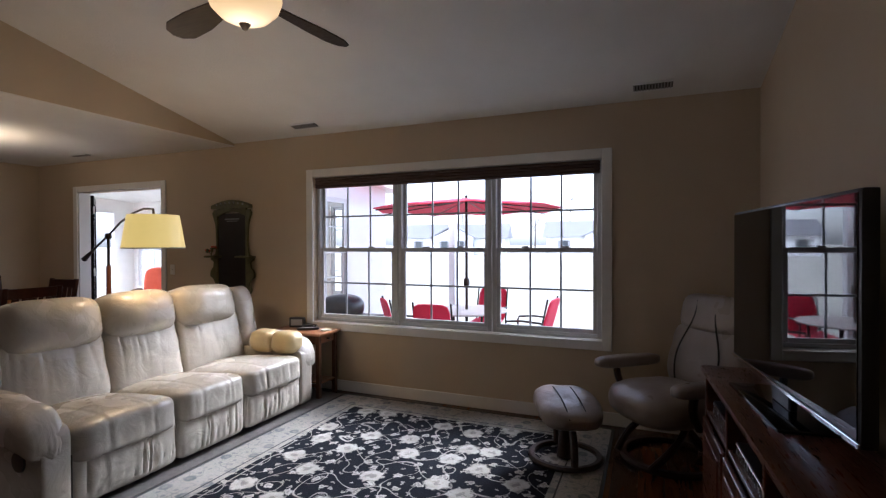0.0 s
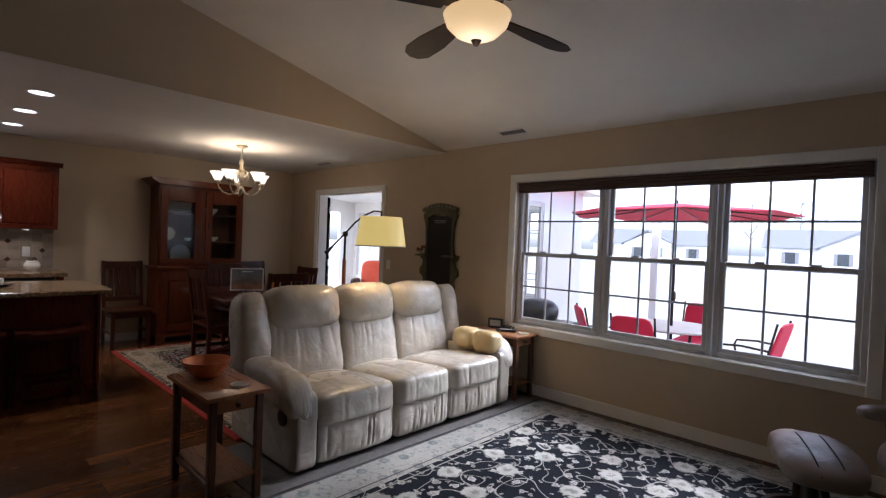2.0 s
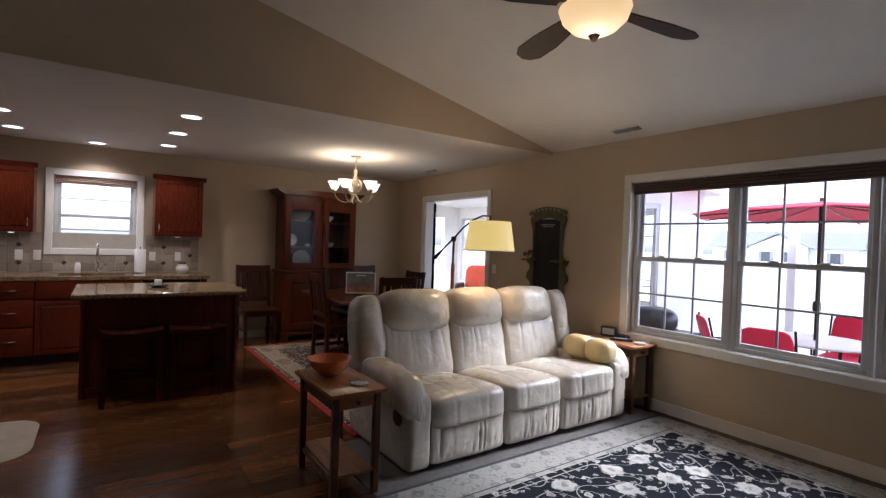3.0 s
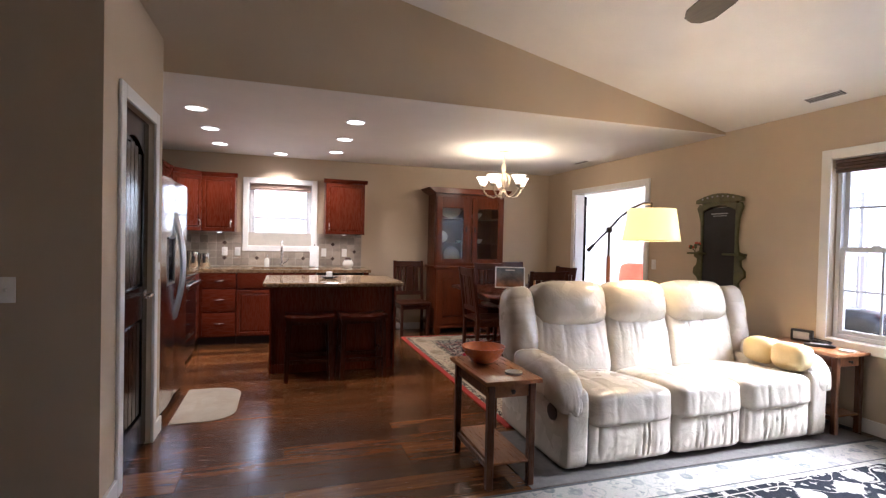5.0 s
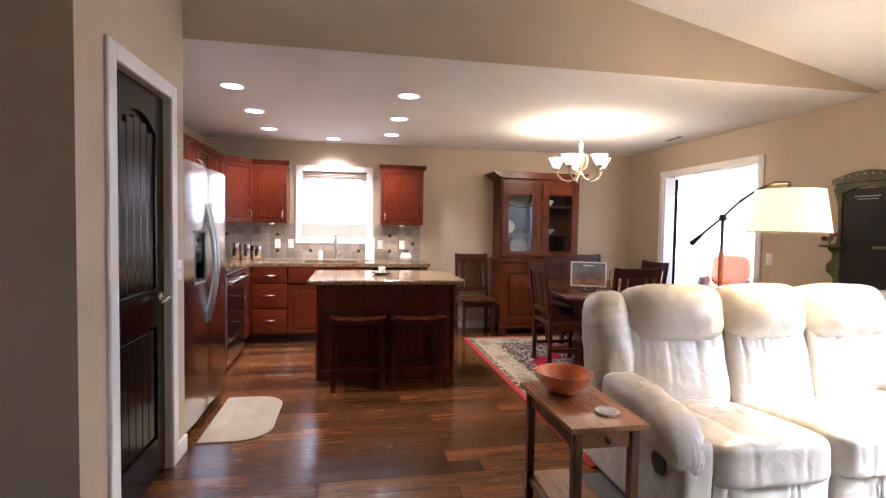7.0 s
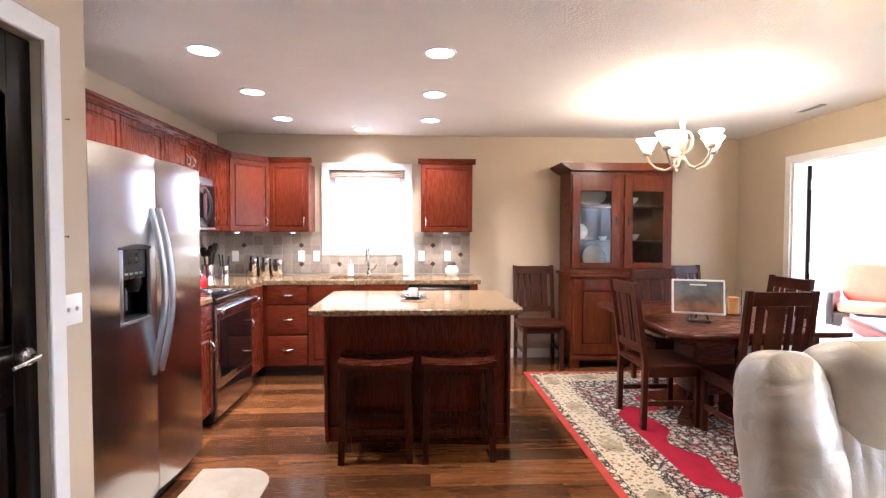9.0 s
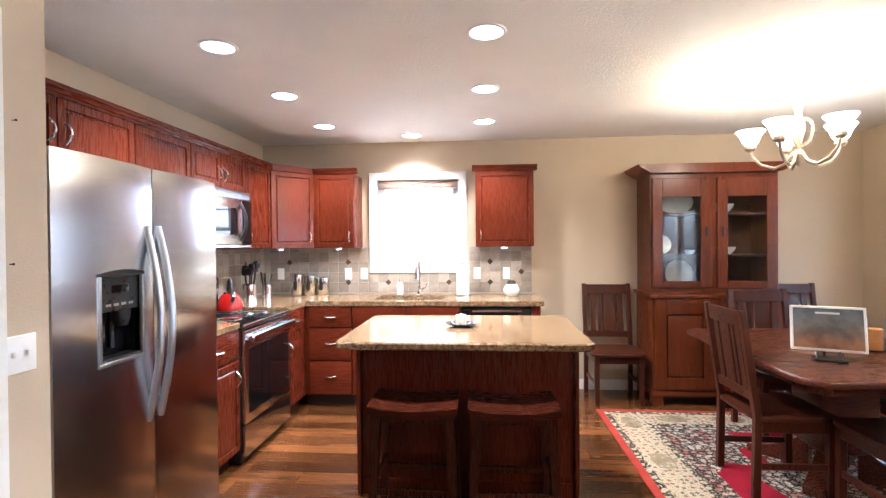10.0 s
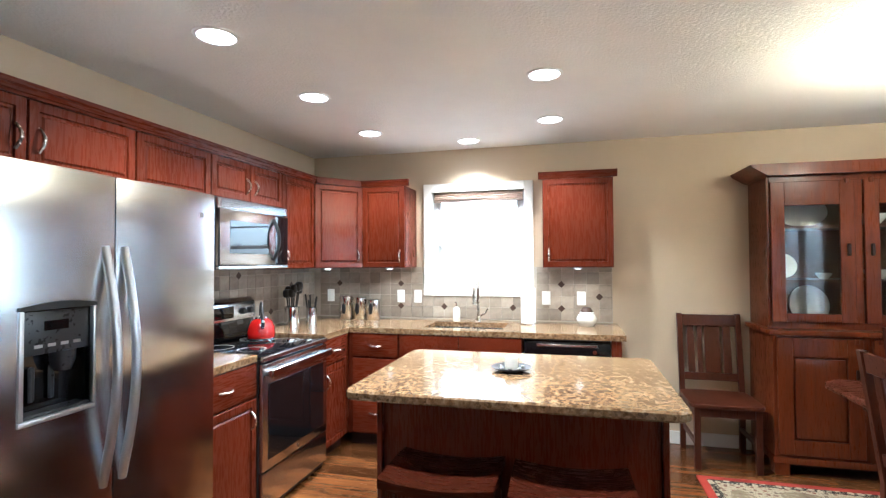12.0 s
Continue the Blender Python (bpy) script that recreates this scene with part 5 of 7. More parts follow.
def bare_tree(x, y, h, seed):
    r = random.Random(seed)
    t = thing("tree", "leafless grey tree on the lawn", "tree", x, y, -0.37, 0, "bare trees beyond the houses")
    part("trunk", tube([(0, 0, 0), (0.05, 0.02, h * 0.3), (0.0, 0.1, h * 0.55), (0.1, 0.0, h)], 0.18, 8, r2=0.02), M["bark"], t)
    bm = None
    for i in range(26):
        z = h * r.uniform(0.3, 0.9)
        a, l = r.uniform(0, 6.3), (h - z) * 0.6 + 0.5
        e = Vector((l * math.cos(a), l * math.sin(a), z + l * 0.8))
        s = Vector((0.04, 0.04, z))
        bm = tube([s, s.lerp(e, 0.5) + Vector((0, 0, -0.1 * l)), e], 0.05, 5, bm, 0.008)
        for j in range(4):
            f = r.uniform(0.4, 1.0)
            m_ = s.lerp(e, f)
            e2 = m_ + Vector((r.uniform(-1, 1), r.uniform(-1, 1), r.uniform(0.2, 1))) * l * 0.35
            bm = tube([m_, e2], 0.02, 4, bm, 0.004)
    part("crown", bm, M["bark"], t)


for k, (x, y, h) in enumerate([(-14, 92, 11), (4, 96, 12), (18, 94, 10), (30, 92, 11), (-36, 95, 12), (-22, 99, 13)]):
    bare_tree(x, y, h, k)

# sunroom seat seen through the opening
sc_ = thing("wicker_armchair", "sunroom armchair with orange cushions", "armchair", -9.15, 6.75, 0.0, -50)
for s in (-1, 1):
    part("arm", puff(-0.30, 0.34 * s - 0.05, 0.1, 0.32, 0.34 * s + 0.05, 0.62, 6, 6), M["iron"], sc_)
part("frame", box(-0.32, -0.33, 0.08, 0.30, 0.33, 0.36, 0.02), M["iron"], sc_)
for sx in (-0.3, 0.28):
    for sy in (-0.3, 0.3):
        part("leg", tube([(sx, sy, 0.1), (sx, sy, 0)], 0.02, 8), M["iron"], sc_)
part("seat_cushion", puff(-0.28, -0.30, 0.34, 0.32, 0.30, 0.48, 4, 8), M["orange"], sc_)
part("back_cushion", moved(puff(-0.07, -0.30, 0, 0.07, 0.30, 0.55, 4, 8), pose(-0.26, 0, 0.44, 0, -14)), M["orange"], sc_)
ob_ = thing("sunroom_bench", "long upholstered sunroom bench with an orange seat", "bench", -7.47, 5.47, 0.0, -28)
part("seat", puff(-0.75, -0.28, 0.36, 0.75, 0.28, 0.47, 8, 9), M["orange"], ob_)
part("frame", box(-0.72, -0.26, 0.12, 0.72, 0.26, 0.37, 0.01), M["trim"], ob_)
for sx in (-0.66, 0.66):
    for sy in (-0.22, 0.22):
        part("leg", tube([(sx, sy, 0.13), (sx, sy, 0)], 0.02, 8), M["iron"], ob_)
ty_ = thing("serving_tray", "black rimmed serving tray on the sunroom bench", "tray", -7.47, 5.47, 0.471, -28)
part("tray_base", box(-0.60, -0.20, 0, 0.60, 0.20, 0.012, 0.002), M["white"], ty_)
for q in ((-0.60, -0.215, 0.60, -0.20), (-0.60, 0.20, 0.60, 0.215), (-0.615, -0.215, -0.60, 0.215), (0.60, -0.215, 0.615, 0.215)):
    part("rim", box(q[0], q[1], 0, q[2], q[3], 0.045, 0.003), M["black"], ty_)

# ---- kitchen cabinets ----


def panel_door(w, h, rail=0.052):
    """Framed door with a raised centre panel, in one piece; front looks along -y, its back on y = -0.001."""
    bm = box(0, -0.021, 0, w, -0.001, h, 0.0025)
    face = [min(bm.faces, key=lambda f: f.calc_center_median().y)]
    for width, depth in ((rail, 0.0), (0.004, 0.009), (0.014, 0.0), (0.012, -0.007)):
        bmesh.ops.inset_region(bm, faces=face, thickness=width, depth=0.0)
        for v in face[0].verts:
            v.co.y += depth
    return bm


def pull(u, v, upright):
    """Bowed bar handle centred at u, v."""
    s = 0.048
    a, b = ((u, -0.02, v - s), (u, -0.02, v + s)) if upright else ((u - s, -0.02, v), (u + s, -0.02, v))
    return tube(arc(a, b, (0, -0.032, 0), 10), 0.0065, 8)


def cabinet(name, label, x, y, z, turn, w, h, d, fronts, crown=False, toe=False, group=""):
    """fronts: (kind, u0, u1, v0, v1, handle u, handle v, upright) in the cabinet's own front plane."""
    c = thing(name, label, "cabinet", x, y, z, turn, group)
    z0 = 0.10 if toe else 0
    part("body", box(0.0005, 0, z0, w - 0.0005, d, h, 0.001), M["cherry"], c)
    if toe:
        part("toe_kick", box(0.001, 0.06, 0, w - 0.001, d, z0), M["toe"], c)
    for kind, u0, u1, v0, v1, hu, hv, up in fronts:
        g_ = 0.004
        if kind == "door":
            bm = panel_door(u1 - u0 - 2 * g_, v1 - v0 - 2 * g_)
        else:
            bm = box(0, -0.021, 0, u1 - u0 - 2 * g_, -0.001, v1 - v0 - 2 * g_, 0.005, 2)
        f = part(kind, moved(bm, pose(u0 + g_, 0, v0 + g_)), M["cherry"] if kind == "door" else M["cherry_x"], c)
        if hu is not None:
            part("handle", pull(hu, hv, up), M["nickel"], f, "brushed nickel bow handle")
    if crown:
        prof = [(0, 0), (-0.022, 0), (-0.024, 0.010), (-0.030, 0.014), (-0.033, 0.030), (-0.040, 0.036), (-0.042, 0.054), (0, 0.054)]
        part("crown", prism([(p, h + q) for p, q in prof], "x", -0.0 if crown == 1 else -0.03, w + (0.0 if crown == 1 else 0.03)), M["cherry_x"], c)
    return c


UT, UB = 2.088, 1.395
G1, G2 = "cherry wall cabinets", "cherry base cabinets"
WL, BL = "cherry wood wall cabinet with a raised-panel door", "cherry wood base cabinet with nickel handles"
hh = UT - 1.80
cabinet("wall_cabinet", "cherry wood double-door cabinet above the refrigerator", -5.05, -0.93, 1.80, 180, 0.995, hh, 0.339, [("door", 0, 0.505, 0, hh, 0.462, 0.13, True), ("door", 0.505, 0.995, 0, hh, 0.548, 0.13, True)], 1, group=G1)
cabinet("wall_cabinet", WL, -6.046, -0.93, 1.80, 180, 0.510, hh, 0.339, [("door", 0, 0.51, 0, hh, None, 0, True)], 1, group=G1)
h2 = UT - 1.835
cabinet("wall_cabinet", "short cherry wood double-door cabinet above the microwave", -6.557, -0.93, 1.835, 180, 0.727, h2, 0.339, [("door", 0, 0.364, 0, h2, 0.325, 0.10, True), ("door", 0.364, 0.727, 0, h2, 0.405, 0.10, True)], 1, group=G1)
h3 = UT - UB
cabinet("wall_cabinet", WL, -7.285, -0.93, UB, 180, 0.465, h3, 0.339, [("door", 0, 0.465, 0, h3, 0.045, 0.10, True)], 1, group=G1)
cc = thing("wall_cabinet", "diagonal corner cherry wood wall cabinet", "cabinet", 0, 0, 0, 0, G1)
P0, P1 = Vector((-7.752, -0.93)), Vector((-8.10, -0.64))
part("body", prism([(-7.752, KS + 0.001), (P0.x, P0.y), (P1.x, P1.y), (W + 0.001, -0.64), (W + 0.001, KS + 0.001)], "z", UB, UT), M["cherry"], cc)
dl = (P1 - P0).length
ang = math.degrees(math.atan2(P1.y - P0.y, P1.x - P0.x))
fm = pose(P0.x, P0.y, UB, 0, 0, ang)
dd_ = part("door", moved(panel_door(dl - 0.03, h3 - 0.008), fm @ pose(0.015, 0, 0.004)), M["cherry"], cc)
part("handle", moved(pull(dl - 0.06, 0.10, True), fm), M["nickel"], dd_, "brushed nickel bow handle")
bm = prism([(-7.752, KS + 0.002), (P0.x, P0.y + 0.042), (P1.x + 0.042, P1.y), (W + 0.002, -0.64), (W + 0.002, KS + 0.002)], "z", UT, UT + 0.054)
part("crown", bm, M["cherry_x"], cc)
cabinet("wall_cabinet", WL, -8.10, -0.638, UB, 90, 0.392, h3, 0.299, [("door", 0, 0.392, 0, h3, 0.345, 0.10, True)], 2, group=G1)
cabinet("wall_cabinet", WL, -8.10, 0.892, UB, 90, 0.532, h3, 0.299, [("door", 0, 0.532, 0, h3, 0.048, 0.10, True)], 2, group=G1)
CT = 0.93
bh = CT - 0.04
cabinet("base_cabinet", BL, -6.036, -0.62, 0, 180, 0.519, bh, 0.645, [("drawer", 0, 0.519, 0.70, bh, 0.26, 0.79, False), ("door", 0, 0.519, 0.11, 0.695, 0.47, 0.58, True)], toe=True, group=G2)
cabinet("base_cabinet", BL, -7.322, -0.62, 0, 180, 0.436, bh, 0.645, [("drawer", 0.01, 0.39, 0.70, bh, 0.2, 0.79, False), ("door", 0.01, 0.39, 0.11, 0.695, 0.05, 0.58, True)], toe=True, group=G2)
cabinet("base_cabinet", "cherry wood base cabinet with three drawers", -7.76, -0.618, 0, 90, 0.428, bh, 0.639, [("drawer", 0.045, 0.428, 0.70, bh, 0.236, 0.79, False), ("drawer", 0.045, 0.428, 0.41, 0.695, 0.236, 0.56, False), ("drawer", 0.045, 0.428, 0.11, 0.405, 0.236, 0.27, False)], toe=True, group=G2)
cabinet("base_cabinet", "cherry wood sink base cabinet with false drawer fronts", -7.76, -0.189, 0, 90, 0.949, 0.68, 0.639, [("door", 0, 0.475, 0.11, 0.675, 0.43, 0.58, True), ("door", 0.475, 0.949, 0.11, 0.675, 0.52, 0.58, True)], toe=True, group=G2)
solid("sink_apron", box(-7.80, -0.186, 0.685, -7.76, 0.757, bh, 0.003), M["cherry_x"], "cherry wood panel below the sink edge", "cabinet panel")
for y0, y1 in ((-0.182, 0.283), (0.289, 0.753)):
    fr = solid("false_drawer", box(-7.76, y0, 0.70, -7.739, y1, bh - 0.004, 0.005, 2), M["cherry_x"], "cherry wood false drawer front under the sink", "drawer front")
solid("end_panel", box(W + 0.001, 1.372, 0, -7.75, 1.44, bh, 0.002), M["cherry"], "cherry wood panel closing the cabinet run", "cabinet panel")

# worktops
SK = (-8.24, -7.86, -0.02, 0.60)
wt = thing("kitchen_worktop", "speckled tan granite worktop with undermount sink", "worktop")
for q in ((W + 0.001, KS + 0.001, -7.325, -0.597), (W + 0.001, -0.597, -7.73, SK[2]), (W + 0.001, SK[3], -7.73, 1.468), (W + 0.001, SK[2], SK[0], SK[3]), (SK[1], SK[2], -7.73, SK[3])):
    part("slab", box(q[0], q[1], bh, q[2], q[3], CT), M["granite"], wt)
solid("kitchen_worktop", box(-6.556, KS + 0.001, bh, -6.033, -0.597, CT, 0.003), M["granite"], "short granite worktop between refrigerator and range", "worktop")
sk = thing("kitchen_sink", "double-bowl stainless steel undermount sink", "sink", 0, 0, 0)
for y0, y1 in ((SK[2], 0.28), (0.30, SK[3])):
    bm = box(SK[0] - 0.005, y0, 0.71, SK[1] + 0.005, y1, 0.716)
    for q in ((SK[0] - 0.006, y0 - 0.006, SK[0], y1 + 0.006), (SK[1], y0 - 0.006, SK[1] + 0.006, y1 + 0.006), (SK[0], y0 - 0.006, SK[1], y0), (SK[0], y1, SK[1], y1 + 0.006)):
        bm = box(q[0], q[1], 0.716, q[2], q[3], bh - 0.001, bm=bm)
    bo = part("bowl", bm, M["steel"], sk)
    part("drain", lathe([(0, 0.7165), (0.045, 0.7165), (0.045, 0.72), (0, 0.72)], 20, -8.05, (y0 + y1) / 2), M["chrome"], bo)
fc = thing("kitchen_faucet", "tall brushed nickel gooseneck faucet", "faucet", -8.30, 0.335, CT)
part("base", lathe([(0, 0), (0.028, 0), (0.026, 0.02), (0.020, 0.05), (0, 0.05)], 20), M["nickel"], fc)
part("spout", tube([(0, 0, 0.03), (0, 0, 0.26)] + [(0.085 - 0.085 * math.cos(a), 0, 0.26 + 0.085 * math.sin(a)) for a in (math.pi * i / 10 for i in range(1, 11))] + [(0.172, 0, 0.22)], 0.014, 12), M["nickel"], fc)
part("spray_head", tube([(0.17, 0, 0.255), (0.175, 0, 0.16)], 0.018, 12, r2=0.022), M["nickel"], fc)
part("lever", tube([(0, 0.02, 0.05), (0.01, 0.06, 0.075), (0.03, 0.09, 0.12)], 0.008, 8), M["nickel"], fc)
sp_ = thing("soap_dispenser", "clear soap pump bottle beside the faucet", "soap dispenser", -8.30, 0.145, CT)
part("bottle", lathe([(0, 0), (0.03, 0), (0.032, 0.01), (0.032, 0.10), (0.015, 0.125), (0, 0.125)], 20), M["ceramic"], sp_)
part("pump", tube([(0, 0, 0.12), (0, 0, 0.165), (0.045, 0, 0.163)], 0.006, 8), M["chrome"], sp_)
pr_ = thing("paper_towel_roll", "white paper towel roll on an upright holder", "paper towel", -8.25, 0.762, CT)
part("holder_base", lathe([(0, 0), (0.075, 0), (0.075, 0.01), (0, 0.012)], 24), M["chrome"], pr_)
part("roll", lathe([(0.02, 0.012), (0.058, 0.012), (0.06, 0.016), (0.06, 0.288), (0.058, 0.292), (0.02, 0.292)], 28), M["paper"], pr_)
part("post", tube([(0, 0, 0.01), (0, 0, 0.32)], 0.006, 8), M["chrome"], pr_)
jr = thing("cookie_jar", "round cream glass jar with a dark knotted lid", "jar", -8.22, 1.222, CT)
part("jar_body", lathe([(0, 0), (0.05, 0), (0.075, 0.03), (0.078, 0.06), (0.06, 0.095), (0, 0.10)], 26), M["ceramic"], jr)
part("lid", lathe([(0, 0.095), (0.05, 0.095), (0.048, 0.12), (0.03, 0.145), (0, 0.15)], 22), M["accent"], jr)
part("lid_band", lathe([(0.051, 0.098), (0.055, 0.104), (0.051, 0.11), (0.047, 0.104), (0.051, 0.098)], 22), M["paper"], jr)
for y, hgt in ((-0.873, 0.21), (-0.742, 0.20), (-0.615, 0.18)):
    cn = thing("canister", "polished steel canister with a dark window", "canister", -8.27, y, CT, 0, "row of three canisters")
    part("can_body", lathe([(0, 0), (0.060, 0), (0.062, 0.006), (0.062, hgt - 0.02), (0, hgt - 0.02)], 28), M["chrome"], cn)
    part("lid", lathe([(0, hgt - 0.02), (0.064, hgt - 0.02), (0.064, hgt - 0.006), (0.055, hgt), (0, hgt)], 28), M["chrome"], cn)
    part("window", puff(0.054, -0.018, 0.05, 0.066, 0.018, 0.145, 3, 4), M["black"], cn)
ut = thing("utensil_crock", "steel utensil crock full of black cooking tools", "utensil holder", -7.76, -1.12, CT)
part("crock", lathe([(0, 0), (0.06, 0), (0.06, 0.15), (0.056, 0.15), (0.055, 0.01), (0, 0.01)], 24), M["chrome"], ut)
rnd = random.Random(8)
for i in range(8):
    a = rnd.uniform(0, 6.28)
    e_ = Vector((0.075 * math.cos(a), 0.075 * math.sin(a), rnd.uniform(0.23, 0.31)))
    ut_ = part("utensil", tube([(0.03 * math.cos(a), 0.03 * math.sin(a), 0.012), e_], 0.006, 6), M["black"], ut)
    part("utensil_head", puff(e_.x - 0.028, e_.y - 0.028, e_.z - 0.02, e_.x + 0.028, e_.y + 0.028, e_.z + 0.05, 3, 3), M["black"], ut_)
c2 = thing("utensil_crock", "smaller steel crock with short black tools", "utensil holder", -7.90, -1.02, CT)
part("crock", lathe([(0, 0), (0.045, 0), (0.045, 0.13), (0.041, 0.13), (0.04, 0.01), (0, 0.01)], 24), M["chrome"], c2)
for i in range(5):
    a = i * 1.3
    part("utensil", tube([(0.02 * math.cos(a), 0.02 * math.sin(a), 0.012), (0.05 * math.cos(a), 0.05 * math.sin(a), 0.2 + 0.012 * i)], 0.007, 6), M["black"], c2)

# ---- range, microwave, refrigerator, dishwasher ----
RX_0, RX_1, RF = -7.316, -6.562, -0.60
rg = thing("range", "stainless steel electric range with a black glass cooktop", "range", 0, 0, 0)
part("body", box(RX_0, KS + 0.02, 0.02, RX_1, RF, 0.90, 0.003), M["black"], rg)
part("cooktop", box(RX_0 - 0.004, KS + 0.09, 0.90, RX_1 + 0.004, RF + 0.02, 0.918, 0.004, 2), M["gloss"], rg, "black ceramic glass cooktop")
part("cooktop_trim", box(RX_0 - 0.003, RF + 0.018, 0.885, RX_1 + 0.003, RF + 0.034, 0.914, 0.005, 2), M["steel"], rg)
od = part("oven_door", box(RX_0 + 0.004, RF + 0.001, 0.27, RX_1 - 0.004, RF + 0.030, 0.872, 0.006, 2), M["steel"], rg)
part("oven_window", box(RX_0 + 0.055, RF + 0.028, 0.325, RX_1 - 0.055, RF + 0.034, 0.755, 0.004), M["gloss"], od)
part("oven_handle", box(RX_0 + 0.02, RF + 0.055, 0.795, RX_1 - 0.02, RF + 0.085, 0.845, 0.013, 3), M["steel"], od)
for x in (RX_0 + 0.05, RX_1 - 0.05):
    part("handle_mount", box(x - 0.018, RF + 0.028, 0.805, x + 0.018, RF + 0.058, 0.835, 0.004), M["steel"], od)
part("maker_badge", moved(lathe([(0, 0), (0.014, 0), (0.013, 0.003), (0, 0.003)], 16), pose((RX_0 + RX_1) / 2, RF + 0.030, 0.295, -90)), M["chrome"], od)
part("storage_drawer", box(RX_0 + 0.004, RF + 0.001, 0.06, RX_1 - 0.004, RF + 0.028, 0.262, 0.006, 2), M["steel"], rg)
bg = part("backguard", prism([(KS + 0.02, 0.918), (KS + 0.115, 0.918), (KS + 0.10, 1.16), (KS + 0.07, 1.19), (KS + 0.02, 1.19)], "x", RX_0, RX_1, bevel=0.004), M["gloss"], rg)
part("brow", prism([(KS + 0.09, 1.045), (KS + 0.118, 1.045), (KS + 0.112, 1.165), (KS + 0.075, 1.196), (KS + 0.018, 1.196), (KS + 0.018, 1.185), (KS + 0.07, 1.185)], "x", RX_0 - 0.002, RX_1 + 0.002, bevel=0.003), M["steel"], bg)
part("control_panel", box(RX_0 + 0.24, KS + 0.105, 1.065, RX_1 - 0.24, KS + 0.122, 1.145, 0.003), M["gloss"], bg)
for x in (RX_0 + 0.06, RX_0 + 0.14, RX_1 - 0.06, RX_1 - 0.14):
    part("knob", moved(lathe([(0, 0), (0.026, 0), (0.024, 0.02), (0.019, 0.026), (0, 0.026)], 18), pose(x, KS + 0.113, 1.105, -90)), M["black"], bg)
for x, y, r in ((-7.12, -0.78, 0.10), (-6.76, -0.78, 0.085), (-7.12, -1.03, 0.085), (-6.76, -1.03, 0.10)):
    part("burner_ring", lathe([(r - 0.004, 0.9181), (r, 0.9181), (r, 0.9187), (r - 0.004, 0.9187), (r - 0.004, 0.9181)], 32, x, y), M["ink"], rg)
kt = thing("tea_kettle", "shiny red enamel tea kettle on the cooktop", "kettle", -7.10, -0.95, 0.9188)
part("kettle_body", lathe([(0, 0), (0.078, 0), (0.090, 0.014), (0.093, 0.045), (0.088, 0.085), (0.070, 0.125), (0.045, 0.145), (0, 0.148)], 32), M["redmetal"], kt)
part("base_band", lathe([(0.090, 0.004), (0.0935, 0.010), (0.0945, 0.018), (0.090, 0.018), (0.090, 0.004)], 32), M["chrome"], kt, "polished steel band round the foot")
part("lid", lathe([(0, 0.146), (0.044, 0.146), (0.042, 0.154), (0.012, 0.160), (0.010, 0.168), (0.015, 0.180), (0, 0.185)], 20), M["chrome"], kt)
part("spout", tube([(0.055, 0.045, 0.085), (0.088, 0.073, 0.118), (0.105, 0.087, 0.138)], 0.018, 10, r2=0.011), M["chrome"], kt)
part("handle", tube([(0.072 * math.cos(a) * 0.77, 0.072 * math.cos(a) * 0.64, 0.115 + 0.135 * math.sin(a)) for a in (math.pi * i / 14 for i in range(15))], 0.010, 10), M["black"], kt)
mw = thing("microwave", "stainless steel over-range microwave under the cabinet", "microwave", 0, 0, 0)
MX0, MX1, MF = -7.282, -6.560, -0.885
part("case", box(MX0, KS + 0.001, 1.405, MX1, MF, 1.833, 0.004), M["black"], mw)
md = part("door", box(MX0 + 0.16, MF, 1.43, MX1 - 0.004, MF + 0.03, 1.765, 0.006, 2), M["steel"], mw)
part("door_window", box(MX0 + 0.24, MF + 0.028, 1.50, MX1 - 0.09, MF + 0.033, 1.70, 0.003), M["gloss"], md)
part("control_panel", box(MX0 + 0.004, MF, 1.43, MX0 + 0.158, MF + 0.028, 1.765, 0.005), M["gloss"], mw)
part("door_handle", tube(arc((MX0 + 0.185, MF + 0.028, 1.46), (MX0 + 0.185, MF + 0.028, 1.74), (0, 0.045, 0), 10), 0.012, 10), M["black"], md)
part("bottom_trim", box(MX0 + 0.004, MF, 1.406, MX1 - 0.004, MF + 0.03, 1.427, 0.004), M["steel"], mw)
part("top_trim", box(MX0 + 0.004, MF, 1.769, MX1 - 0.004, MF + 0.018, 1.828, 0.004), M["steel"], mw)
for i in range(5):
    part("vent_slat", box(MX0 + 0.03, MF + 0.016, 1.777 + i * 0.010, MX1 - 0.03, MF + 0.024, 1.782 + i * 0.010, 0.001), M["black"], mw)

FX0, FX1, FF, FT = -6.03, -5.025, -0.445, 1.752
rf = thing("refrigerator", "stainless steel side-by-side refrigerator with water dispenser", "refrigerator", 0, 0, 0)
part("case", box(FX0 + 0.004, KS + 0.03, 0.03, FX1 - 0.004, FF - 0.085, FT - 0.01, 0.006), M["black"], rf)
part("kick_grille", box(FX0 + 0.02, FF - 0.12, 0.012, FX1 - 0.02, FF - 0.05, 0.075, 0.004), M["black"], rf)
for x in (FX0 + 0.06, FX1 - 0.06):
    part("foot", lathe([(0, 0), (0.02, 0), (0.02, 0.03), (0, 0.03)], 12, x, -0.7), M["black"], rf)
    part("foot", lathe([(0, 0), (0.02, 0), (0.02, 0.03), (0, 0.03)], 12, x, -1.1), M["black"], rf)
FM = -5.528


def curved_door(x0, x1, bow=0.015):
    n = 14
    pts = [(x1, FF - 0.075), (x0, FF - 0.075)] + [(x0 + (x1 - x0) * i / n, FF - 0.011 + bow * (1 - (2 * i / n - 1) ** 2)) for i in range(n + 1)]
    return prism(pts, "z", 0.085, FT)


DXa, DXb, DZa, DZb = -5.438, -5.212, 0.98, 1.312


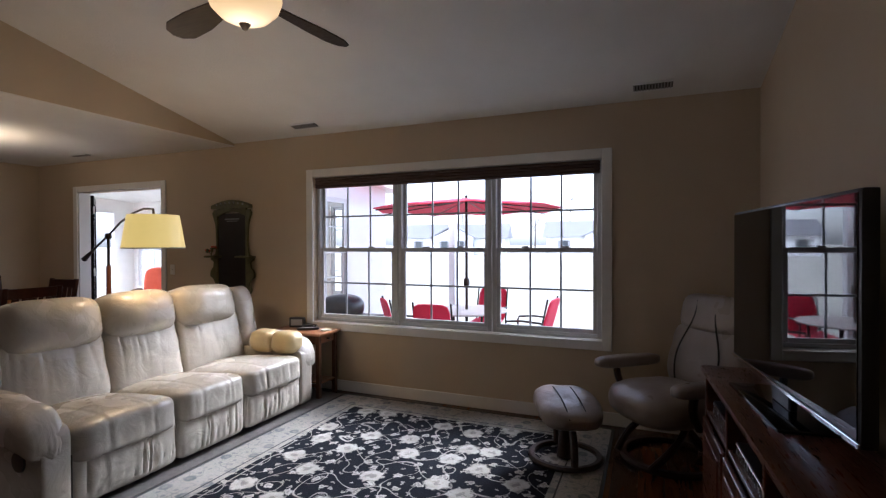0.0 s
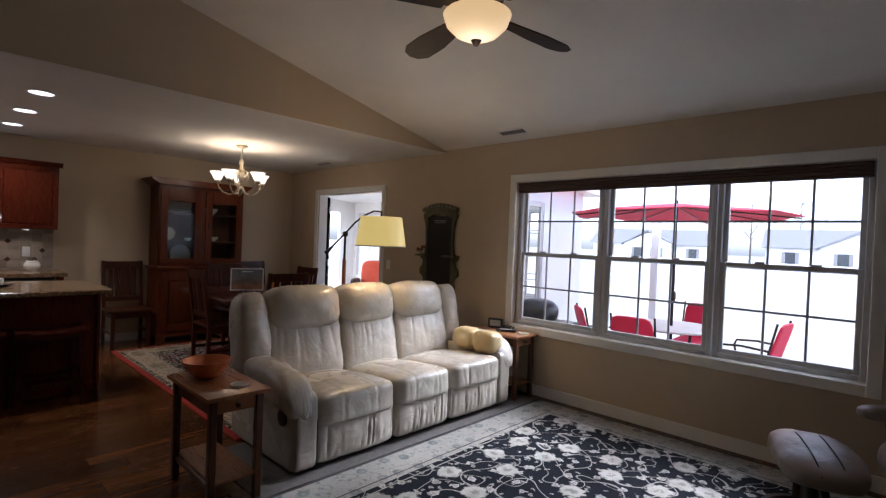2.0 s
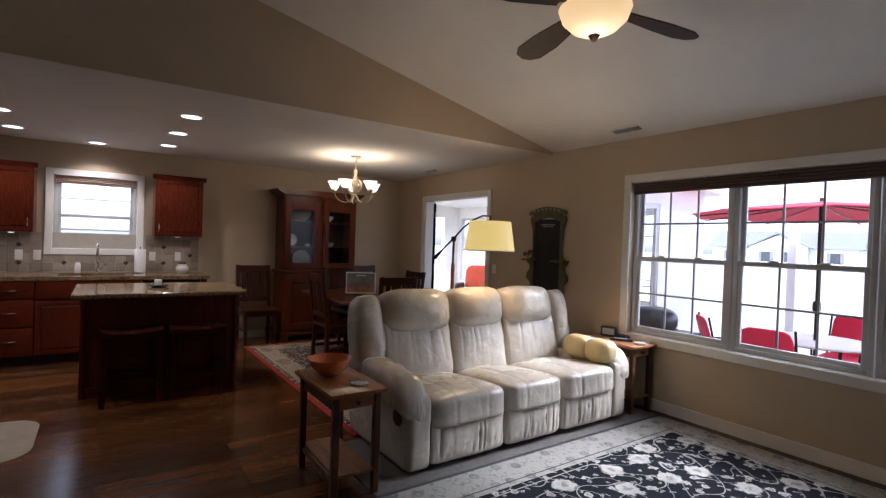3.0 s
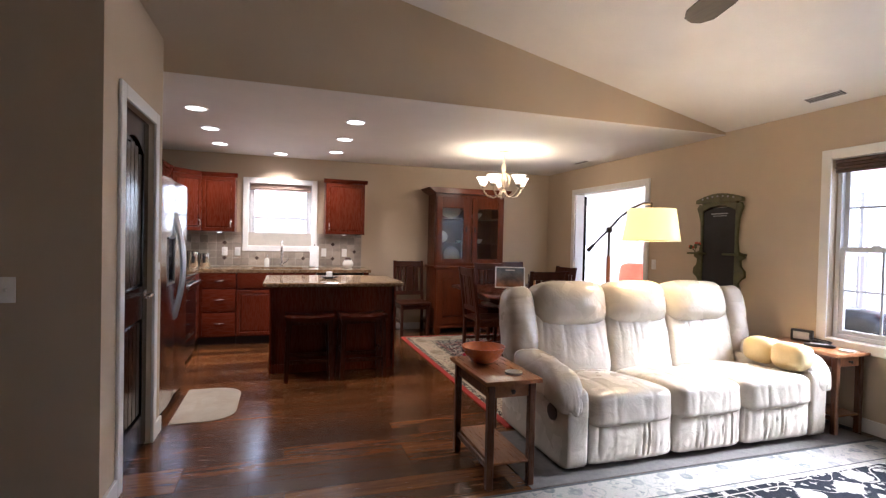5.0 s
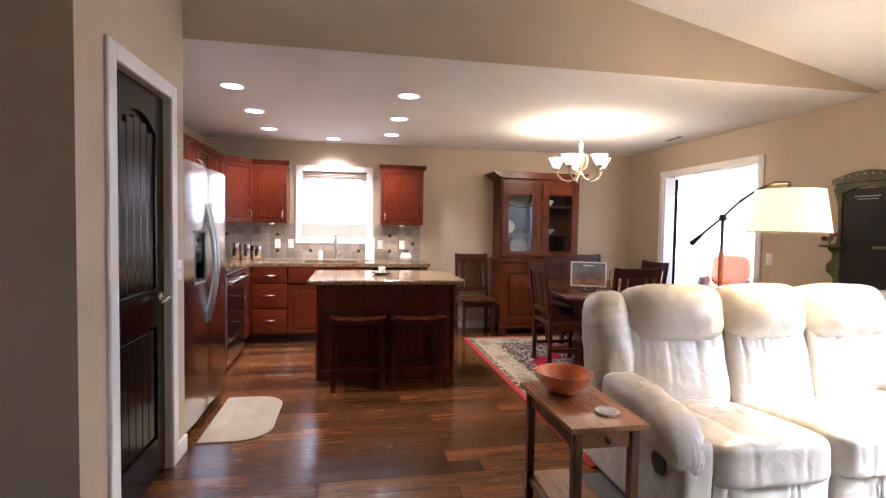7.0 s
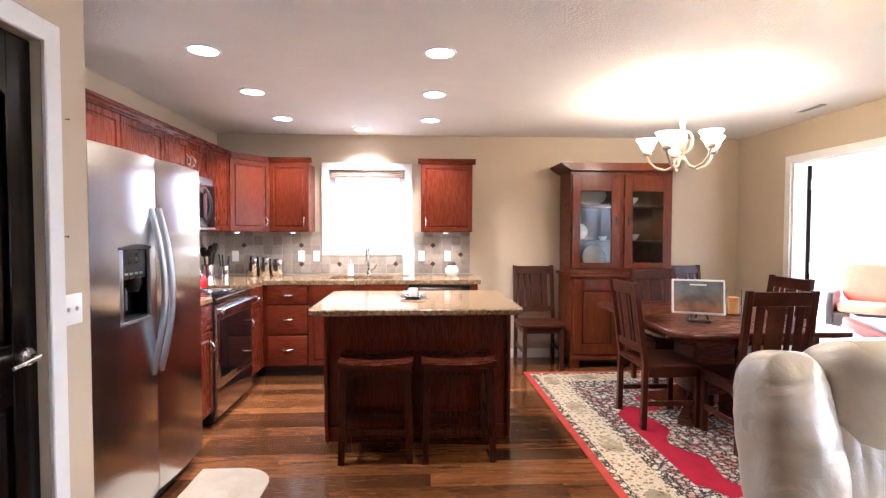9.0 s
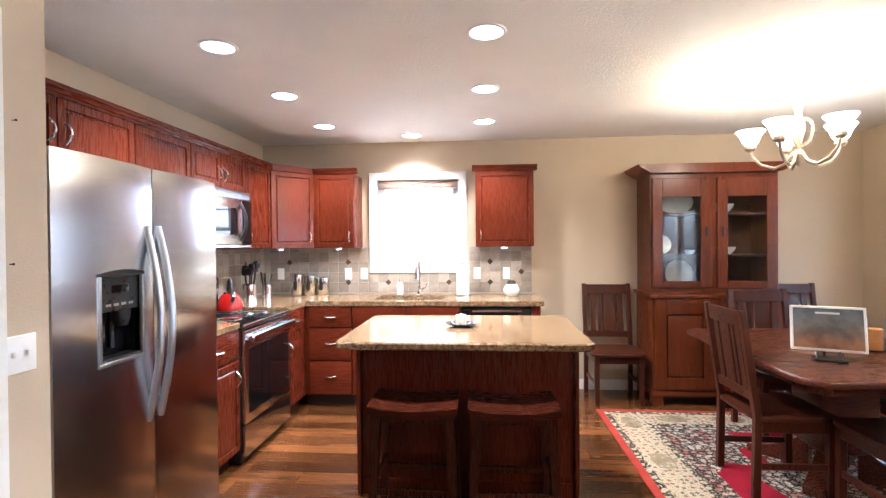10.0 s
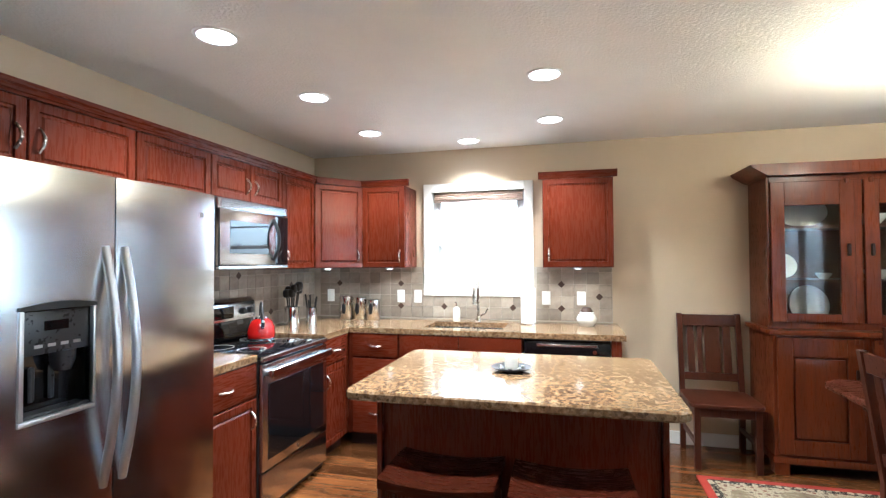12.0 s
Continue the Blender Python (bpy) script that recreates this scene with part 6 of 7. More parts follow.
def freezer_front():
    """The bowed freezer door with a pocket cut for the dispenser."""
    x0, x1, n = FM + 0.003, FX1, 14

    def face(x):
        return FF - 0.011 + 0.015 * (1 - (2 * (x - x0) / (x1 - x0) - 1) ** 2)

    def slab(a, b, z0, z1, bm):
        xs = [a + (b - a) * i / n for i in range(n + 1)]
        return prism([(b, FF - 0.075), (a, FF - 0.075)] + [(x, face(x)) for x in xs], "z", z0, z1, bm=bm)
    bm = slab(x0, x1, 0.085, DZa + 0.004, None)
    bm = slab(x0, x1, DZb - 0.004, FT, bm)
    bm = slab(x0, DXa + 0.004, DZa + 0.004, DZb - 0.004, bm)
    bm = slab(DXb - 0.004, x1, DZa + 0.004, DZb - 0.004, bm)
    bmesh.ops.remove_doubles(bm, verts=bm.verts, dist=1e-5)
    return bm


fdl = part("freezer_door", freezer_front(), M["steel"], rf)
fdr = part("fridge_door", curved_door(FX0, FM - 0.003), M["steel"], rf)
for dr_, x in ((fdl, FM + 0.040), (fdr, FM - 0.036)):
    part("door_handle", tube(arc((x, FF - 0.012, 1.505), (x, FF - 0.012, 0.685), (0, 0.062, 0), 22), 0.0155, 16), M["bar"], dr_)
bm = None
for q in ((DXa - 0.006, DZa - 0.010, DXb + 0.008, DZa + 0.006), (DXb - 0.006, DZa + 0.006, DXb + 0.008, DZb - 0.004), (DXa - 0.006, DZa + 0.006, DXa + 0.005, DZb - 0.004)):
    bm = box(q[0], FF - 0.03, q[1], q[2], FF + 0.009, q[3], 0.004, 2, bm=bm)
part("dispenser_frame", bm, M["bar"], fdl)
part("dispenser_hood", prism([(DXa - 0.006, DZb - 0.004), (DXb + 0.008, DZb - 0.004)] + [(DXb + 0.008 - (DXb - DXa + 0.014) * k / 10, DZb + 0.008 + 0.012 * math.sin(math.pi * k / 10)) for k in range(11)], "y", FF - 0.03, FF + 0.011), M["black"], fdl)
bm = box(DXa + 0.002, FF - 0.072, DZa, DXb - 0.002, FF - 0.066, DZb)
for q in ((DXa + 0.001, DXa + 0.005, DZa, DZb), (DXb - 0.005, DXb - 0.001, DZa, DZb), (DXa + 0.005, DXb - 0.005, DZb - 0.008, DZb - 0.002)):
    bm = box(q[0], FF - 0.066, q[2], q[1], FF - 0.006, q[3], bm=bm)
part("dispenser_recess", bm, M["gloss"], fdl)
M["charcoal"] = surf("charcoal_plastic", (0.022, 0.022, 0.024), (0.016, 0.016, 0.018), 8, 0.3)
part("dispenser_panel", box(DXa + 0.005, FF - 0.060, 1.172, DXb - 0.006, FF - 0.010, DZb - 0.008, 0.004, 2), M["charcoal"], fdl)
part("dispenser_display", box(DXa + 0.075, FF - 0.012, 1.242, DXb - 0.075, FF - 0.008, 1.272, 0.001), M["gloss"], fdl)
for k in range(4):
    part("dispenser_button", box(DXa + 0.035 + k * 0.04, FF - 0.012, 1.192, DXa + 0.06 + k * 0.04, FF - 0.008, 1.202, 0.001), M["bar"], fdl)
part("dispenser_spout", moved(lathe([(0, 0), (0.024, 0), (0.034, 0.03), (0.036, 0.065), (0, 0.065)], 20), pose(DXa + 0.075, FF - 0.034, 1.109)), M["charcoal"], fdl)
for k in (0.085, 0.145):
    part("dispenser_paddle", box(DXa + k, FF - 0.062, 1.022, DXa + k + 0.018, FF - 0.05, 1.13, 0.004), M["charcoal"], fdl)
part("drip_tray", box(DXa + 0.006, FF - 0.064, DZa + 0.003, DXb - 0.006, FF - 0.004, DZa + 0.016, 0.003), M["charcoal"], fdl)
part("maker_badge", moved(lathe([(0, 0), (0.012, 0), (0.011, 0.003), (0, 0.003)], 16), pose(-5.94, FF - 0.004, 1.655, -90)), M["ink"], fdr)
dw = thing("dishwasher", "black built-in dishwasher under the worktop", "dishwasher", 0, 0, 0)
part("body", box(-8.35, 0.768, 0.09, -7.785, 1.368, 0.885, 0.003), M["black"], dw)
dwd = part("door", box(-7.785, 0.772, 0.11, -7.757, 1.364, 0.76, 0.006, 2), M["gloss"], dw)
part("control_panel", box(-7.785, 0.772, 0.765, -7.750, 1.364, 0.872, 0.006, 2), M["gloss"], dw)
part("pocket_handle", box(-7.751, 0.86, 0.835, -7.742, 1.28, 0.855, 0.003), M["steel"], dw)
part("dial", moved(lathe([(0, 0), (0.017, 0), (0.015, 0.012), (0, 0.012)], 16), pose(-7.75, 1.26, 0.805, 0, 90)), M["chrome"], dw)
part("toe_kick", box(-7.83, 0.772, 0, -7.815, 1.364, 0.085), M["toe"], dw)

# outlets
for y in (-1.09, -0.392, -0.231, 0.901, 1.186):
    plate(W + 0.0085, y, 1.133, 90, 1, "outlet", "white power outlet on the tiled backsplash")

# island top pieces
pl = thing("plate", "round grey glazed plate on the island", "plate", -6.55, 0.82, 0.914)
part("plate_body", lathe([(0, 0.004), (0.04, 0.0), (0.05, 0.004), (0.09, 0.016), (0.098, 0.022), (0.088, 0.02), (0.05, 0.010), (0, 0.009)], 36), M["chalk"], pl)
cd = thing("candle", "short white pillar candle on a plate", "candle", -6.55, 0.82, 0.9235)
part("wax", lathe([(0, 0), (0.032, 0), (0.033, 0.004), (0.033, 0.058), (0.028, 0.062), (0.01, 0.056), (0, 0.056)], 24), M["ceramic"], cd)
part("wick", tube([(0, 0, 0.055), (0.002, 0, 0.068)], 0.0015, 5), M["black"], cd)
pb = thing("pebbles", "small glass pebbles scattered on the plate", "pebbles", -6.55, 0.82, 0.927)
for i in range(7):
    a = i * 0.9
    part("pebble", puff(0.055 * math.cos(a) - 0.012, 0.055 * math.sin(a) - 0.010, 0, 0.055 * math.cos(a) + 0.012, 0.055 * math.sin(a) + 0.010, 0.012, 2.3, 3), M["chrome"], pb)


# ---- stools ----
def stool(x, y):
    s = thing("counter_stool", "dark cherry backless stool with a saddle seat", "stool", x, y, 0.0, 0, "pair of stools at the island")
    bm = bmesh.new()
    bmesh.ops.create_grid(bm, x_segments=8, y_segments=12, size=0.5)
    for v in bm.verts:
        v.co = Vector((v.co.x * 0.34, v.co.y * 0.45, 0.60 + 0.022 * (2 * v.co.y) ** 2 - 0.006 * (2 * v.co.x) ** 2))
    ex = bmesh.ops.extrude_face_region(bm, geom=bm.faces[:])
    for v in ex["geom"]:
        if isinstance(v, bmesh.types.BMVert):
            v.co.z -= 0.036
    bmesh.ops.recalc_face_normals(bm, faces=bm.faces)
    part("seat", bm, M["stool_seat"], s)
    for sx in (-1, 1):
        for sy in (-1, 1):
            a, b = (sx * 0.13, sy * 0.185), (sx * 0.155, sy * 0.205)
            bm = bmesh.new()
            lo = [bm.verts.new((b[0] + dx, b[1] + dy, 0)) for dx, dy in ((-0.019, -0.019), (0.019, -0.019), (0.019, 0.019), (-0.019, 0.019))]
            hi = [bm.verts.new((a[0] + dx, a[1] + dy, 0.577)) for dx, dy in ((-0.024, -0.024), (0.024, -0.024), (0.024, 0.024), (-0.024, 0.024))]
            bm.faces.new(lo), bm.faces.new(hi)
            for i in range(4):
                bm.faces.new((lo[i], lo[(i + 1) % 4], hi[(i + 1) % 4], hi[i]))
            bmesh.ops.recalc_face_normals(bm, faces=bm.faces)
            part("leg", bm, M["stool"], s)
    for sx in (-1, 1):
        part("rung", box(sx * 0.148 - 0.011, -0.185, 0.17, sx * 0.148 + 0.011, 0.185, 0.205, 0.004), M["stool"], s)
        part("apron", box(sx * 0.132 - 0.009, -0.17, 0.53, sx * 0.132 + 0.009, 0.17, 0.575, 0.003), M["stool"], s)
    for sy in (-1, 1):
        part("rung", box(-0.135, sy * 0.196 - 0.011, 0.24, 0.135, sy * 0.196 + 0.011, 0.27, 0.004), M["stool"], s)
        part("apron", box(-0.115, sy * 0.186 - 0.009, 0.53, 0.115, sy * 0.186 + 0.009, 0.575, 0.003), M["stool"], s)
    return s


st1 = stool(-6.085, 0.600)
copy_thing(st1, pose(-6.075, 1.098, 0, 0, 0, 1.5))


# ---- dining ----
def dining_chair(x, y, turn, z=0.0):
    c = thing("dining_chair", "dark cherry mission dining chair with a slatted back", "chair", x, y, z, turn, "dining chairs")
    part("seat", puff(-0.215, -0.235, 0.425, 0.235, 0.235, 0.46, 9, 8, 0, 1, 0), M["chair"], c)
    for s in (-1, 1):
        part("front_leg", prism([(0.17, s * 0.19 - 0.02), (0.21, s * 0.19 - 0.02), (0.21, s * 0.19 + 0.02), (0.17, s * 0.19 + 0.02)], "z", 0, 0.43, bevel=0.003), M["chair"], c)
        prof = [(-0.225, 0), (-0.185, 0), (-0.178, 0.45), (-0.215, 0.72), (-0.262, 1.03), (-0.295, 1.03), (-0.252, 0.72), (-0.215, 0.45)]
        part("back_post", prism(prof, "y", s * 0.205 - 0.019, s * 0.205 + 0.019, bevel=0.003), M["chair"], c)
        part("side_stretcher", box(-0.18, s * 0.195 - 0.010, 0.16, 0.17, s * 0.195 + 0.010, 0.195, 0.003), M["chair"], c)
        part("apron", box(-0.18, s * 0.20 - 0.010, 0.365, 0.17, s * 0.20 + 0.010, 0.425, 0.003), M["chair"], c)
    part("apron", box(0.18, -0.17, 0.365, 0.20, 0.17, 0.425, 0.003), M["chair"], c)

    def lean(y0, y1, z0, z1, th=0.018):
        f = lambda z: -0.197 - 0.135 * max(0, z - 0.45)
        return prism([(f(z0) - th / 2, z0), (f(z0) + th / 2, z0), (f(z1) + th / 2, z1), (f(z1) - th / 2, z1)], "y", y0, y1, bevel=0.003)

    part("top_rail", lean(-0.186, 0.186, 0.935, 1.022, 0.024), M["chair"], c)
    part("lower_rail", lean(-0.186, 0.186, 0.53, 0.585, 0.022), M["chair"], c)
    for y0, y1 in ((-0.155, -0.105), (-0.085, -0.05), (-0.035, 0.075), (0.095, 0.150)):
        part("slat", lean(y0, y1, 0.586, 0.934, 0.012), M["chair"], c)
    return c


ch = dining_chair(-8.10, 2.13, 0)
RZ = 0.0125
for x, y, tn, z in ((-6.10, 3.035, 180, RZ), (-6.53, 2.635, 90, RZ), (-7.33, 3.11, 0, RZ), (-6.74, 3.53, -90, RZ), (-8.10, 3.80, 0, 0.0)):
    copy_thing(ch, pose(x, y, z, 0, 0, tn))
for x, y, tn in ((-6.74, 3.50, -90), (-7.30, 3.11, 0)):
    sc2 = thing("seat_cushion", "cream padded cushion on a dining chair seat", "cushion", x, y, 0.461 + RZ, tn, "dining chair cushions")
    part("pad", puff(-0.19, -0.20, 0, 0.20, 0.20, 0.05, 4, 8, 0.004, 9, x), M["leather"], sc2)
    part("tie", tube([(-0.17, 0.19, 0.02), (-0.21, 0.21, 0.0)], 0.004, 6), M["leather"], sc2)
tbl = thing("dining_table", "dark cherry dining table with clipped corners and pedestal", "dining table", -6.69, 3.075, RZ)
hx_, hy_, k_ = 0.75, 0.605, 0.09
octo = [(hx_ - k_, -hy_), (hx_, -hy_ + k_), (hx_, hy_ - k_), (hx_ - k_, hy_), (-hx_ + k_, hy_), (-hx_, hy_ - k_), (-hx_, -hy_ + k_), (-hx_ + k_, -hy_)]
part("tabletop", prism(octo, "z", 0.715, 0.75, bevel=0.006), M["table"], tbl)
part("apron", prism([(x * 0.82, y * 0.80) for x, y in octo], "z", 0.64, 0.715), M["table"], tbl)
part("pedestal", box(-0.16, -0.16, 0.16, 0.16, 0.16, 0.64, 0.02), M["table"], tbl)
for a in range(4):
    part("foot", moved(prism([(0.12, 0.0), (0.46, 0.0), (0.46, 0.05), (0.30, 0.10), (0.14, 0.20), (0.12, 0.20)], "y", -0.05, 0.05, bevel=0.004), pose(0, 0, 0, 0, 0, 45 + 90 * a)), M["table"], tbl)
TT = 0.75 + RZ
pf = thing("picture_easel", "framed autumn print on a small black table easel", "picture frame", -6.40, 2.855, TT, -24)
pm = pose(0, 0, 0.045, 0, -14)
fr_ = part("frame", moved(box(-0.012, -0.172, 0, 0.012, 0.172, 0.250, 0.004), pm), M["white"], pf)
part("print", moved(box(0.0118, -0.158, 0.014, 0.0135, 0.158, 0.236), pm), M["picture"], fr_)
part("print_title", moved(box(0.0134, -0.055, 0.205, 0.0140, 0.055, 0.216), pm), M["white"], fr_)
for s in (-1, 1):
    part("easel_leg", tube([(0.055, 0.06 * s, 0.0), (0.03, 0.055 * s, 0.035), (-0.01, 0.05 * s, 0.045)], 0.009, 8), M["black"], pf)
part("easel_foot", box(-0.03, -0.075, 0.0, 0.075, 0.075, 0.016, 0.005), M["black"], pf)
part("easel_back", tube([(-0.03, 0, 0.12), (-0.13, 0, 0.0)], 0.007, 8), M["black"], pf)
cj = thing("candle_jar", "glass hurricane with an amber pillar candle", "candle", -6.65, 3.28, TT)
part("glass", lathe([(0.0, 0), (0.055, 0), (0.055, 0.19), (0.052, 0.19), (0.052, 0.005), (0, 0.005)], 28), M["glass"], cj)
part("wax", lathe([(0, 0.006), (0.038, 0.006), (0.038, 0.13), (0.03, 0.135), (0, 0.13)], 24), M["candle"], cj)

# ---- hutch ----
hu = thing("china_hutch", "tall cherry china hutch with glazed doors and dishes inside", "china cabinet", 0, 0, 0)
HX0, LX, UX_, HY0, HY1 = W + 0.012, -7.93, -8.00, 2.42, 3.50
part("lower_body", box(HX0, HY0, 0.09, LX, HY1, 0.94, 0.004), M["hutch"], hu)
for y in (HY0, HY1 - 0.09):
    for x in (HX0, LX - 0.09):
        part("foot", box(x, y, 0, x + 0.09, y + 0.09, 0.09, 0.006), M["hutch"], hu)
part("base_moulding", box(HX0, HY0 - 0.012, 0.085, LX + 0.012, HY1 + 0.012, 0.13, 0.006, 2), M["hutch"], hu)
part("waist_moulding", box(HX0, HY0 - 0.03, 0.94, LX + 0.03, HY1 + 0.03, 0.975, 0.008, 2), M["hutch"], hu)
for y in (HY0 + 0.01, HY1 - 0.035):
    part("side", box(HX0, y, 0.975, UX_ - 0.02, y + 0.025, 2.02, 0.002), M["hutch"], hu)
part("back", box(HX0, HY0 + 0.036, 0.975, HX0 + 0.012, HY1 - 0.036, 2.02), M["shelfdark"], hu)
part("top", box(HX0, HY0 + 0.036, 2.0, UX_ - 0.02, HY1 - 0.036, 2.02), M["hutch"], hu)
for z in (1.29, 1.66):
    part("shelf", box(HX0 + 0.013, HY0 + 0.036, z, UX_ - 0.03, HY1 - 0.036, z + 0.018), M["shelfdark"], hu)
bm = box(UX_ - 0.02, HY0 + 0.002, 0.975, UX_, HY0 + 0.018, 2.02, 0.002)
bm = box(UX_ - 0.02, HY1 - 0.018, 0.975, UX_, HY1 - 0.002, 2.02, 0.002, bm=bm)
bm = box(UX_ - 0.02, HY0 + 0.018, 0.975, UX_, HY1 - 0.018, 1.02, 0.002, bm=bm)
bm = box(UX_ - 0.02, HY0 + 0.018, 1.98, UX_, HY1 - 0.018, 2.02, 0.002, bm=bm)
mid = (HY0 + HY1) / 2
bm = box(UX_ - 0.02, mid - 0.025, 1.02, UX_, mid + 0.025, 1.98, 0.002, bm=bm)
part("face_frame", bm, M["hutch"], hu)
part("crown", prism([(HY0 - 0.0, 2.02), (HY1 + 0.0, 2.02), (HY1 + 0.03, 2.035), (HY1 + 0.085, 2.082), (HY1 + 0.095, 2.10), (HY0 - 0.11, 2.10), (HY0 - 0.10, 2.082), (HY0 - 0.03, 2.035)], "x", HX0, UX_ + 0.07), M["hutch"], hu)
for y0, y1, s in ((HY0 + 0.020, mid - 0.027, 1), (mid + 0.027, HY1 - 0.020, -1)):
    bm = None
    for q in ((y0, y0 + 0.085, 1.022, 1.978), (y1 - 0.085, y1, 1.022, 1.978), (y0 + 0.085, y1 - 0.085, 1.022, 1.08), (y0 + 0.085, y1 - 0.085, 1.815, 1.978)):
        bm = box(UX_, q[0], q[2], UX_ + 0.022, q[1], q[3], 0.003, bm=bm)
    d_ = part("glazed_door", bm, M["hutch"], hu)
    gp = part("door_glass", box(UX_ + 0.008, y0 + 0.08, 1.075, UX_ + 0.012, y1 - 0.08, 1.82), M["oldglass"], d_)
    gp.visible_shadow = False
    yk = y1 - 0.04 if s > 0 else y0 + 0.04
    part("latch", box(UX_ + 0.022, yk - 0.010, 1.47, UX_ + 0.038, yk + 0.010, 1.55, 0.004), M["iron"], d_)
    part("catch", box(UX_ + 0.022, yk - 0.016, 1.955, UX_ + 0.034, yk + 0.012, 1.99, 0.004), M["hutch"], d_)
    bm = None
    for q in ((y0, y0 + 0.09, 0.15, 0.925), (y1 - 0.09, y1, 0.15, 0.925), (y0 + 0.09, y1 - 0.09, 0.15, 0.25), (y0 + 0.09, y1 - 0.09, 0.80, 0.925)):
        bm = box(LX, q[0], q[2], LX + 0.022, q[1], q[3], 0.003, bm=bm)
    d_ = part("lower_door", bm, M["hutch"], hu)
    part("door_panel", box(LX, y0 + 0.102, 0.262, LX + 0.019, y1 - 0.102, 0.788, 0.014, 2), M["hutch"], d_)
    part("latch", box(LX + 0.022, yk - 0.010, 0.66, LX + 0.038, yk + 0.010, 0.73, 0.004), M["iron"], d_)
    part("catch", box(LX + 0.022, yk - 0.016, 0.895, LX + 0.034, yk + 0.012, 0.93, 0.004), M["hutch"], d_)


def standing_dish(y, z, rx, rz, lab):
    p = thing("serving_platter", lab, "platter", -8.30, y, z)
    bm = lathe([(0, 0), (0.6, 0.0), (0.8, 0.03), (1.0, 0.05), (0.98, 0.07), (0.78, 0.05), (0, 0.02)], 36)
    bm = moved(bm, pose(0, 0, rz, 0, 78) @ Matrix.Diagonal((rz, rx, 0.3, 1)))
    part("dish", bm, M["ceramic"], p)


standing_dish(2.74, 1.679, 0.17, 0.115, "oval cream platter standing in the hutch")
standing_dish(2.78, 0.977, 0.13, 0.14, "white oval platter standing in the hutch")
standing_dish(2.62, 1.309, 0.09, 0.09, "white plate standing in the hutch")
for y, z, r in ((3.12, 1.679, 0.10), (3.16, 1.309, 0.08), (3.2, 0.977, 0.07), (2.84, 1.309, 0.05)):
    bw = thing("serving_bowl", "white ceramic serving bowl on a hutch shelf", "bowl", -8.2, y, z)
    part("bowl_body", lathe([(0, 0), (r * 0.5, 0), (r * 0.9, r * 0.5), (r, r * 0.8), (r * 0.94, r * 0.8), (r * 0.82, r * 0.5), (0, r * 0.15)], 28), M["ceramic"], bw)

# ---- chandelier ----
cl = thing("chandelier", "cream scrolled metal chandelier with five lit glass shades", "chandelier", CHAND[0], CHAND[1], 0)
part("canopy", lathe([(0, 2.439), (0.065, 2.439), (0.06, 2.42), (0.02, 2.405), (0, 2.405)], 24), M["cream_metal"], cl)
part("chain", tube([(0, 0, 2.41), (0.004, 0, 2.36), (-0.004, 0, 2.31), (0, 0, 2.27)], 0.008, 8), M["cream_metal"], cl)
part("column", lathe([(0, 2.28), (0.02, 2.275), (0.028, 2.24), (0.016, 2.20), (0.03, 2.15), (0.038, 2.10), (0.02, 2.03), (0.014, 1.98), (0.035, 1.945), (0.028, 1.91), (0.010, 1.885), (0, 1.87)], 20), M["cream_metal"], cl)
for k in range(5):
    a = radians(20 + 72 * k)
    R = Matrix.Rotation(a, 4, "Z")
    pts = [(0.02, 0, 1.97), (0.06, 0, 1.90), (0.12, 0, 1.875), (0.19, 0, 1.90), (0.235, 0, 1.95), (0.25, 0, 2.0)]
    ar = part("arm", moved(tube(pts, 0.009, 8), R), M["cream_metal"], cl)
    cur = [(0.03 + 0.07 * math.sin(t_) * (1 - t_ / 9), 0, 2.16 - 0.05 * t_ + 0.02 * math.sin(2 * t_)) for t_ in (i * 0.45 for i in range(9))]
    part("scroll", moved(tube(cur, 0.006, 6), R), M["cream_metal"], ar)
    part("cup", moved(lathe([(0, 1.995), (0.02, 1.995), (0.034, 2.01), (0.03, 2.03), (0, 2.03)], 16, 0.25), R), M["cream_metal"], ar)
    part("glass_shade", moved(lathe([(0.028, 2.03), (0.045, 2.05), (0.06, 2.09), (0.085, 2.125), (0.082, 2.127), (0.057, 2.094), (0.042, 2.054), (0.0, 2.034)], 24, 0.25), R), M["tulip"], ar, "lit frosted glass shade")
    q = R @ Vector((0.25, 0, 2.165))
    lamp("chandelier_bulb", "POINT", pose(CHAND[0] + q.x, CHAND[1] + q.y, q.z), CHAND_W / 5, (1.0, 0.76, 0.46), radius=0.05)

for cx, cy in CANS:
    dl_ = thing("downlight", "lit recessed ceiling downlight with a white trim", "downlight", cx, cy, 2.44, 0, "recessed ceiling downlights")
    part("trim_ring", lathe([(0.078, -0.001), (0.098, -0.001), (0.094, -0.008), (0.08, -0.008), (0.078, -0.001)], 32), M["white"], dl_)
    part("lens", lathe([(0, -0.001), (0.079, -0.001), (0.079, -0.005), (0, -0.005)], 32), M["candisc"], dl_)

for px, py in ((-8.22, 1.16), (-8.22, -0.44), (-8.12, -0.98)):
    pk = thing("puck_light", "small lit puck light under the wall cabinet", "puck light", px, py, UB, 0, "under-cabinet puck lights")
    part("housing", lathe([(0, -0.0005), (0.033, -0.0005), (0.033, -0.014), (0.026, -0.016), (0, -0.016)], 20), M["white"], pk)
    part("lens", lathe([(0, -0.016), (0.024, -0.016), (0.024, -0.018), (0, -0.018)], 20), M["candisc"], pk)
    lamp("puck_bulb", "SPOT", pose(px, py, UB - 0.025), 0.25, (1.0, 0.84, 0.66), radius=0.02, spot=140)

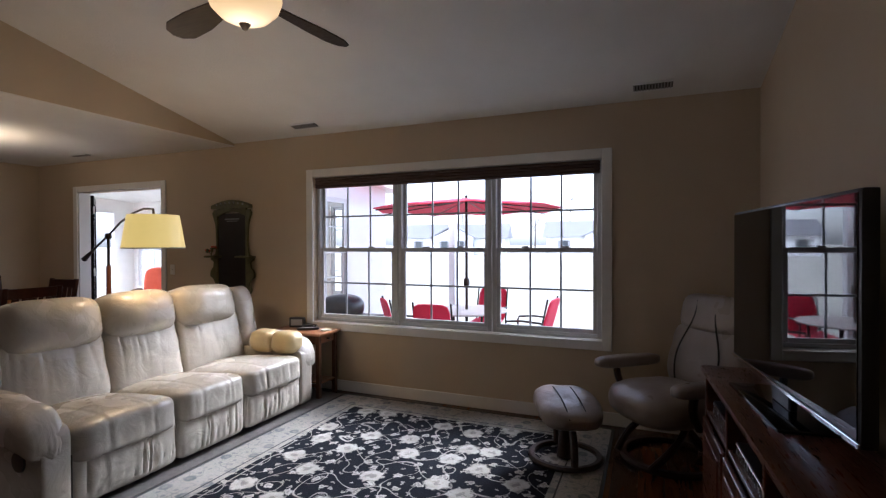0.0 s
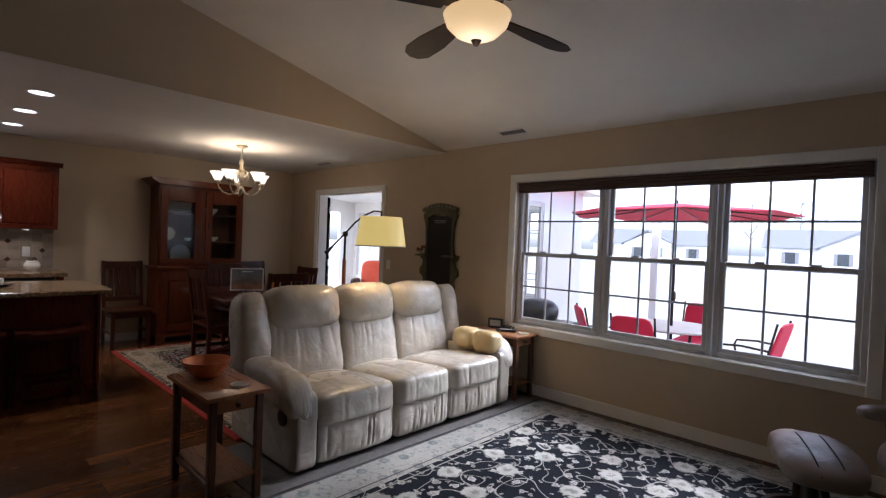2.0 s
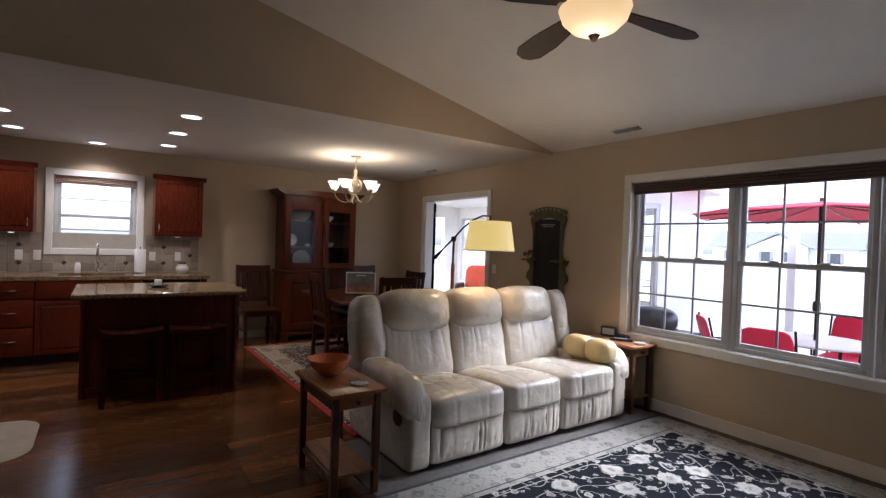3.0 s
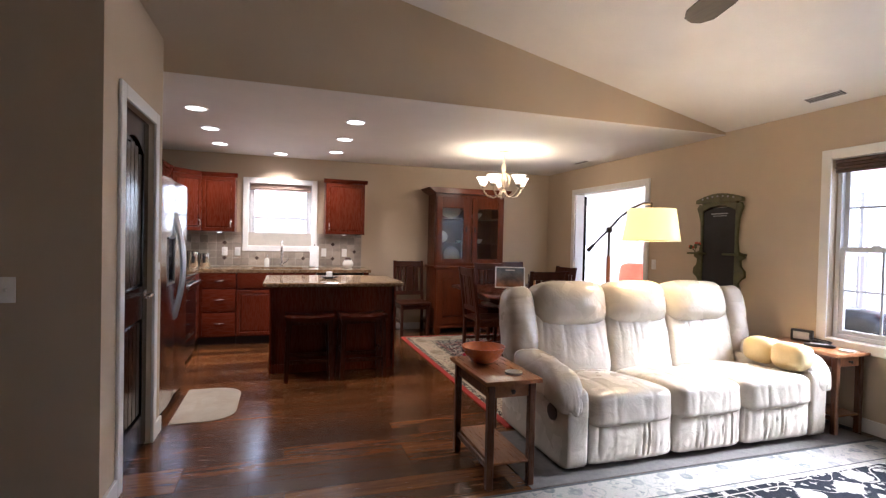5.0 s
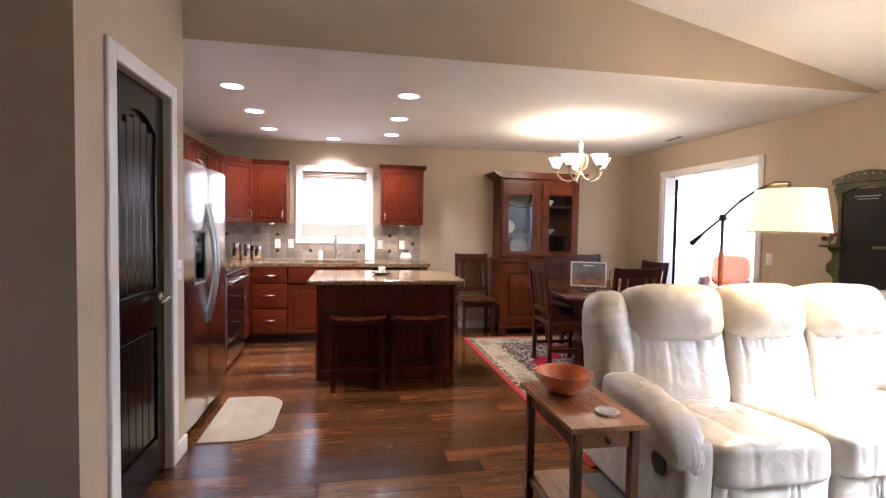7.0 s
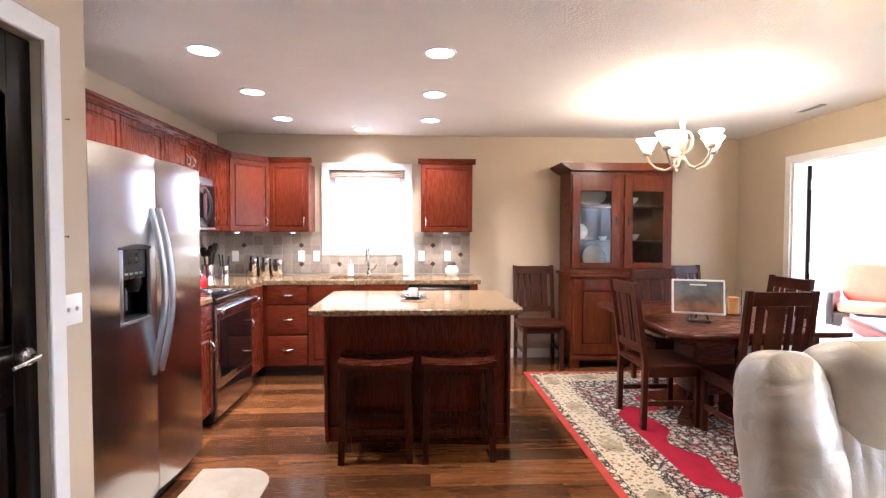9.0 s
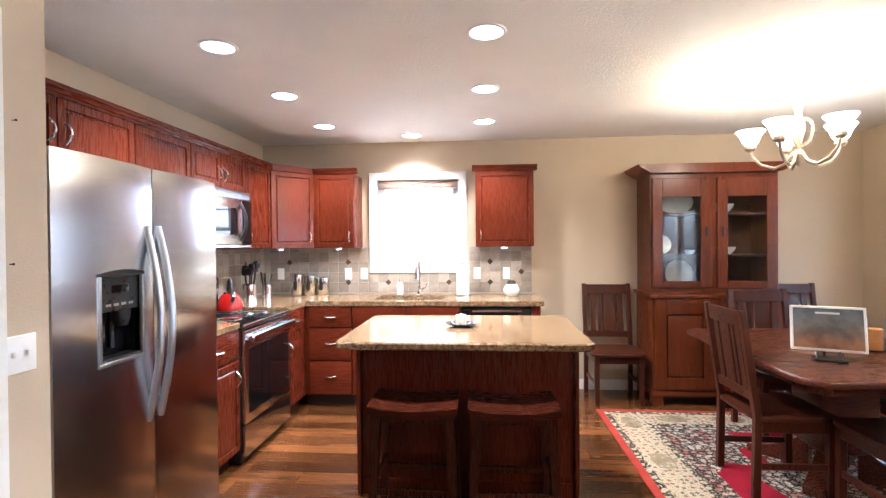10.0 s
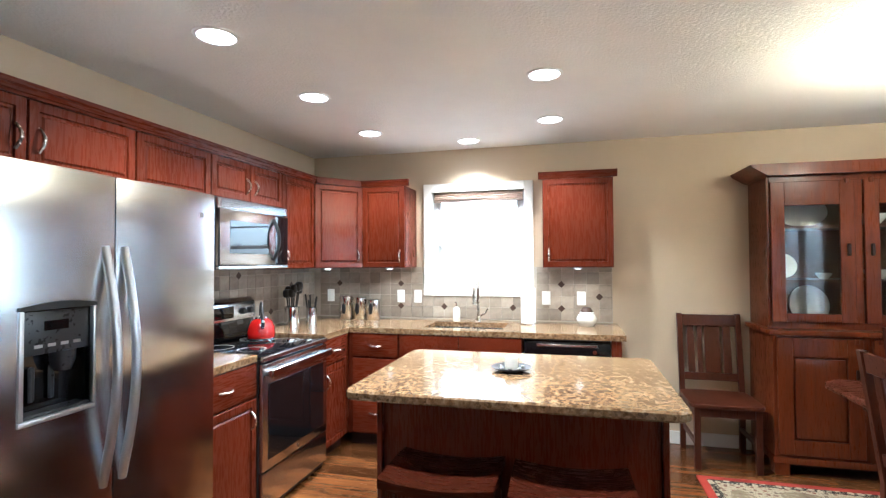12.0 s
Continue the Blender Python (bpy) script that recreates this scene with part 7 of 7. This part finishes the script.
# ---- backsplash tiles ----
bs = tagged(new("backsplash"), "tumbled beige stone tile backsplash with dark accents", "backsplash", "", "structure")
part("grout_bed", box(W + 0.0005, KS, CT + 0.001, W + 0.003, 1.432, UB, bm=None), M["grout"], bs)
part("grout_bed", box(-7.3, KS + 0.0005, CT + 0.001, W + 0.004, KS + 0.003, UB), M["grout"], bs)
part("grout_bed", box(-6.0, KS + 0.0005, CT + 0.001, -7.3, KS + 0.003, 1.40), M["grout"], bs)
PT, TY = 0.1013, 1.4303
tile_me = mesh_of("tile", box(-0.0495, -0.004, -0.0495, 0.0495, 0.004, 0.0495, 0.003), M["tile"])
acc_me = mesh_of("accent_tile", moved(box(-0.021, -0.0045, -0.021, 0.021, 0.0045, 0.021, 0.002), pose(0, 0, 0, 0, 45)), M["accent"])
rt = random.Random(11)


def lay(me, nm, m):
    o = new(nm, me)
    o.parent = bs
    o.matrix_basis = m


ny = int((TY - KS) / PT)
for j in range(5):
    z = CT + 0.014 + PT * (j + 0.5)
    zs = 1.0
    if j == 4:
        z, zs = (CT + 0.014 + PT * 4 + UB) / 2, (UB - CT - 0.014 - PT * 4) / PT
    for i in range(ny + 1):
        y = TY - PT * (i + 0.5)
        if y - PT / 2 < KS:
            continue
        if -0.185 < y < 0.81 and z > 1.10:
            if not (y < -0.17 or y > 0.795):
                continue
        lay(tile_me, "tile", pose(W + 0.0045, y, z, 0, 0, 90 + rt.choice((0, 180))) @ Matrix.Diagonal((1, 1, zs, 1)))
    for i in range(23):
        x = W + 0.012 + PT * (i + 0.5)
        if x > -6.02:
            continue
        lay(tile_me, "tile", pose(x, KS + 0.0045, z, 0, 0, rt.choice((0, 180))) @ Matrix.Diagonal((1, 1, zs, 1)))
for i, j in ((1, 2), (4, 3), (4, 1), (8, 1), (14, 1), (18, 3), (18, 1), (24, 3)):
    lay(acc_me, "accent_tile", pose(W + 0.0065, TY - PT * i, CT + 0.014 + PT * j, 0, 0, 90))
for i, j in ((4, 3), (7, 1), (11, 4), (15, 2), (20, 3)):
    lay(acc_me, "accent_tile", pose(W + 0.012 + PT * i, KS + 0.0065, CT + 0.014 + PT * j))

# ---- floor planks ----
fo = bpy.data.objects["floor"]
PW, PLN = 0.145, 1.28
cache = {}
rp = random.Random(5)


def plank(x0, x1, y0, y1):
    key = (round(x1 - x0, 3), round(y1 - y0, 2))
    if key not in cache:
        hw, hl = (x1 - x0) / 2 - 0.0006, (y1 - y0) / 2 - 0.0008
        cache[key] = mesh_of("plank", box(-hw, -hl, -0.0115, hw, hl, 0.0, 0.0012), M["floor"])
    o = new("plank", cache[key])
    o.parent = fo
    o.matrix_basis = pose((x0 + x1) / 2, (y0 + y1) / 2, 0)


x = W
while x < E - 0.001:
    xe = min(x + PW, E)
    ylo = KS if x < -3.9 else -1.9
    y = ylo - round(rp.random() * 6) * PLN / 7
    while y < N:
        ye = min(y + PLN, N)
        ya = max(y, ylo)
        if ye - ya > 0.03:
            plank(x, xe, ya, ye)
        y += PLN
    x = xe
